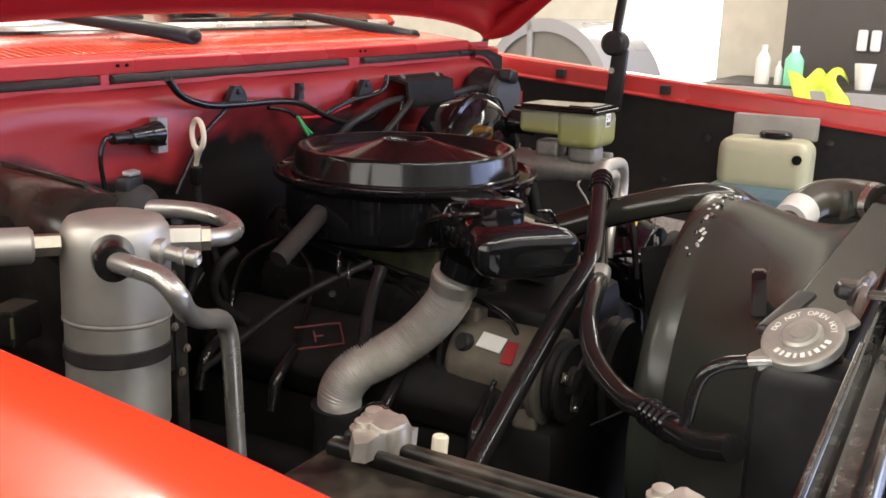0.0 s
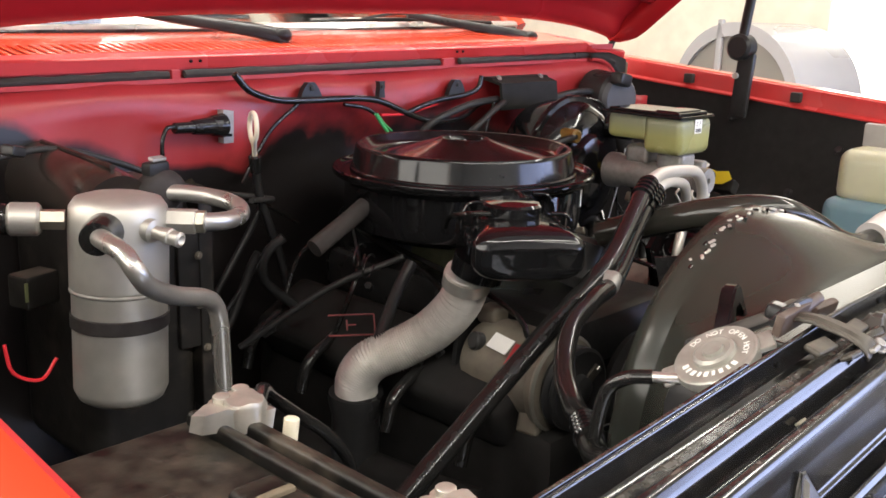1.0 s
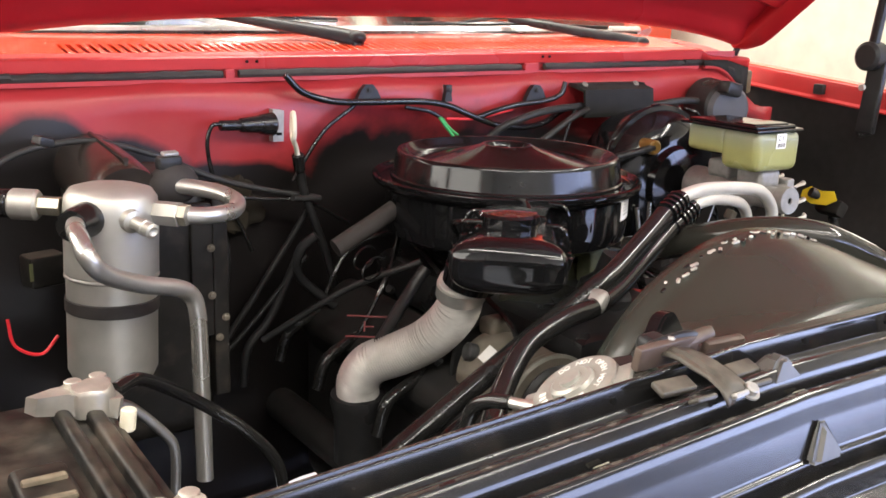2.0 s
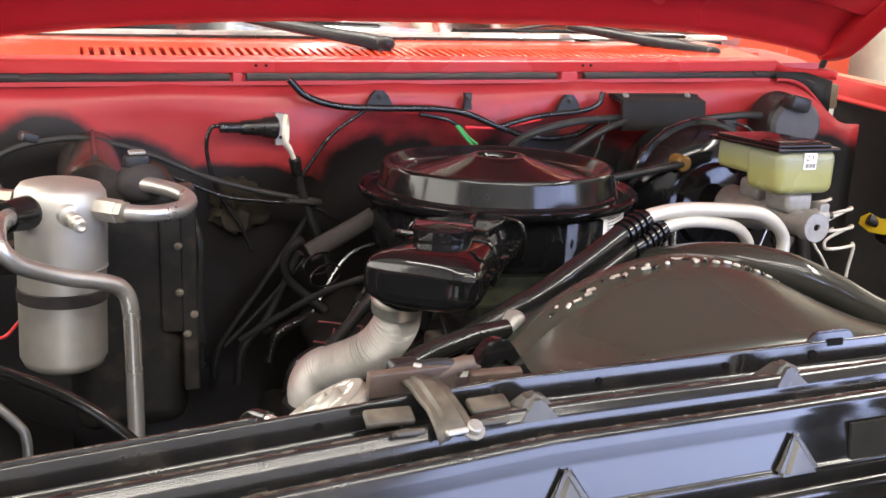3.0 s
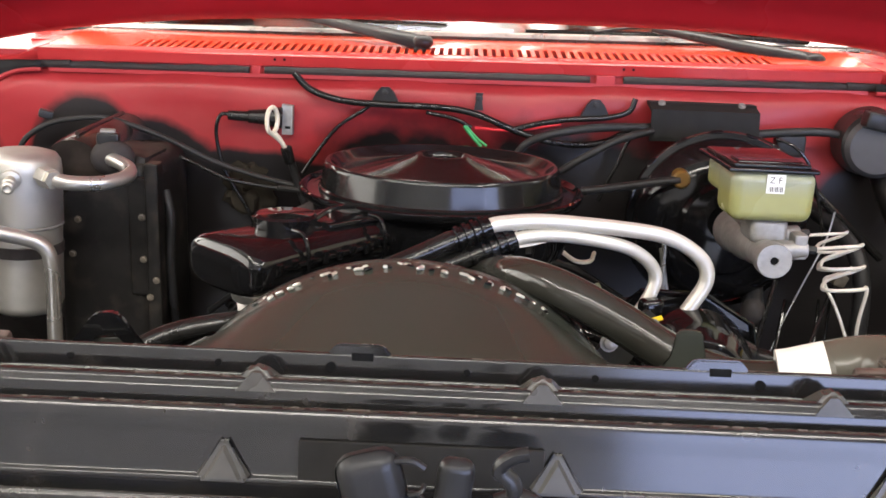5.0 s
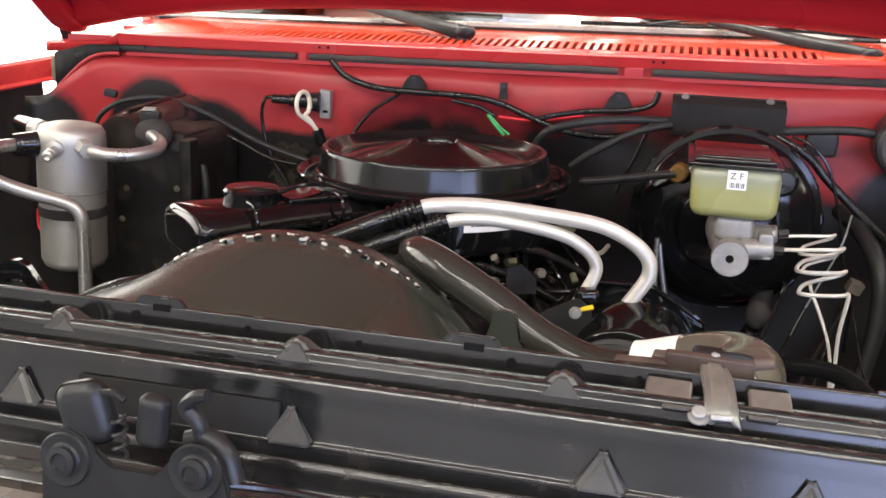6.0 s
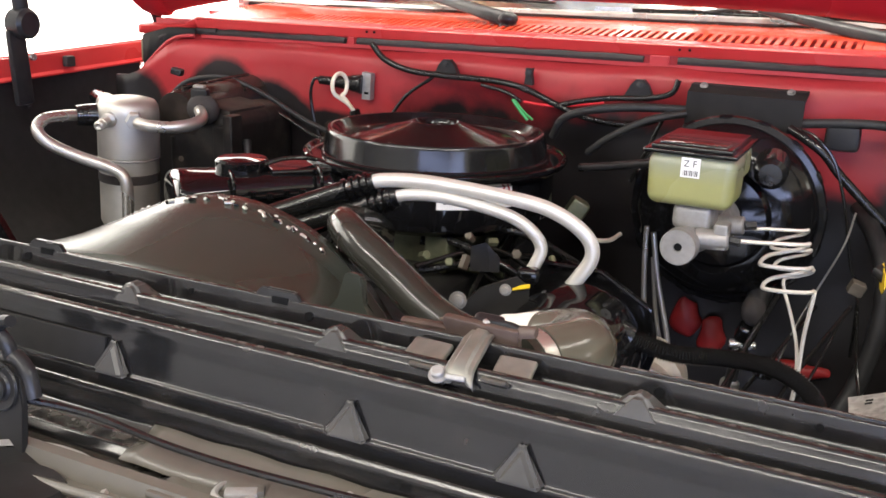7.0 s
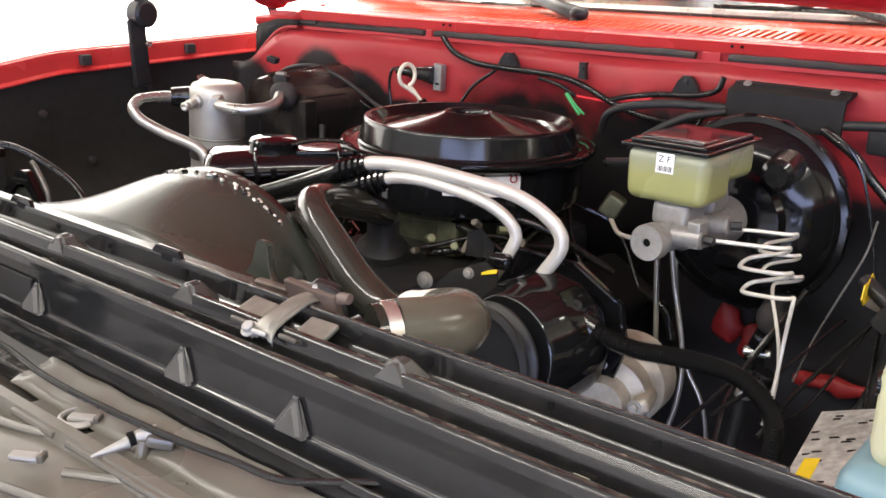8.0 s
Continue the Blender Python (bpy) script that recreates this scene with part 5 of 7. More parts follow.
part("hose", tube(B(), [(1.165, 0.432, 1.027), (1.11, 0.412, 1.004), (1.05, 0.391, 0.981), (1.006, 0.381, 0.966), (0.94, 0.386, 0.927), (0.86, 0.388, 0.881), (0.72, 0.389, 0.80), (0.62, 0.39, 0.74)], 0.0115, 18), RUBBER, hs)
part("hose", tube(B(), [(1.185, 0.437, 1.010), (1.12, 0.412, 0.985), (1.055, 0.385, 0.964), (1.006, 0.366, 0.957), (0.95, 0.35, 0.956), (0.892, 0.333, 0.945), (0.845, 0.305, 0.922), (0.80, 0.262, 0.912), (0.765, 0.225, 0.917), (0.70, 0.17, 0.930), (0.66, 0.13, 0.95)], 0.0105, 18), RUBBER, hs)
part("clamp", box(B(), (1.006, 0.374, 0.962), (0.017, 0.040, 0.028), 0.009, (0, 35, 15), 3), ALU_CAST, hs, "zinc hose clamp")
for a, d in ((A0, Vector((-0.86, -0.25, -0.33))), (B0, Vector((-0.9, -0.26, -0.34)))):
    d.normalize()
    bm = B()
    prof = [(0, -0.002), (0.0115, -0.002)]
    for k in range(4):
        h = 0.004 + k * 0.009
        prof += [(0.0115, h), (0.0145, h + 0.001), (0.0145, h + 0.005), (0.0118, h + 0.006)]
    prof += [(0.0118, 0.05), (0, 0.05)]
    lathe(bm, aim(a, a + d), prof, 24)
    part("ferrule", bm, BLACK_GLOSS, hs)
part("tube_end", tube(B(), [(1.196, 0.441, 1.038), (1.215, 0.446, 1.044), (1.27, 0.460, 1.045), (1.371, 0.480, 1.034), (1.412, 0.489, 1.022), (1.442, 0.497, 1.0), (1.449, 0.499, 0.977), (1.435, 0.496, 0.950), (1.405, 0.49, 0.905), (1.395, 0.488, 0.88)], 0.0083, 18), ALU_PIPE, hs)
part("tube_end", tube(B(), [(1.224, 0.447, 1.0245), (1.245, 0.452, 1.030), (1.285, 0.462, 1.030), (1.345, 0.476, 1.019), (1.376, 0.487, 1.003), (1.391, 0.493, 0.982), (1.386, 0.490, 0.960), (1.365, 0.485, 0.92), (1.36, 0.483, 0.89)], 0.0073, 18), ALU_PIPE, hs)
cp = thing("hose_coupling", (0.74, 0.2, 0.91), "ribbed metal crimp coupling on a black hose", "coupling")
d = Vector((-0.065, -0.055, 0.013)).normalized()
c = Vector((0.765, 0.225, 0.917))
for k in range(5):
    part("ring", rod(B(), c + d * (0.011 * k), c + d * (0.011 * k + 0.007), 0.0135, segs=20, bevel=0.002), BLACK_GLOSS, cp)

# ---- brake booster and master cylinder ----
AMBER = mat("amber_plastic", (0.16, 0.09, 0.02), 0.4, 0, 0.2, 40)
bo = thing("brake_booster", (1.538, 0.86, 0.85), "gloss black round vacuum brake booster", "brake booster")
m = aim((1.538, 0.905, 0.977), (1.538, 0.70, 0.977)) @ Matrix.Diagonal((0.95, 0.95, 1, 1))
part("shell", lathe(B(), m, [(0, 0), (0.08, 0), (0.115, 0.02), (0.124, 0.05), (0.126, 0.085), (0.134, 0.087), (0.136, 0.092), (0.134, 0.098), (0.126, 0.100), (0.122, 0.110), (0.108, 0.128), (0.085, 0.137), (0.07, 0.139), (0.064, 0.15), (0.04, 0.155), (0, 0.156)], 80), BOOSTER, bo)
for k in range(16):
    a = 2 * math.pi * k / 16 + 0.1
    part("crimp", box(B(), (1.538 + 0.1255 * math.cos(a), 0.8125, 0.977 + 0.1255 * math.sin(a)), (0.02, 0.012, 0.009), 0.003, (0, -math.degrees(a) + 90, 0), 1), BOOSTER, bo)
part("check_valve", rod(B(), (1.475, 0.79, 1.045), (1.469, 0.748, 1.045), 0.012, segs=20, bevel=0.003), AMBER, bo, "amber vacuum check valve")
part("grommet", rod(B(), (1.595, 0.775, 1.055), (1.60, 0.72, 1.05), 0.022, 0.02, 20, 0.006), RUBBER, bo)
part("vacuum_hose", tube(B(), [(1.468, 0.752, 1.045), (1.44, 0.755, 1.040), (1.39, 0.77, 1.028), (1.34, 0.78, 1.018)], 0.0058, 10), BLACK_SATIN, bo)

def FLUIDLINE(m):
    """Clear plastic above the fluid, tinted below."""
    nt = m.node_tree
    b = nt.nodes["Principled BSDF"]
    col = b.inputs["Base Color"].links[0].from_socket
    tc = nt.nodes.new("ShaderNodeTexCoord")
    sep = nt.nodes.new("ShaderNodeSeparateXYZ")
    nt.links.new(tc.outputs["Object"], sep.inputs[0])
    mr = nt.nodes.new("ShaderNodeMapRange")
    mr.inputs["From Min"].default_value, mr.inputs["From Max"].default_value = 1.060, 1.080
    nt.links.new(sep.outputs["Z"], mr.inputs["Value"])
    mx = nt.nodes.new("ShaderNodeMix")
    mx.data_type = "RGBA"
    mx.inputs["B"].default_value = (0.24, 0.25, 0.17, 1)
    nt.links.new(mr.outputs[0], mx.inputs["Factor"])
    nt.links.new(col, mx.inputs["A"])
    nt.links.new(mx.outputs["Result"], b.inputs["Base Color"])


mc = thing("brake_master_cylinder", (1.535, 0.62, 0.97), "cast grey brake master cylinder with amber plastic reservoir", "master cylinder")
part("bore", lathe(B(), aim((1.534, 0.535, 0.993), (1.543, 0.76, 0.985)), [(0.004, 0.004), (0.005, 0), (0.0195, 0), (0.0205, 0.002), (0.0205, 0.018), (0.017, 0.022), (0.017, 0.07), (0.021, 0.075), (0.021, 0.11), (0.026, 0.12), (0.026, 0.17), (0.03, 0.175), (0.03, 0.19), (0, 0.19)], 36), ALU_CAST, mc)
part("bore_plug", rod(B(), (1.534, 0.5395, 0.993), (1.534, 0.537, 0.993), 0.0045, segs=14), INK, mc)
bm = box(B(), (1.538, 0.60, 1.018), (0.045, 0.05, 0.03), 0.008, (0, 0, 0), 3)
box(bm, (1.541, 0.665, 1.022), (0.04, 0.045, 0.03), 0.008, (0, 0, 0), 3)
part("saddle", bm, ALU_CAST, mc)
bm = rod(B(), (1.545, 0.572, 0.997), (1.582, 0.575, 0.999), 0.012, segs=16, bevel=0.002)
box(bm, (1.573, 0.577, 1.003), (0.016, 0.024, 0.03), 0.003)
part("outlet_boss", bm, ALU_CAST, mc)
part("outlet_boss", rod(B(), (1.55, 0.625, 1.002), (1.59, 0.625, 1.006), 0.011, segs=16, bevel=0.002), ALU_CAST, mc)
bm = box(B(), (1.5335, 0.599, 1.0615), (0.099, 0.072, 0.060), 0.013, (0, 0, 0), 4)
for v in bm.verts:
    k = (v.co.z - 1.029) / 0.062
    v.co.x = 1.5335 + (v.co.x - 1.5335) * (0.965 + 0.035 * k)
box(bm, (1.534, 0.668, 1.071), (0.088, 0.076, 0.042), 0.010, (0, 0, 0), 3)
FLUIDLINE(RESERVOIR)
part("reservoir", bm, RESERVOIR, mc, "translucent yellow-green plastic fluid reservoir")
bm = box(B(), (1.5305, 0.636, 1.0925), (0.104, 0.150, 0.005), 0.002)
box(bm, (1.5305, 0.636, 1.0965), (0.090, 0.132, 0.006), 0.0025)
box(bm, (1.5305, 0.598, 1.0985), (0.076, 0.040, 0.006), 0.0025)
part("lid", bm, BLACK_GLOSS, mc, "black rubber-lined reservoir lid")
tag = part("sticker", box(B(), (1.5335, 0.5622, 1.0775), (0.021, 0.0008, 0.022)), WHITE, mc, "white sticker with two letters", smooth=False)
for ch, dx in (("Z", -0.0045), ("F", 0.0045)):
    cu = bpy.data.curves.new("letter", "FONT")
    cu.body, cu.size, cu.align_x, cu.extrude = ch, 0.0105, "CENTER", 0.0001
    tmp = new("letter", cu)
    me = bpy.data.meshes.new_from_object(tmp.evaluated_get(bpy.context.evaluated_depsgraph_get()))
    bpy.data.objects.remove(tmp)
    me.materials.append(INK)
    ob = new("letter", me)
    ob.parent = tag
    ob.matrix_parent_inverse = tag.matrix_world.inverted()
    ob.matrix_basis = pose(1.5335 + dx, 0.5616, 1.0785, 90, 0, 0)
bm = B()
for k in range(9):
    box(bm, (1.526 + 0.0019 * k, 0.5617, 1.0715), (0.0011 if k % 3 else 0.0005, 0.0003, 0.006))
part("barcode", bm, INK, tag, smooth=False)

# brake lines with a loose coil
ln = thing("brake_lines", (1.64, 0.62, 0.8), "coiled bare steel brake lines", "brake line")


def flat_coil(x, y, z, half, deep, drop, turns, drift):
    """A flattened spring: level along its front, falling along its back."""
    pts = []
    for k in range(12 * turns):
        a = -math.pi / 2 + math.tau * k / 12
        c, s = math.cos(a), math.sin(a)
        fall = k // 12 + min(1, max(0, (k % 12 - 3) / 6))
        wide = math.copysign(abs(c) ** 0.7, c)
        pts.append((x + half * wide + drift * k / 12, y + deep * s + 0.12 * half * wide, z + 0.05 * half * wide - drop * fall))
    return pts


part("line", tube(B(), [(1.582, 0.576, 0.999), (1.610, 0.588, 0.998)] + flat_coil(1.636, 0.608, 0.998, 0.026, 0.010, 0.027, 3, 0.006)[:28]
                  + [(1.676, 0.608, 0.938), (1.672, 0.610, 0.893), (1.672, 0.600, 0.843), (1.669, 0.590, 0.800)], 0.0024, 8, 4), ALU_PIPE, ln)
part("line", tube(B(), [(1.590, 0.626, 1.002), (1.612, 0.632, 1.004)] + flat_coil(1.636, 0.645, 1.005, 0.020, 0.008, 0.023, 3, 0.006)[:32]
                  + [(1.641, 0.644, 0.932), (1.646, 0.638, 0.922), (1.656, 0.630, 0.900), (1.666, 0.620, 0.870), (1.670, 0.610, 0.835), (1.668, 0.600, 0.80)], 0.0021, 8, 4), ALU_PIPE, ln)
for a, b in (((1.582, 0.575, 0.999), (1.594, 0.5745, 0.9985)), ((1.59, 0.625, 1.006), (1.602, 0.63, 1.007))):
    part("flare_nut", rod(B(), a, b, 0.0052, segs=6), TAPE, ln)
for pts, r in (([(1.452, 0.735, 0.96), (1.455, 0.735, 0.89), (1.464, 0.735, 0.787), (1.462, 0.733, 0.725), (1.448, 0.728, 0.680), (1.420, 0.722, 0.640), (1.38, 0.715, 0.61)], 0.0036),
               ([(1.455, 0.765, 0.945), (1.468, 0.762, 0.880), (1.490, 0.758, 0.800), (1.4965, 0.755, 0.742), (1.489, 0.750, 0.680), (1.462, 0.745, 0.620), (1.42, 0.74, 0.58)], 0.0036),
               ([(1.450, 0.80, 0.90), (1.4624, 0.80, 0.816), (1.4833, 0.80, 0.7456), (1.5097, 0.80, 0.7023), (1.5228, 0.80, 0.655), (1.526, 0.80, 0.60)], 0.0030)):
    single("chassis_line", tube(B(), pts, r, 10), PIPE, "bare metal line running down to the chassis", "brake line", "chassis lines")

# ---- alternator side, front of the engine ----
al = thing("air_pump", (1.43, 0.44, 0.8), "gloss black belt driven pump with pulley and bracket", "pump")
m = aim((1.437, 0.53, 0.868), (1.425, 0.36, 0.868))
part("drum", lathe(B(), m, [(0, 0), (0.06, 0), (0.072, 0.005), (0.0775, 0.014), (0.0790, 0.022), (0.0785, 0.034), (0.0765, 0.050), (0.0740, 0.066), (0.0700, 0.080), (0.0650, 0.092), (0.0640, 0.098), (0.0610, 0.101), (0.045, 0.103), (0.03, 0.112), (0.02, 0.114), (0.02, 0.13), (0, 0.13)], 96), BLACK_GLOSS, al)
part("pulley", lathe(B(), m, [(0.02, 0.116), (0.054, 0.118), (0.062, 0.121), (0.062, 0.124), (0.052, 0.131), (0.062, 0.138), (0.062, 0.141), (0.055, 0.144), (0.045, 0.138), (0.02, 0.14), (0, 0.14)], 56), BLACK_SATIN, al)
part("rear_bracket", plate(B(), [(-0.10, 0.05), (-0.055, 0.088), (0.02, 0.086), (0.078, 0.05), (0.088, 0.0), (0.07, -0.06), (-0.05, -0.06)], 0.008, pose(1.437, 0.53, 0.868, 90, 0, 4)), BLACK_GLOSS, al)
part("rim_edge", tube(B(), [(1.38, 0.516, 0.957), (1.455, 0.52, 0.955), (1.514, 0.524, 0.919), (1.525, 0.525, 0.868)], 0.003, 8, smooth=False), BLACK_GLOSS, al)
bm = plate(B(), [(-0.055, -0.055), (-0.035, -0.005), (0.0, 0.03), (0.055, 0.05), (0.075, 0.035), (0.075, 0.0), (0.03, -0.02), (0.0, -0.055)], 0.008, pose(1.342, 0.44, 0.918, 85, 0, 24) @ Matrix.Scale(0.72, 4))
part("front_bracket", bm, BLACK_FLAT, al)
bolt((1.331, 0.405, 0.933), (0.2, -1, 0.1), 0.0068, 0.005, al, ALU_CAST)
bolt((1.378, 0.424, 0.948), (0.2, -1, 0), 0.0045, 0.005, al, ALU_CAST)
part("yellow_tag", box(B(), (1.385, 0.4535, 0.9435), (0.020, 0.006, 0.002), 0.0005, (30, -14, 10)), YELLOW, al)
part("hump", box(B(), (1.385, 0.474, 0.952), (0.026, 0.02, 0.018), 0.006, (0, 0, 20), 3), BLACK_GLOSS, al)
CASTING = mat("stained_casting", (0.34, 0.31, 0.26), 0.5, 0.35, 0.5, 45, 0.9, spots=0.6)
ch = thing("pump_housing", (1.53, 0.5, 0.78), "bare cast aluminium pump housing with bosses", "pump housing")
part("body", lathe(B(), aim((1.49, 0.63, 0.800), (1.510, 0.50, 0.800)), [(0, 0), (0.05, 0), (0.055, 0.01), (0.053, 0.05), (0.042, 0.06), (0.040, 0.08), (0.046, 0.084), (0.046, 0.094), (0.03, 0.10), (0.026, 0.12), (0, 0.12)], 36), CASTING, ch)
part("spout", tube(B(), [(1.47, 0.57, 0.815), (1.45, 0.54, 0.825), (1.43, 0.51, 0.82)], lambda u: 0.030 - 0.006 * u, 20), CASTING, ch)
for k, (dx, dz) in enumerate(((-0.03, -0.035), (0.022, -0.05), (0.044, 0.006), (-0.004, 0.042), (-0.05, 0.01))):
    part("lug", box(B(), (1.503 + dx, 0.545 + 0.012 * (k % 2), 0.800 + dz), (0.018, 0.05, 0.020), 0.006, (0, 31 * k, 8 * k), 3), CASTING, ch)
    bolt((1.503 + dx, 0.520 + 0.012 * (k % 2), 0.800 + dz), (0.15, -1, 0), 0.0055, 0.007, ch, ALU_CAST)
for k in range(4):
    part("fin", plate(B(), [(-0.02, -0.012), (0.022, -0.016), (0.014, 0.014), (-0.012, 0.018)], 0.003, pose(1.485 + 0.014 * k, 0.515 + 0.004 * k, 0.775 - 0.008 * k, 80, 30 * k, 25)), CASTING, ch)
cd = thing("wiring_conduit", (1.6, 0.5, 0.8), "black corrugated split wiring conduit", "conduit")
part("loom", tube(B(), [(1.485, 0.485, 0.905), (1.51, 0.492, 0.893), (1.55, 0.503, 0.882), (1.60, 0.515, 0.883), (1.655, 0.520, 0.880), (1.695, 0.517, 0.858), (1.708, 0.512, 0.825), (1.706, 0.50, 0.78), (1.69, 0.49, 0.72)], 0.0112, 16, 10, ribs=120, depth=0.0024), RUBBER, cd)
part("boot", tube(B(), [(1.468, 0.478, 0.918), (1.485, 0.485, 0.906), (1.502, 0.491, 0.896)], 0.0135, 14, 4), RUBBER, cd)

# ---- engine ----
eng = thing("engine", (1.15, 0.65, 0.5), "grimy black painted V8 engine under the air cleaner", "engine")
part("block", box(B(), (1.15, 0.66, 0.66), (0.42, 0.56, 0.26), 0.03), BLACK_FLAT, eng)
for s in (-1, 1):
    bm = box(B(), (1.15 + s * 0.18, 0.67, 0.805), (0.11, 0.46, 0.07), 0.02, (0, s * 30, 0), 4)
    part("valve_cover", bm, BLACK_FLAT, eng)
    for y in (0.46, 0.58, 0.74, 0.86):
        part("plug_boot", tube(B(), [(1.15 + s * 0.22, y, 0.82), (1.15 + s * 0.27, y - 0.01, 0.80), (1.15 + s * 0.285, y - 0.01, 0.76)], 0.008, 10), RUBBER, eng)
        part("plug_wire", tube(B(), [(1.15 + s * 0.22, y, 0.82), (1.15 + s * 0.16, y + 0.02, 0.90), (1.15 + s * 0.08, 0.86, 0.93), (1.15, 0.9, 0.94)], 0.0035, 8), RUBBER, eng)
    bm = B()
    tube(bm, [(1.15 + s * 0.26, 0.44, 0.70), (1.15 + s * 0.27, 0.6, 0.69), (1.15 + s * 0.27, 0.88, 0.68)], 0.024, 14)
    part("exhaust_manifold", bm, BLACK_FLAT, eng)
part("intake", box(B(), (1.15, 0.66, 0.86), (0.22, 0.48, 0.07), 0.02), BLACK_SATIN, eng)
bm = box(B(), (1.15, 0.69, 0.915), (0.13, 0.14, 0.07), 0.012)
box(bm, (1.215, 0.60, 0.92), (0.035, 0.03, 0.05), 0.005)
rod(bm, (1.21, 0.62, 0.90), (1.30, 0.62, 0.90), 0.008, segs=10)
CARB = mat("dichromate_zinc", (0.2, 0.21, 0.13), 0.5, 0.6, 0.4, 60, 0.2, spots=0.3)
part("carburettor", bm, CARB, eng, "grimy gold-green carburettor")
part("distributor", lathe(B(), pose(1.15, 0.905, 0.87), [(0, 0), (0.05, 0), (0.055, 0.03), (0.055, 0.06), (0.04, 0.08), (0, 0.085)], 28), BLACK_SATIN, eng)
part("water_pump_pulley", lathe(B(), aim((1.127, 0.40, 0.80), (1.127, 0.34, 0.80)), [(0, 0), (0.07, 0), (0.075, 0.01), (0.068, 0.018), (0.075, 0.026), (0.07, 0.034), (0.03, 0.04), (0, 0.04)], 40), BLACK_SATIN, eng)
part("thermostat_housing", lathe(B(), aim((1.16, 0.52, 0.90), (1.175, 0.505, 0.97)), [(0, 0), (0.035, 0), (0.035, 0.015), (0.022, 0.03), (0.021, 0.06), (0, 0.06)], 24), BLACK_SATIN, eng)
fan = thing("cooling_fan", (1.127, 0.3, 0.7), "black engine cooling fan inside the shroud", "fan")
part("hub", rod(B(), (1.127, 0.34, 0.80), (1.127, 0.25, 0.80), 0.05, 0.04, 28, 0.004), BLACK_SATIN, fan)
for k in range(6):
    a = 60 * k + 12
    m = Matrix.Translation((1.127, 0.30, 0.80)) @ pose(0, 0, 0, 0, a, 0) @ pose(0.12, 0, 0, 35, 0, 0)
    part("blade", plate(B(), [(-0.075, -0.03), (0.085, -0.04), (0.09, 0.04), (-0.075, 0.03)], 0.002, m), BLACK_SATIN, fan)
co = thing("compressor", (0.95, 0.44, 0.74), "grey cylindrical air conditioning compressor with a white and red label", "compressor")
m = aim((0.994, 0.53, 0.836), (0.986, 0.36, 0.836))
part("body", lathe(B(), m, [(0, 0), (0.044, 0), (0.050, 0.008), (0.052, 0.03), (0.052, 0.10), (0.049, 0.108), (0.044, 0.112), (0, 0.112)], 56), GRIMY_CAST, co, "stained grey compressor body")
part("flange", lathe(B(), m, [(0.04, 0.112), (0.055, 0.112), (0.056, 0.116), (0.056, 0.124), (0.054, 0.127), (0.03, 0.13), (0, 0.13)], 56), GRIMY_CAST, co)
part("flange_rim", lathe(B(), m, [(0.0535, 0.121), (0.0575, 0.122), (0.0580, 0.125), (0.0545, 0.127)], 56), CLAMPZ, co, "worn bright flange rim")
clutch = part("clutch", lathe(B(), m, [(0.036, 0.128), (0.047, 0.130), (0.049, 0.134), (0.043, 0.139), (0.049, 0.144), (0.049, 0.148), (0.045, 0.150), (0.034, 0.146), (0.018, 0.146), (0.016, 0.154), (0.010, 0.157), (0, 0.157)], 48), BLACK_SATIN, co)
for k in range(3):
    a = radians(35 + 120 * k)
    arm = box(B(), (0.024 * math.cos(a), 0.024 * math.sin(a), 0.1495), (0.026, 0.013, 0.004), 0.0015, (0, 0, 35 + 120 * k))
    bmesh.ops.transform(arm, matrix=m, verts=arm.verts)
    part("hub_arm", arm, CLAMPD, clutch)
    p = m @ Vector((0.034 * math.cos(a), 0.034 * math.sin(a), 0.151))
    part("rivet", ball(B(), p, 0.0042, 10), STEEL, clutch)
part("lower_ear", box(B(), (0.958, 0.425, 0.792), (0.020, 0.030, 0.030), 0.005, (0, 14, 8), 3), GRIMY_CAST, co)
part("rear_port", rod(B(), (0.957, 0.505, 0.868), (0.944, 0.508, 0.872), 0.011, segs=18, bevel=0.002), BLACK_SATIN, co)
part("label", box(B(), (0.9525, 0.472, 0.8755), (0.0016, 0.036, 0.020), 0, (0, 46, -14)), WHITE, co)
part("red_label", box(B(), (0.9475, 0.446, 0.8690), (0.0016, 0.014, 0.030), 0, (0, 52, 4)), RED_INK, co)
part("rear_lug", box(B(), (0.994, 0.52, 0.891), (0.03, 0.03, 0.022), 0.006, (0, 0, 0), 3), GRIMY_CAST, co)
part("bracket", plate(B(), [(-0.06, -0.03), (0.05, -0.03), (0.06, 0.05), (0.0, 0.075), (-0.05, 0.055)], 0.006, pose(1.0, 0.545, 0.82, 90, 0, 4)), BLACK_SATIN, co)

single("heater_hose", tube(B(), [(0.983, 0.74, 0.990), (0.955, 0.74, 0.975), (0.925, 0.74, 0.960), (0.896, 0.74, 0.945)], 0.0125, 14), RUBBER_DULL, "grey black heater hose behind the snorkel", "hose")
single("heater_pipe", tube(B(), [(0.905, 0.815, 0.945), (0.889, 0.826, 0.928), (0.885, 0.835, 0.905), (0.895, 0.845, 0.880), (0.914, 0.845, 0.860), (0.945, 0.836, 0.833)], 0.0066, 12), BLACK_SATIN, "bent dark heater pipe", "pipe")
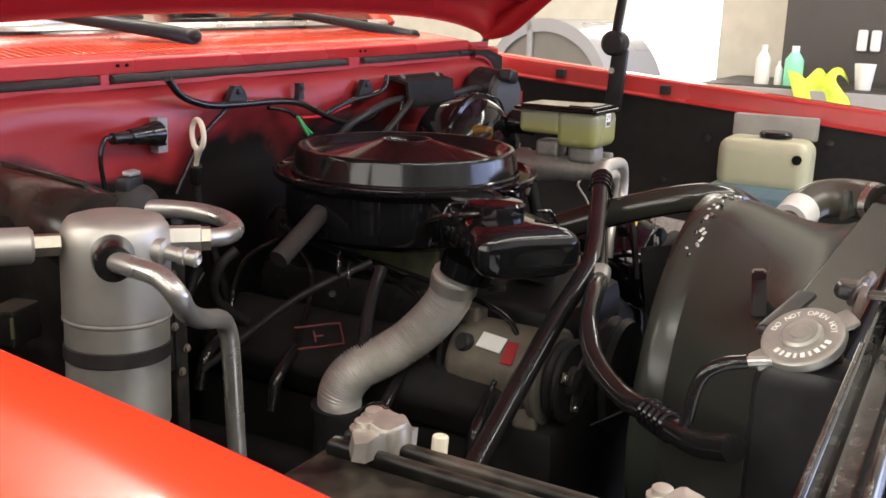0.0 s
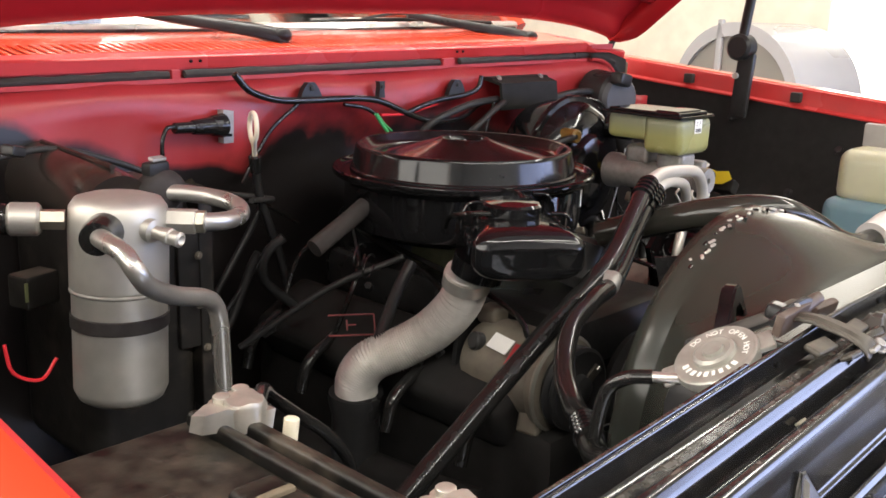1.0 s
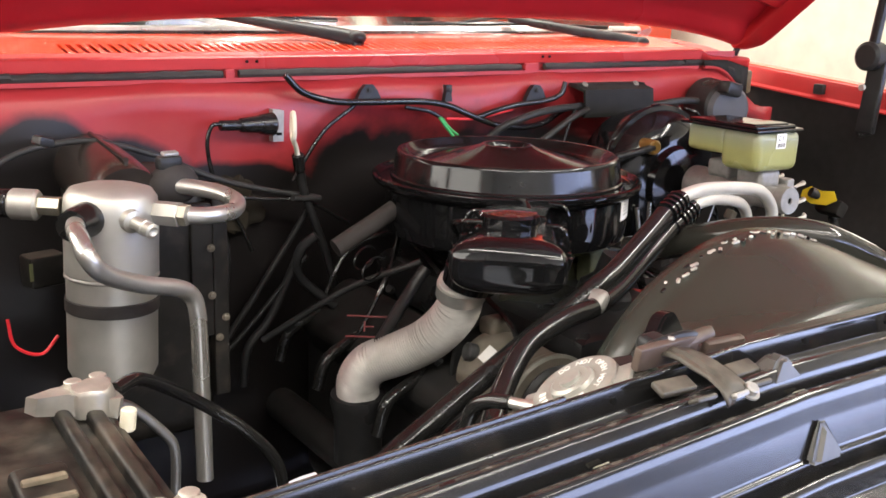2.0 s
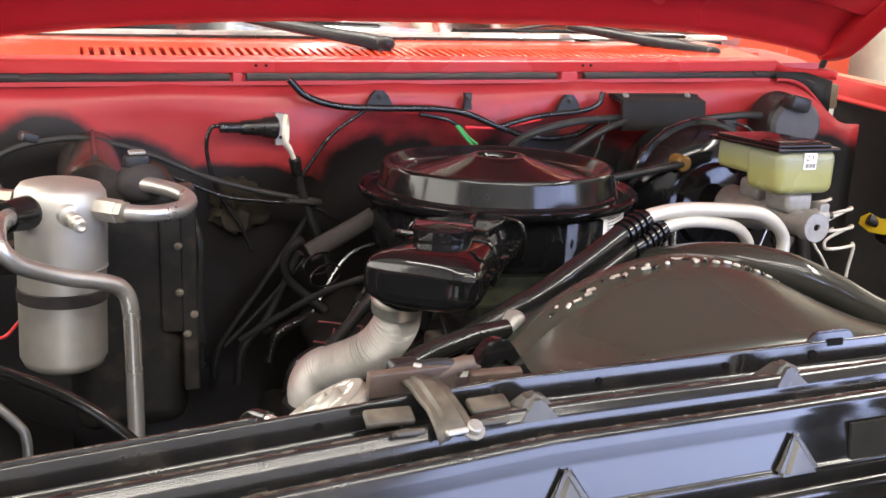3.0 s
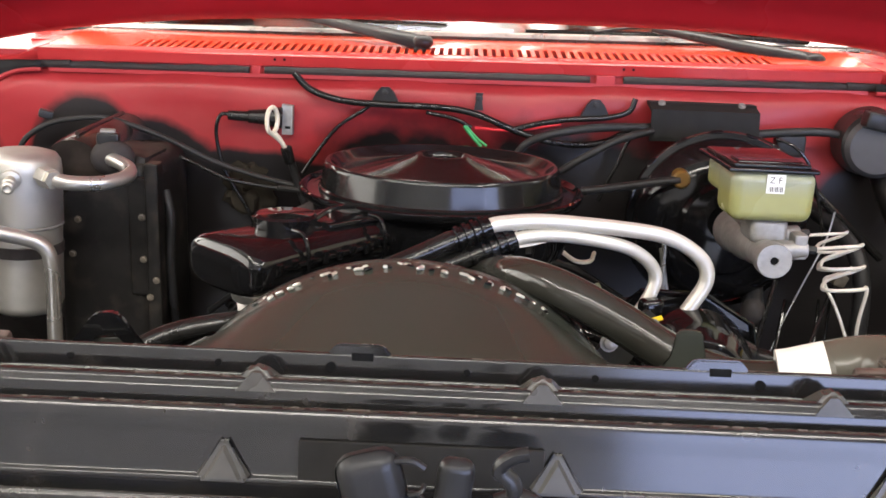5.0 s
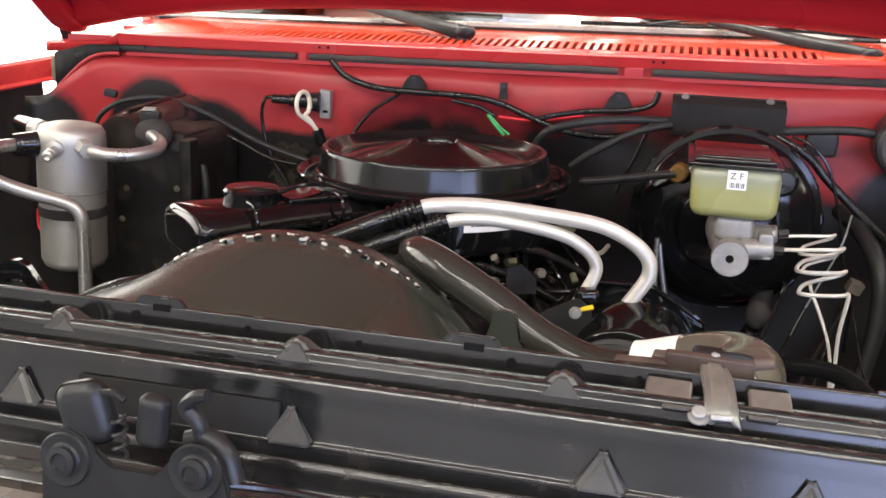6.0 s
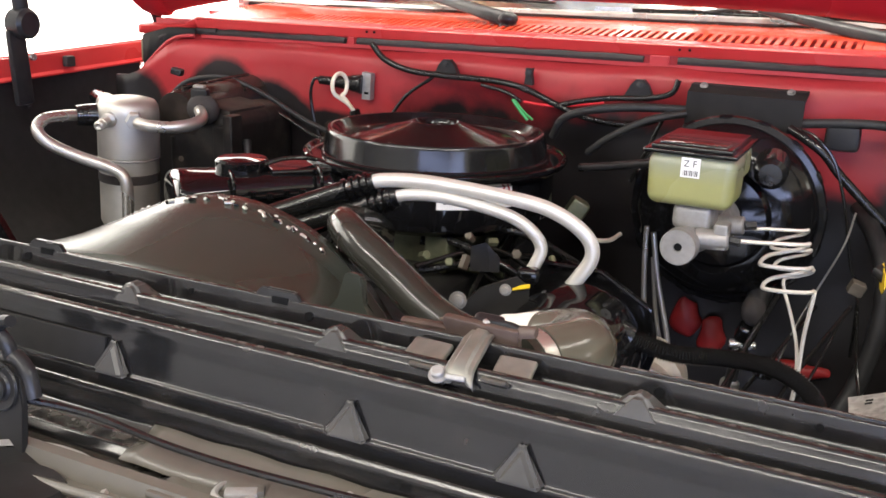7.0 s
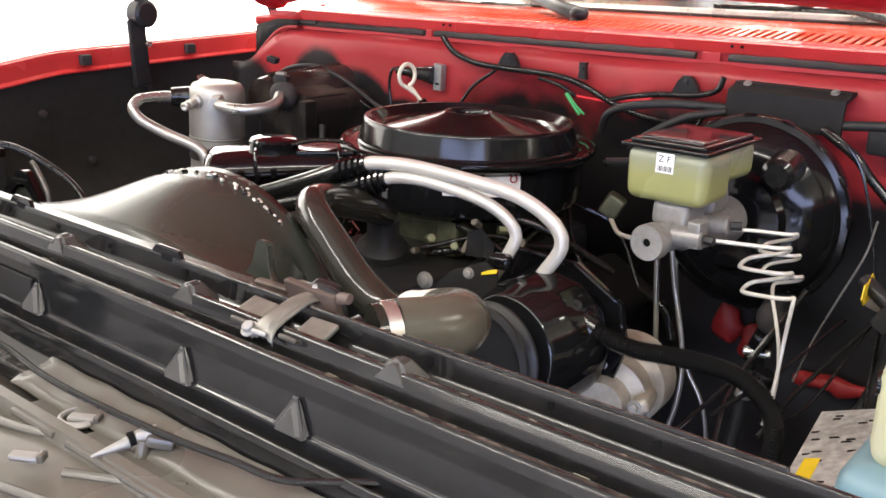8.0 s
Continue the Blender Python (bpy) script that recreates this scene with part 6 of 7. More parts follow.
for pts, r in (([(0.945, 0.918, 0.965), (0.924, 0.922, 0.928), (0.868, 0.925, 0.846), (0.81, 0.928, 0.762), (0.80, 0.93, 0.71)], 0.0048),
               ([(0.922, 0.895, 0.905), (0.9132, 0.90, 0.887), (0.8743, 0.90, 0.8094), (0.8384, 0.90, 0.7662), (0.83, 0.90, 0.71)], 0.0062),
               ([(0.930, 0.897, 0.895), (0.9046, 0.90, 0.8665), (0.86, 0.90, 0.818), (0.811, 0.90, 0.7699)], 0.0034)):
    single("heater_pipe", tube(B(), pts, r, 12), BLACK_SATIN, "straight dark pipe slanting down beside the firewall", "pipe", "slanting pipes")
bm = B()
for dx, dz, w, h in ((0, 0.014, 0.06, 0.002), (0, -0.014, 0.06, 0.002), (0.03, 0, 0.002, 0.028), (0.0, 0, 0.012, 0.002), (-0.006, 0, 0.002, 0.014)):
    box(bm, (dx, 0, dz), (w, 0.002, h))
bmesh.ops.transform(bm, matrix=pose(0.925, 0.70, 0.846, -38, 0, -35), verts=bm.verts)
single("decal", bm, DARK_RED_INK, "small red outlined decal on the engine", "decal")
ring = thing("spark_wire_loops", (0.884, 0.639, 0.93), "glossy black ignition wire loops", "wire")
for k in range(2):
    part("loop", tube(B(), [(0.884 + 0.022 * math.cos(a) + 0.006 * k, 0.64 + 0.014 * math.cos(a) - 0.01 * k, 0.958 + 0.013 * math.sin(a) - 0.012 * k) for a in [0.4 + 0.5 * j for j in range(12)]], 0.0014, 8, 3), BLACK_GLOSS, ring)

PUTTY = mat("dusty_sealant", (0.022, 0.0185, 0.0135), 0.9, 0, 0.6, 40, 0.5, spec=0.2)
bm = ball(B(), (0, 0, 0), 0.030, 32, (1.3, 0.4, 1.3))
for v in bm.verts:
    v.co += v.co.normalized() * 0.02 * noise.noise(v.co * 70)
bmesh.ops.transform(bm, matrix=Matrix.Translation((0.842, 0.948, 0.965)), verts=bm.verts)
single("sealant_lump", bm, PUTTY, "dusty brown sealant round the heater pipes", "sealant")
random.seed(12)
dress = thing("engine_dress", (1.28, 0.6, 0.85), "small hoses, lines and fittings beside the carburettor", "engine fittings")
for k in range(12):
    x, y, z = random.uniform(1.20, 1.36), random.uniform(0.46, 0.74), random.uniform(0.89, 0.955)
    d = Vector((random.uniform(-1, 1), random.uniform(-1, 1), random.uniform(-0.4, 0.9))).normalized()
    part("fitting", rod(B(), (x, y, z), Vector((x, y, z)) + d * random.uniform(0.012, 0.022), random.uniform(0.004, 0.007), segs=6, bevel=0.001), GRIMY_CAST if k % 2 else CARB, dress)
for k in range(7):
    a = Vector((random.uniform(1.16, 1.24), random.uniform(0.5, 0.66), random.uniform(0.88, 0.95)))
    b = Vector((random.uniform(1.30, 1.40), random.uniform(0.48, 0.8), random.uniform(0.85, 0.93)))
    c = a.lerp(b, 0.5) + Vector((0, random.uniform(-0.05, 0.02), random.uniform(-0.02, 0.04)))
    part("small_hose", tube(B(), [a, c, b], random.uniform(0.003, 0.006), 10), RUBBER, dress)
part("throttle_bracket", plate(B(), [(-0.03, -0.03), (0.03, -0.03), (0.03, 0.0), (0.0, 0.03), (-0.03, 0.02)], 0.003, pose(1.30, 0.55, 0.94, 80, 0, 20) @ Matrix.Scale(0.6, 4)), BLACK_SATIN, dress)
bm = box(B(), (1.316, 0.855, 0.938), (0.03, 0.03, 0.035), 0.006, (0, 30, 20))
part("sensor_plug", bm, CARB, dress)
part("sensor_wire", tube(B(), [(1.32, 0.845, 0.92), (1.345, 0.83, 0.905), (1.37, 0.85, 0.90), (1.38, 0.88, 0.905)], 0.0035, 8), WHITE_WIRE, dress)

# ---- firewall details ----
def fx(px, py, y=0.935):
    """Firewall plan: across and down in thousandths of the cable board, to metres."""
    return (1.052 + (px - 675) * 0.000857, y, 1.124 - (py - 172) * 0.0008)


def cable(points, r, material, label, y=0.935, dip=0.0):
    pts = [fx(a, b, y - dip * math.sin(math.pi * i / (len(points) - 1))) for i, (a, b) in enumerate(points)]
    return single("cable", tube(B(), pts, r, 10), material, label, "cable", "firewall cables")


cable([(515, 138), (545, 168), (600, 186), (670, 190), (780, 192), (840, 202), (900, 226), (960, 246), (1020, 252), (1070, 244), (1110, 222), (1150, 212)], 0.0052, RUBBER, "black wiring loom clipped across the firewall")
cable([(1118, 160), (1108, 185), (1070, 198), (1000, 205), (945, 216), (905, 228)], 0.0045, RUBBER, "black wiring loom entering the firewall")
cable([(1150, 210), (1050, 212), (975, 225), (930, 246), (905, 285)], 0.0062, TAPE, "thick taped wiring loom", 0.92, 0.03)
cable([(1145, 214), (1085, 230), (1020, 270), (980, 305)], 0.0055, TAPE, "thick taped wiring loom", 0.90, 0.02)
cable([(655, 188), (640, 202), (590, 240), (548, 300), (530, 330)], 0.003, RUBBER, "thin black wire hanging off the loom", 0.94)
cable([(750, 202), (800, 212), (832, 228)], 0.0032, RUBBER, "thin black wire hanging off the loom", 0.938)
cable([(838, 228), (905, 229), (990, 214)], 0.0024, RED_WIRE, "thin red wire on the firewall", 0.936)
cable([(818, 224), (834, 244), (850, 262)], 0.0026, GREEN_WIRE, "short green wires with bare ends", 0.93)
cable([(822, 224), (842, 246), (860, 260)], 0.002, GREEN_WIRE, "short green wires with bare ends", 0.93)
cable([(1112, 214), (1098, 250), (1090, 275), (1075, 310), (1060, 350)], 0.003, RUBBER, "thin black wire by the booster", 0.90)
cable([(1325, 214), (1390, 207), (1450, 205), (1510, 215)], 0.0065, TAPE, "taped loom running to the wiper motor", 0.91)
single("cable", tube(B(), [(0.49, 0.90, 0.99), (0.497, 0.905, 0.998), (0.509, 0.905, 1.034), (0.541, 0.905, 1.059), (0.586, 0.905, 1.072), (0.643, 0.905, 1.074), (0.720, 0.905, 1.051), (0.796, 0.905, 1.017), (0.870, 0.905, 0.995), (0.953, 0.905, 0.977), (0.90, 0.88, 0.985)], 0.0042, 10), TAPE, "taped loom over the heater box", "cable", "firewall cables")
cable([(402, 219), (384, 224), (377, 262), (392, 330), (430, 400), (450, 450)], 0.003, RUBBER, "thin black wire from the plug", 0.93)
cable([(290, 290), (340, 312), (400, 340), (470, 352), (540, 362), (620, 410)], 0.003, RUBBER, "thin black wire by the heater box", 0.91)
for px, py in ((676, 178), (843, 182), (1050, 186)):
    x, y, z = fx(px, py, 0.948)
    c = thing("cable_clip", (x, y, z), "black sheet metal cable clip on the firewall", "clip", "cable clips")
    wide = 0.045 if px != 843 else 0.014
    part("saddle", plate(B(), [(-wide / 2, -0.010), (wide / 2, -0.010), (wide * 0.3, 0.008), (0.006, 0.016), (-0.006, 0.016), (-wide * 0.3, 0.008)], 0.01, pose(x, y, z, 90, 0, 0)), BLACK_SATIN, c)
    bolt((x, y - 0.010, z + 0.008), (0, -1, 0), 0.004, 0.003, c, TAPE)

md = thing("module_cover", (1.53, 0.92, 1.08), "dark grey folded steel module cover on the firewall", "module cover")
part("cover", extrude_x(B(), [(0.95, 1.131), (0.928, 1.131), (0.925, 1.127), (0.905, 1.122), (0.90, 1.085), (0.905, 1.075), (0.91, 1.076), (0.906, 1.086), (0.91, 1.118), (0.95, 1.126)], 1.452, 1.612), BLACK_FLAT, md)
for x in (1.47, 1.59):
    bolt((x, 0.9275, 1.1295), (0, -0.6, 0.8), 0.004, 0.003, md, ALU_CAST)
bm = plate(B(), [(-0.006, -0.022), (0.010, -0.022), (0.011, 0.022), (-0.006, 0.024)], 0.014, pose(0.902, 0.95, 1.079, 90, 0, 0))
pl = thing("plug_bracket", (0.898, 0.95, 1.05), "zinc bracket with a black electrical plug", "electrical plug")
part("bracket", bm, ALU_CAST, pl)
bm = rod(B(), (0.897, 0.938, 1.082), (0.875, 0.935, 1.083), 0.017, 0.014, 20, 0.002)
rod(bm, (0.877, 0.935, 1.083), (0.845, 0.933, 1.083), 0.0125, 0.010, 18, 0.001)
rod(bm, (0.848, 0.933, 1.083), (0.815, 0.93, 1.084), 0.008, 0.0075, 14, 0.001)
part("plug", bm, RUBBER, pl)
part("slot", box(B(), (0.905, 0.9355, 1.068), (0.008, 0.001, 0.004), 0), INK, pl)
dp = thing("dipstick", (0.92, 0.89, 0.8), "transmission dipstick with a cream loop handle", "dipstick")
pts = []
for k in range(15):
    a = -math.pi / 2 + 0.35 + (2 * math.pi - 0.7) * k / 14
    q = 0.0155 * math.cos(a)
    pts.append((0.895 + 0.32 * q, 0.866 + 0.947 * q, 1.087 + 0.019 * math.sin(a)))
pts = [(0.911, 0.886, 1.043), (0.903, 0.876, 1.06)] + pts + [(0.905, 0.878, 1.055), (0.912, 0.888, 1.04)]
part("handle", tube(B(), pts, 0.0034, 10, 5), WHITE_WIRE, dp)
part("cap", rod(B(), (0.911, 0.886, 1.046), (0.917, 0.892, 1.02), 0.009, 0.008, 14, 0.002), RUBBER, dp)
part("tube", tube(B(), [(0.916, 0.892, 1.03), (0.93, 0.90, 0.98), (0.96, 0.90, 0.9), (0.99, 0.90, 0.8)], 0.006, 10), BLACK_SATIN, dp)

WMGREY = mat("grey_motor_paint", (0.055, 0.055, 0.06), 0.45, 0, 0.25, 30, 0.05)
wm = thing("wiper_motor", (1.782, 0.9, 1.03), "dark grey wiper motor with a round cover", "wiper motor")
part("body", rod(B(), (1.787, 0.945, 1.085), (1.777, 0.875, 1.085), 0.052, 0.048, 32, 0.008), BLACK_SATIN, wm)
part("cover", rod(B(), (1.778, 0.877, 1.083), (1.775, 0.865, 1.083), 0.045, 0.042, 32, 0.004), WMGREY, wm)
part("connector", box(B(), (1.768, 0.865, 1.122), (0.04, 0.03, 0.025), 0.006, (0, 12, 0)), BLACK_SATIN, wm)
part("stud", rod(B(), (1.836, 0.962, 1.118), (1.834, 0.94, 1.119), 0.009, segs=16, bevel=0.002), ALU_CAST, wm)
part("pipe", rod(B(), (1.80, 0.90, 1.045), (1.84, 0.89, 0.97), 0.02, 0.024, 20), HVAC, wm)
SPECKLE = mat("speckled_label", (0.34, 0.33, 0.31), 0.6, 0, 0.6, 120, 0.1, spots=0.7)
lb = thing("warning_label", (1.812, 0.475, 0.832), "speckled white warning label with a yellow stripe", "label")
m = pose(1.785, 0.47, 0.840, 6, -22, 4)
part("sheet", plate(B(), [(-0.05, -0.12), (0.05, -0.12), (0.05, 0.12), (-0.046, 0.125)], 0.002, m), SPECKLE, lb)
part("stripe", plate(B(), [(-0.040, -0.05), (-0.024, -0.052), (-0.022, 0.02), (-0.038, 0.022)], 0.0026, m), YELLOW, lb)
random.seed(3)
for k in range(26):
    x, y = random.uniform(-0.046, 0.03), random.uniform(-0.1, 0.11)
    part("print_bar", plate(B(), [(x, y), (x + random.uniform(0.004, 0.012), y), (x + 0.008, y + 0.003), (x, y + 0.003)], 0.0025, m), INK, lb)
single("fender_tray", box(B(), (1.835, 0.475, 0.745), (0.14, 0.26, 0.15), 0.01), BLACK_FLAT, "black steel tray against the inner fender", "tray")
single("fuse_lug", box(B(), (1.665, 0.92, 1.075), (0.045, 0.025, 0.035), 0.006), BLACK_SATIN, "small black relay on the firewall", "relay")
sc = thing("steering_shaft", (1.585, 0.78, 0.70), "greasy steel steering shaft with a universal joint below the booster", "steering shaft")
part("upper_shaft", rod(B(), (1.604, 0.84, 0.90), (1.5957, 0.78, 0.862), 0.017, 0.015, 18, 0.003), BLACK_SATIN, sc)
part("boot", ball(B(), (1.596, 0.78, 0.855), 0.017, 20, (1, 1, 1.3)), RUBBER_DULL, sc, "dusty rounded boot")
part("yoke", box(B(), (1.5893, 0.78, 0.8213), (0.026, 0.026, 0.026), 0.006, (15, 20, 10), 3), BLACK_GLOSS, sc)
part("cross", rod(B(), (1.570, 0.772, 0.806), (1.604, 0.780, 0.806), 0.006, segs=14, bevel=0.001), STEEL, sc)
part("yoke", box(B(), (1.5835, 0.78, 0.793), (0.022, 0.022, 0.022), 0.005, (-10, -25, 30), 3), BLACK_GLOSS, sc)
part("lower_shaft", rod(B(), (1.5815, 0.78, 0.786), (1.568, 0.77, 0.66), 0.0085, 0.0085, 16), BLACK_SATIN, sc)
part("clamp_ring", rod(B(), (1.5775, 0.778, 0.752), (1.576, 0.777, 0.738), 0.013, segs=18, bevel=0.003), STEEL, sc)
RED_DIRTY = mat("grimy_red_paint", (0.22, 0.012, 0.012), 0.5, 0, 0.6, 16, 0.1, spots=0.7)
for x, z, rx, rz in ((1.478, 0.770, 0.022, 0.034), (1.520, 0.748, 0.018, 0.034), (1.640, 0.718, 0.055, 0.014)):
    bm = ball(B(), (0, 0, 0), 1.0, 24, (rx, 0.012, rz))
    for v in bm.verts:
        v.co += Vector((0.010, 0.002, 0.010)) * noise.noise(v.co * 38 + Vector((x * 9, 0, 0)))
    bmesh.ops.transform(bm, matrix=Matrix.Translation((x, 0.946, z)), verts=bm.verts)
    single("frame_bracket", bm, RED_DIRTY, "grimy red painted steel body bracket", "bracket", "red brackets")

# ---- battery, washer bottle ----
GRIME = mat("dusty_battery_plastic", (0.006, 0.0056, 0.005), 0.45, 0, 0.7, 40, 0.4, spots=0.3, spec=0.3)
GRIT = mat("beige_dusty_plastic", (0.15, 0.125, 0.09), 0.7, 0, 0.6, 60, 0.3, spots=0.5, spec=0.2)
LEAD = mat("bright_lead_clamp", (0.48, 0.455, 0.405), 0.38, 0.65, 0.25, 70, 0.25, spots=0.15)
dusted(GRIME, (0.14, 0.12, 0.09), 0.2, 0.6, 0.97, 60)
bt = thing("battery", (0.485, 0.21, 0.8), "black side-by-side ribbed battery with silver terminal clamps", "battery")
part("case", box(B(), (0.418, 0.21, 0.865), (0.165, 0.28, 0.19), 0.008), BLACK_SATIN, bt)
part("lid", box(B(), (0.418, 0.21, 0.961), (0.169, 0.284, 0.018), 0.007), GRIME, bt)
part("top_rail", box(B(), (0.486, 0.21, 0.972), (0.012, 0.27, 0.012), 0.004, (0, 8, 0), 3), GRIME, bt)
part("top_rail", box(B(), (0.466, 0.21, 0.973), (0.011, 0.27, 0.012), 0.004, (0, 8, 0), 3), GRIME, bt)
for k in range(2):
    part("cap_strip", box(B(), (0.435 - 0.055 * k, 0.16 + 0.02 * k, 0.973), (0.034, 0.15, 0.012), 0.005, (0, 0, 0), 3), GRIME, bt)
    for j in range(5):
        part("rib", box(B(), (0.435 - 0.055 * k, 0.105 + 0.026 * j + 0.02 * k, 0.979), (0.026, 0.007, 0.006), 0.002), GRIT, bt, "dusty beige rib")
for y in (0.316, 0.12):
    tm = thing("battery_clamp", (0.487, y, 0.98), "silver battery terminal clamp with hex bolts", "battery clamp", "battery clamps")
    bm = plate(B(), [(-0.046, 0.004), (-0.020, 0.016), (0.004, 0.019), (0.024, 0.020), (0.030, 0.008), (0.029, -0.014), (0.020, -0.024), (0.006, -0.020), (-0.018, -0.006), (-0.040, -0.004)], 0.016, pose(0.480, y, 0.972, 4, 10, 14) @ Matrix.Scale(0.85, 4))
    lathe(bm, pose(0.488, y - 0.002, 0.972), [(0, 0), (0.016, 0), (0.0155, 0.014), (0.013, 0.019), (0, 0.019)], 24)
    bmesh.ops.bevel(bm, geom=[e for e in bm.edges if e.is_manifold and e.calc_face_angle(0) > 0.8], offset=0.0035, segments=3, affect="EDGES")
    for v in bm.verts:
        v.co += Vector((0.0015, 0.0015, 0.003)) * noise.noise(v.co * 110)
    part("clamp", bm, LEAD, tm)
    for dx, dy in ((0.018, 0.014), (0.000, 0.010)):
        bolt((0.478 + dx, y + dy, 0.985), (0, 0, 1), 0.0062, 0.006, tm, LEAD)
    part("post", rod(B(), (0.503, y - 0.032, 0.965), (0.505, y - 0.032, 0.981), 0.0055, segs=10, bevel=0.001), WHITE_WIRE, tm)
single("battery_cable", tube(B(), [(0.505, 0.322, 0.980), (0.530, 0.350, 0.974), (0.565, 0.385, 0.946), (0.604, 0.405, 0.914), (0.639, 0.405, 0.883), (0.67, 0.41, 0.84), (0.68, 0.42, 0.78)], 0.0056, 12), RUBBER, "thick black battery cable", "cable")
ZINCROD = mat("dull_dark_zinc", (0.16, 0.155, 0.145), 0.4, 0.6, 0.2, 60, 0.05)
single("ground_strap", tube(B(), [(0.522, 0.38, 0.945), (0.5344, 0.38, 0.9367), (0.558, 0.38, 0.910), (0.5655, 0.38, 0.892), (0.5645, 0.38, 0.8465), (0.563, 0.38, 0.74)], 0.0042, 10), ZINCROD, "short bent dull metal pipe behind the battery", "pipe")

GREYST = mat("grey_galvanised", (0.34, 0.33, 0.31), 0.5, 0.3, 0.2, 30, 0.05, spots=0.2)
wb = thing("washer_bottle", (1.90, 0.36, 0.8), "milky plastic washer bottle half full of blue fluid", "washer bottle")
part("tank", box(B(), (1.89, 0.372, 0.982), (0.10, 0.168, 0.098), 0.024, (0, 0, 0), 4), WASHER, wb)
FLUID = mat("blue_fluid_plastic", (0.17, 0.28, 0.33), 0.35, 0, 0.08, 25, 0.02, sub=0.3)
part("fluid_part", box(B(), (1.885, 0.37, 0.86), (0.118, 0.2, 0.17), 0.022, (0, 0, 0), 4), FLUID, wb)
part("cap", rod(B(), (1.895, 0.36, 1.028), (1.895, 0.36, 1.043), 0.030, segs=28, bevel=0.004), RUBBER, wb)
part("bracket", box(B(), (1.96, 0.375, 1.045), (0.02, 0.16, 0.045), 0.004), GREYST, wb, "grey steel bracket")
part("valve", rod(B(), (1.845, 0.31, 1.0), (1.838, 0.308, 1.0), 0.009, segs=14), RUBBER, wb)

# ---- workshop behind ----
wbch = thing("workbench", (4.5, 0.1, 0), "grey steel workbench with coloured stickers", "workbench")
part("top", box(B(), (4.55, 0.0, 0.95), (0.7, 2.3, 0.05), 0.008), HVAC, wbch)
GREY = mat("grey_bench_paint", (0.28, 0.275, 0.27), 0.5, 0, 0.1, 10, 0.02)
part("front", box(B(), (4.22, 0.0, 0.46), (0.02, 2.26, 0.92), 0.004), GREY, wbch)
part("apron", box(B(), (4.20, 0.0, 0.89), (0.03, 2.3, 0.16), 0.006), GREY, wbch)
ORANGE = mat("orange_sticker", (0.8, 0.14, 0.02), 0.5)
part("sticker", box(B(), (4.182, 0.796, 0.925), (0.004, 0.075, 0.04), 0.001), ORANGE, wbch)
part("sticker", box(B(), (4.182, 0.96, 0.925), (0.004, 0.05, 0.03), 0.001), YELLOW, wbch)
cbt = thing("tall_cabinet", (5.2, -0.3, 0), "tall dark brown steel cabinet with pale handles", "cabinet")
DARK = mat("dark_brown_enamel", (0.05, 0.042, 0.038), 0.4, 0, 0.15, 10, 0.02)
part("body", box(B(), (5.22, -0.32, 1.1), (0.3, 2.6, 2.2), 0.01), DARK, cbt)
for y in (0.615, 0.555):
    part("handle", box(B(), (5.05, y, 1.16), (0.03, 0.045, 0.10), 0.01), WHITE, cbt)


def bottle(x, y, r, h, material, label, cap_mat=None):
    b = thing("bottle", (x, y, 0.975), label, "bottle", "bottles on the bench")
    part("body", lathe(B(), pose(x, y, 0.975), [(0, 0), (r, 0), (r * 1.05, h * 0.1), (r, h * 0.65), (r * 0.5, h * 0.82), (r * 0.4, h * 0.85), (0, h * 0.85)], 20), material, b)
    part("cap", lathe(B(), pose(x, y, 0.975), [(0, h * 0.85), (r * 0.42, h * 0.85), (r * 0.42, h), (0, h)], 16), cap_mat or WHITE, b)


MINT = mat("mint_plastic", (0.25, 0.7, 0.45), 0.4)
bottle(4.35, 0.913, 0.030, 0.165, WHITE, "white plastic spray bottle on the bench")
bottle(4.35, 0.785, 0.038, 0.165, MINT, "mint green plastic bottle on the bench")
bottle(4.35, 0.845, 0.016, 0.10, WHITE, "small white bottle on the bench")
single("paper_cup", lathe(B(), pose(4.35, 0.505, 0.975), [(0, 0), (0.03, 0), (0.042, 0.105), (0.038, 0.105), (0.028, 0.004), (0, 0.004)], 24), WHITE, "white paper cup on the bench", "cup")
CLOTH = mat("lime_microfibre", (0.62, 0.75, 0.08), 0.9, 0, 0.15, 60, 0.4)
bm = B()
g = []
for i in range(17):
    row = []
    for k in range(13):
        u, v = i / 16, k / 12
        drop = max(0, v - 0.55)
        z = 0.982 + 0.05 * abs(math.sin(u * 7 + v * 3)) * (1 - v) + 0.02 * math.sin(v * 9 + u * 4) + 0.01 - drop * 0.30
        row.append(bm.verts.new((4.36 - 0.30 * min(v, 0.6) - 0.03 * math.sin(u * 8) * v, 0.56 + 0.19 * u + 0.04 * math.sin(v * 5), z)))
    g.append(row)
for i in range(16):
    for k in range(12):
        bm.faces.new((g[i][k], g[i + 1][k], g[i + 1][k + 1], g[i][k + 1]))
cl = single("microfibre_cloth", bm, CLOTH, "crumpled lime green microfibre cloth on the bench", "cloth")
cl.modifiers.new("thick", "SOLIDIFY").thickness = 0.004

# parked car in the background
car = thing("parked_car", (4.6, 2.5, 0), "silver coupe with a rounded roof parked behind", "car")
SILVER = mat("silver_car_paint", (0.4, 0.4, 0.42), 0.3, 0.3, 0.04, 10, coat=0.5)
PANE = mat("car_window_glass", (0.2, 0.19, 0.17), 0.08, 0, 0.1, 6)
part("body", box(B(), (4.82, 2.62, 0.62), (1.1, 2.6, 0.5), 0.16, (0, 0, -8), 5), SILVER, car)
bm = B()
prof = []
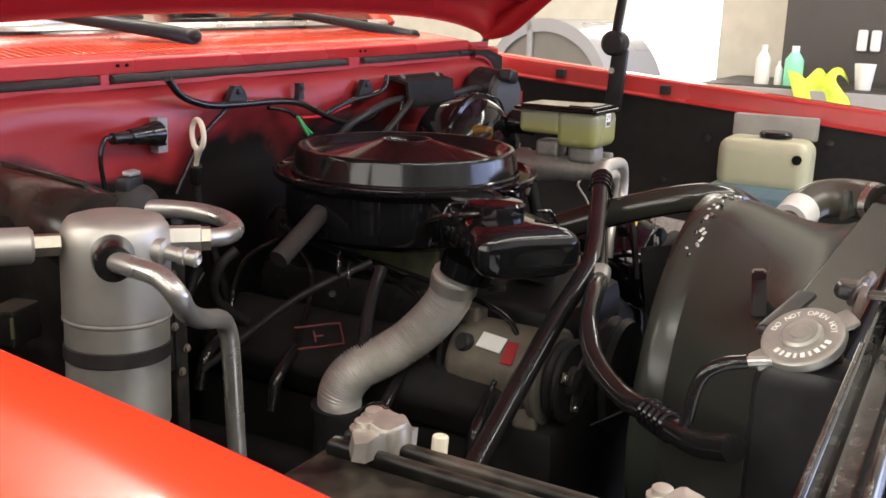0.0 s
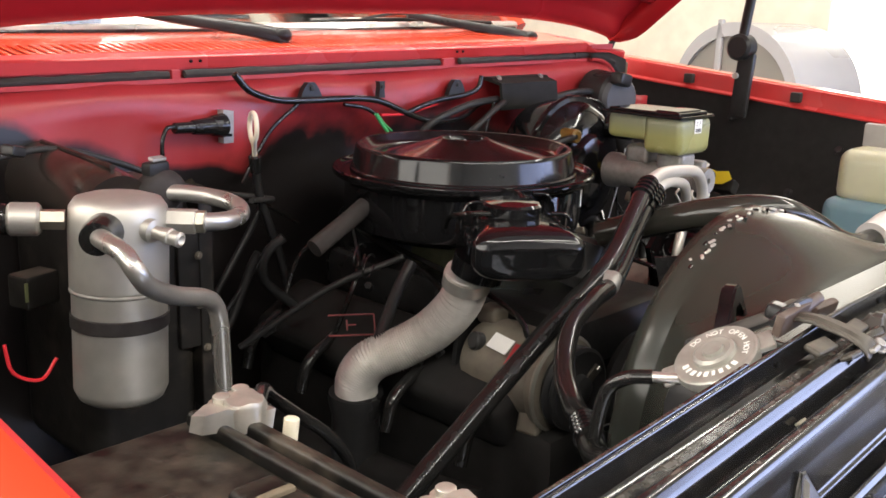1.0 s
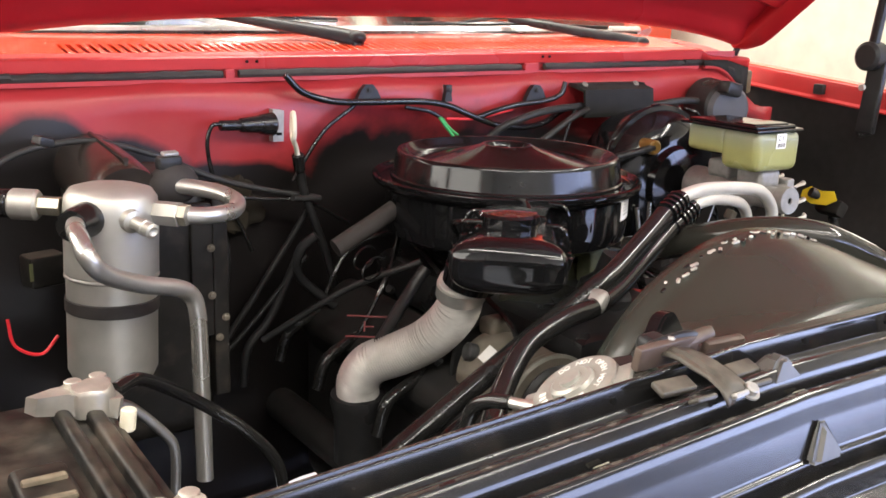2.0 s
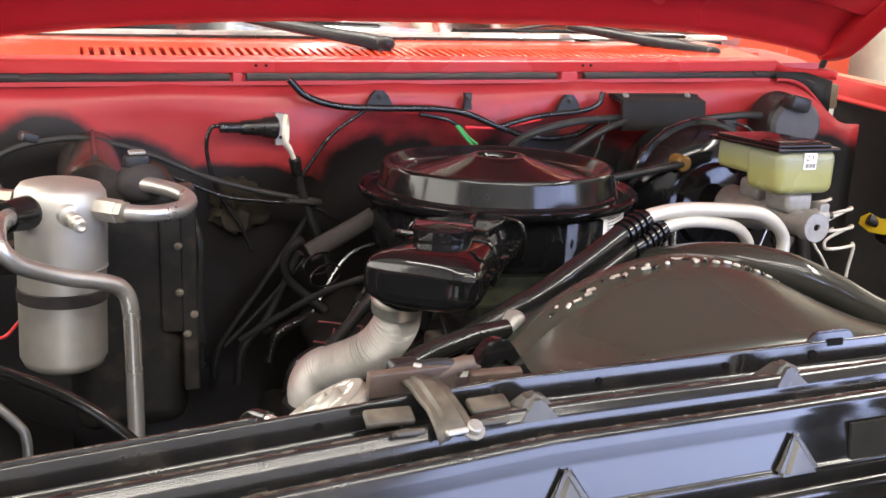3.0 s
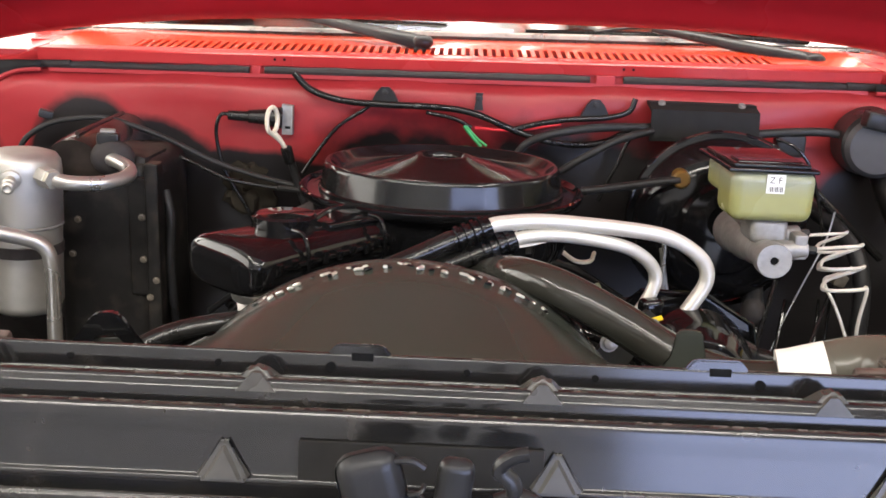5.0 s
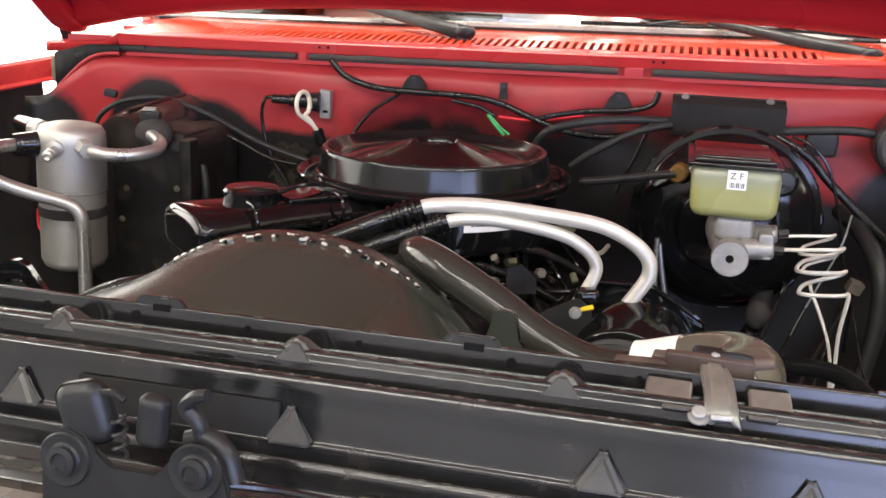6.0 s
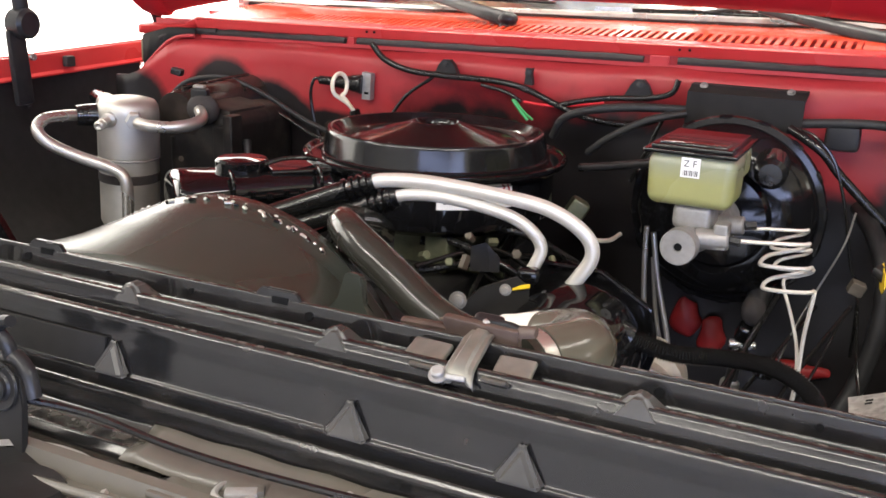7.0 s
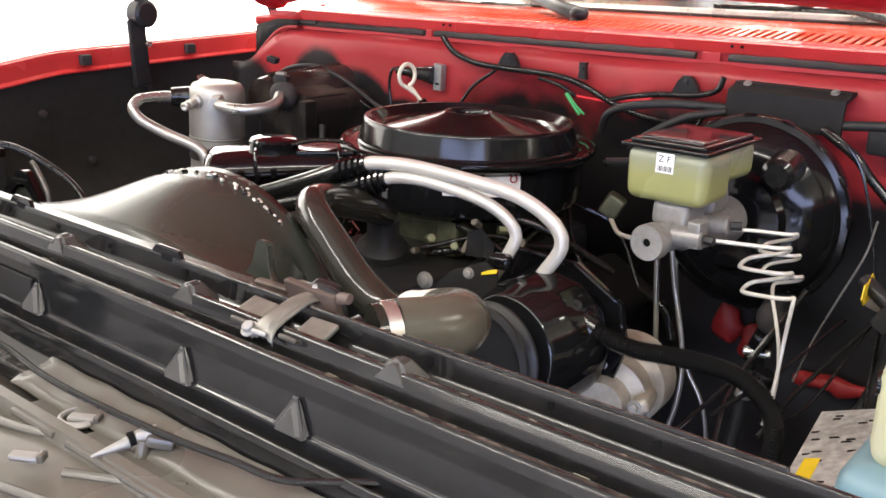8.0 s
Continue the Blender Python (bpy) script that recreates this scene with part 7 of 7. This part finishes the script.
for k in range(25):
    a = math.pi * k / 24
    prof.append((0.46 * math.cos(a), 0.44 * math.sin(a) ** 0.8))
rot = Matrix.Translation((4.3, 1.92, 0.78)) @ pose(0, 0, 0, 0, 0, -25)
outer = [bm.verts.new(rot @ Vector((0, y, z))) for y, z in prof]
inner = [bm.verts.new(rot @ Vector((0, y * 0.88, z * 0.86))) for y, z in prof]
o2 = [bm.verts.new(rot @ Vector((0.35, y, z))) for y, z in prof]
for k in range(24):
    bm.faces.new((outer[k], outer[k + 1], inner[k + 1], inner[k]))
    bm.faces.new((outer[k], o2[k], o2[k + 1], outer[k + 1]))
part("roof", bm, SILVER, car)
bm = B()
bm.faces.new([bm.verts.new(rot @ Vector((0.02, y * 0.89, z * 0.87))) for y, z in prof])
part("side_window", bm, PANE, car)
part("pillar", box(B(), tuple(rot @ Vector((0.01, 0.12, 0.22))), (0.02, 0.04, 0.46), 0.008, (0, 0, -25)), SILVER, car)
for dx, dy in ((-0.35, -1.2), (0.5, -1.2), (-0.3, 0.5), (0.5, 0.5)):
    wl = part("wheel", rod(B(), (4.7 + dx - 0.09, 3.0 + dy, 0.32), (4.7 + dx + 0.09, 3.0 + dy, 0.32), 0.32, segs=32, bevel=0.03), RUBBER, car)
single("tool_chest", box(B(), (4.9, 4.6, 0.65), (0.5, 0.7, 1.3), 0.02), RED, "red steel tool chest by the wall", "tool chest")


# taped loom with a yellow band beside the master cylinder, link rod
tl = thing("taped_loom", (1.75, 0.63, 0.93), "dark loom with a yellow tape band", "wiring loom")
part("loom", tube(B(), [(1.735, 0.645, 0.972), (1.751, 0.636, 0.964), (1.775, 0.632, 0.945), (1.79, 0.63, 0.91), (1.795, 0.63, 0.84)], 0.0085, 12), BLACK_SATIN, tl)
part("yellow_flag", plate(B(), [(-0.032, -0.006), (-0.012, -0.015), (0.016, -0.013), (0.033, -0.002), (0.026, 0.012), (0.004, 0.009), (-0.016, 0.014), (-0.030, 0.005)], 0.0012, Matrix.Translation((1.743, 0.634, 0.966)) @ Matrix(((0.1, 0, -0.995, 0), (-0.995, 0, -0.1, 0), (0, 1, 0, 0), (0, 0, 0, 1)))), YELLOW, tl, "folded yellow tape flag")
part("connector", box(B(), (1.772, 0.628, 0.945), (0.022, 0.050, 0.026), 0.005, (0, 30, -6)), BLACK_FLAT, tl)

single("thin_wire", tube(B(), [(1.70, 0.80, 1.0), (1.692, 0.80, 0.955), (1.668, 0.80, 0.89), (1.648, 0.80, 0.835), (1.63, 0.80, 0.77)], 0.0014, 6), STEEL, "thin bare wire beside the booster", "wire", "thin wires")
single("booster_cable", tube(B(), [(1.600, 0.87, 1.088), (1.6262, 0.86, 1.0752), (1.6497, 0.86, 1.0589), (1.6746, 0.86, 1.0315), (1.7367, 0.86, 0.9751), (1.80, 0.86, 0.92)], 0.0062, 12), RUBBER, "thick black cable running down beside the booster", "cable")
single("thin_wire", tube(B(), [(1.615, 0.83, 1.095), (1.6391, 0.82, 1.086), (1.6658, 0.82, 1.056), (1.6879, 0.82, 0.9919), (1.7029, 0.82, 0.9256), (1.7171, 0.82, 0.8893), (1.72, 0.82, 0.80)], 0.0022, 8), RUBBER, "thin black wire beside the booster", "wire", "thin wires")

# hoses and small parts deep in the bay
random.seed(21)
deep = thing("engine_bay_hoses", (0.9, 0.7, 0.8), "tangle of dark hoses and wires beside the engine", "hose")
for k in range(2):
    a = Vector((random.uniform(0.80, 0.90), random.uniform(0.60, 0.88), random.uniform(0.74, 0.86)))
    b = Vector((random.uniform(0.93, 1.02), random.uniform(0.60, 0.85), random.uniform(0.86, 0.96)))
    c = a.lerp(b, 0.5) + Vector((random.uniform(-0.03, 0.02), random.uniform(-0.03, 0.03), random.uniform(-0.02, 0.05)))
    part("hose", tube(B(), [a, c, b], random.choice((0.0035, 0.0045, 0.006, 0.008)), 10), BLACK_SATIN, deep)
for k in range(4):
    q = Vector((random.uniform(0.84, 1.0), random.uniform(0.55, 0.82), random.uniform(0.80, 0.92)))
    d = Vector((random.uniform(-1, 1), random.uniform(-1, 0), random.uniform(-0.3, 0.8))).normalized()
    part("fitting", rod(B(), q, q + d * random.uniform(0.01, 0.02), random.uniform(0.003, 0.006), segs=6, bevel=0.001), BLACK_SATIN, deep)
side = thing("fender_side_hoses", (1.74, 0.72, 0.75), "dark hoses and wiring along the inner fender", "hose")
part("large_hose", tube(B(), [(1.70, 0.90, 0.985), (1.725, 0.84, 0.965), (1.745, 0.80, 0.925), (1.748, 0.78, 0.86), (1.735, 0.76, 0.79), (1.71, 0.74, 0.73)], 0.012, 16), BLACK_SATIN, side)
for k in range(6):
    a = Vector((random.uniform(1.60, 1.72), random.uniform(0.78, 0.9), random.uniform(0.84, 0.9)))
    b = Vector((random.uniform(1.56, 1.76), random.uniform(0.58, 0.72), random.uniform(0.70, 0.78)))
    c = a.lerp(b, 0.5) + Vector((random.uniform(-0.03, 0.03), 0, random.uniform(-0.05, 0.0)))
    part("wire", tube(B(), [a, c, b], random.choice((0.002, 0.003, 0.004)), 8), RUBBER, side)
part("connector", box(B(), (1.715, 0.79, 0.905), (0.02, 0.016, 0.018), 0.003, (10, 20, 15)), GRIMY_CAST, side)
part("joint", rod(B(), (1.628, 0.70, 0.815), (1.622, 0.70, 0.798), 0.015, segs=16, bevel=0.003), BLACK_GLOSS, side)
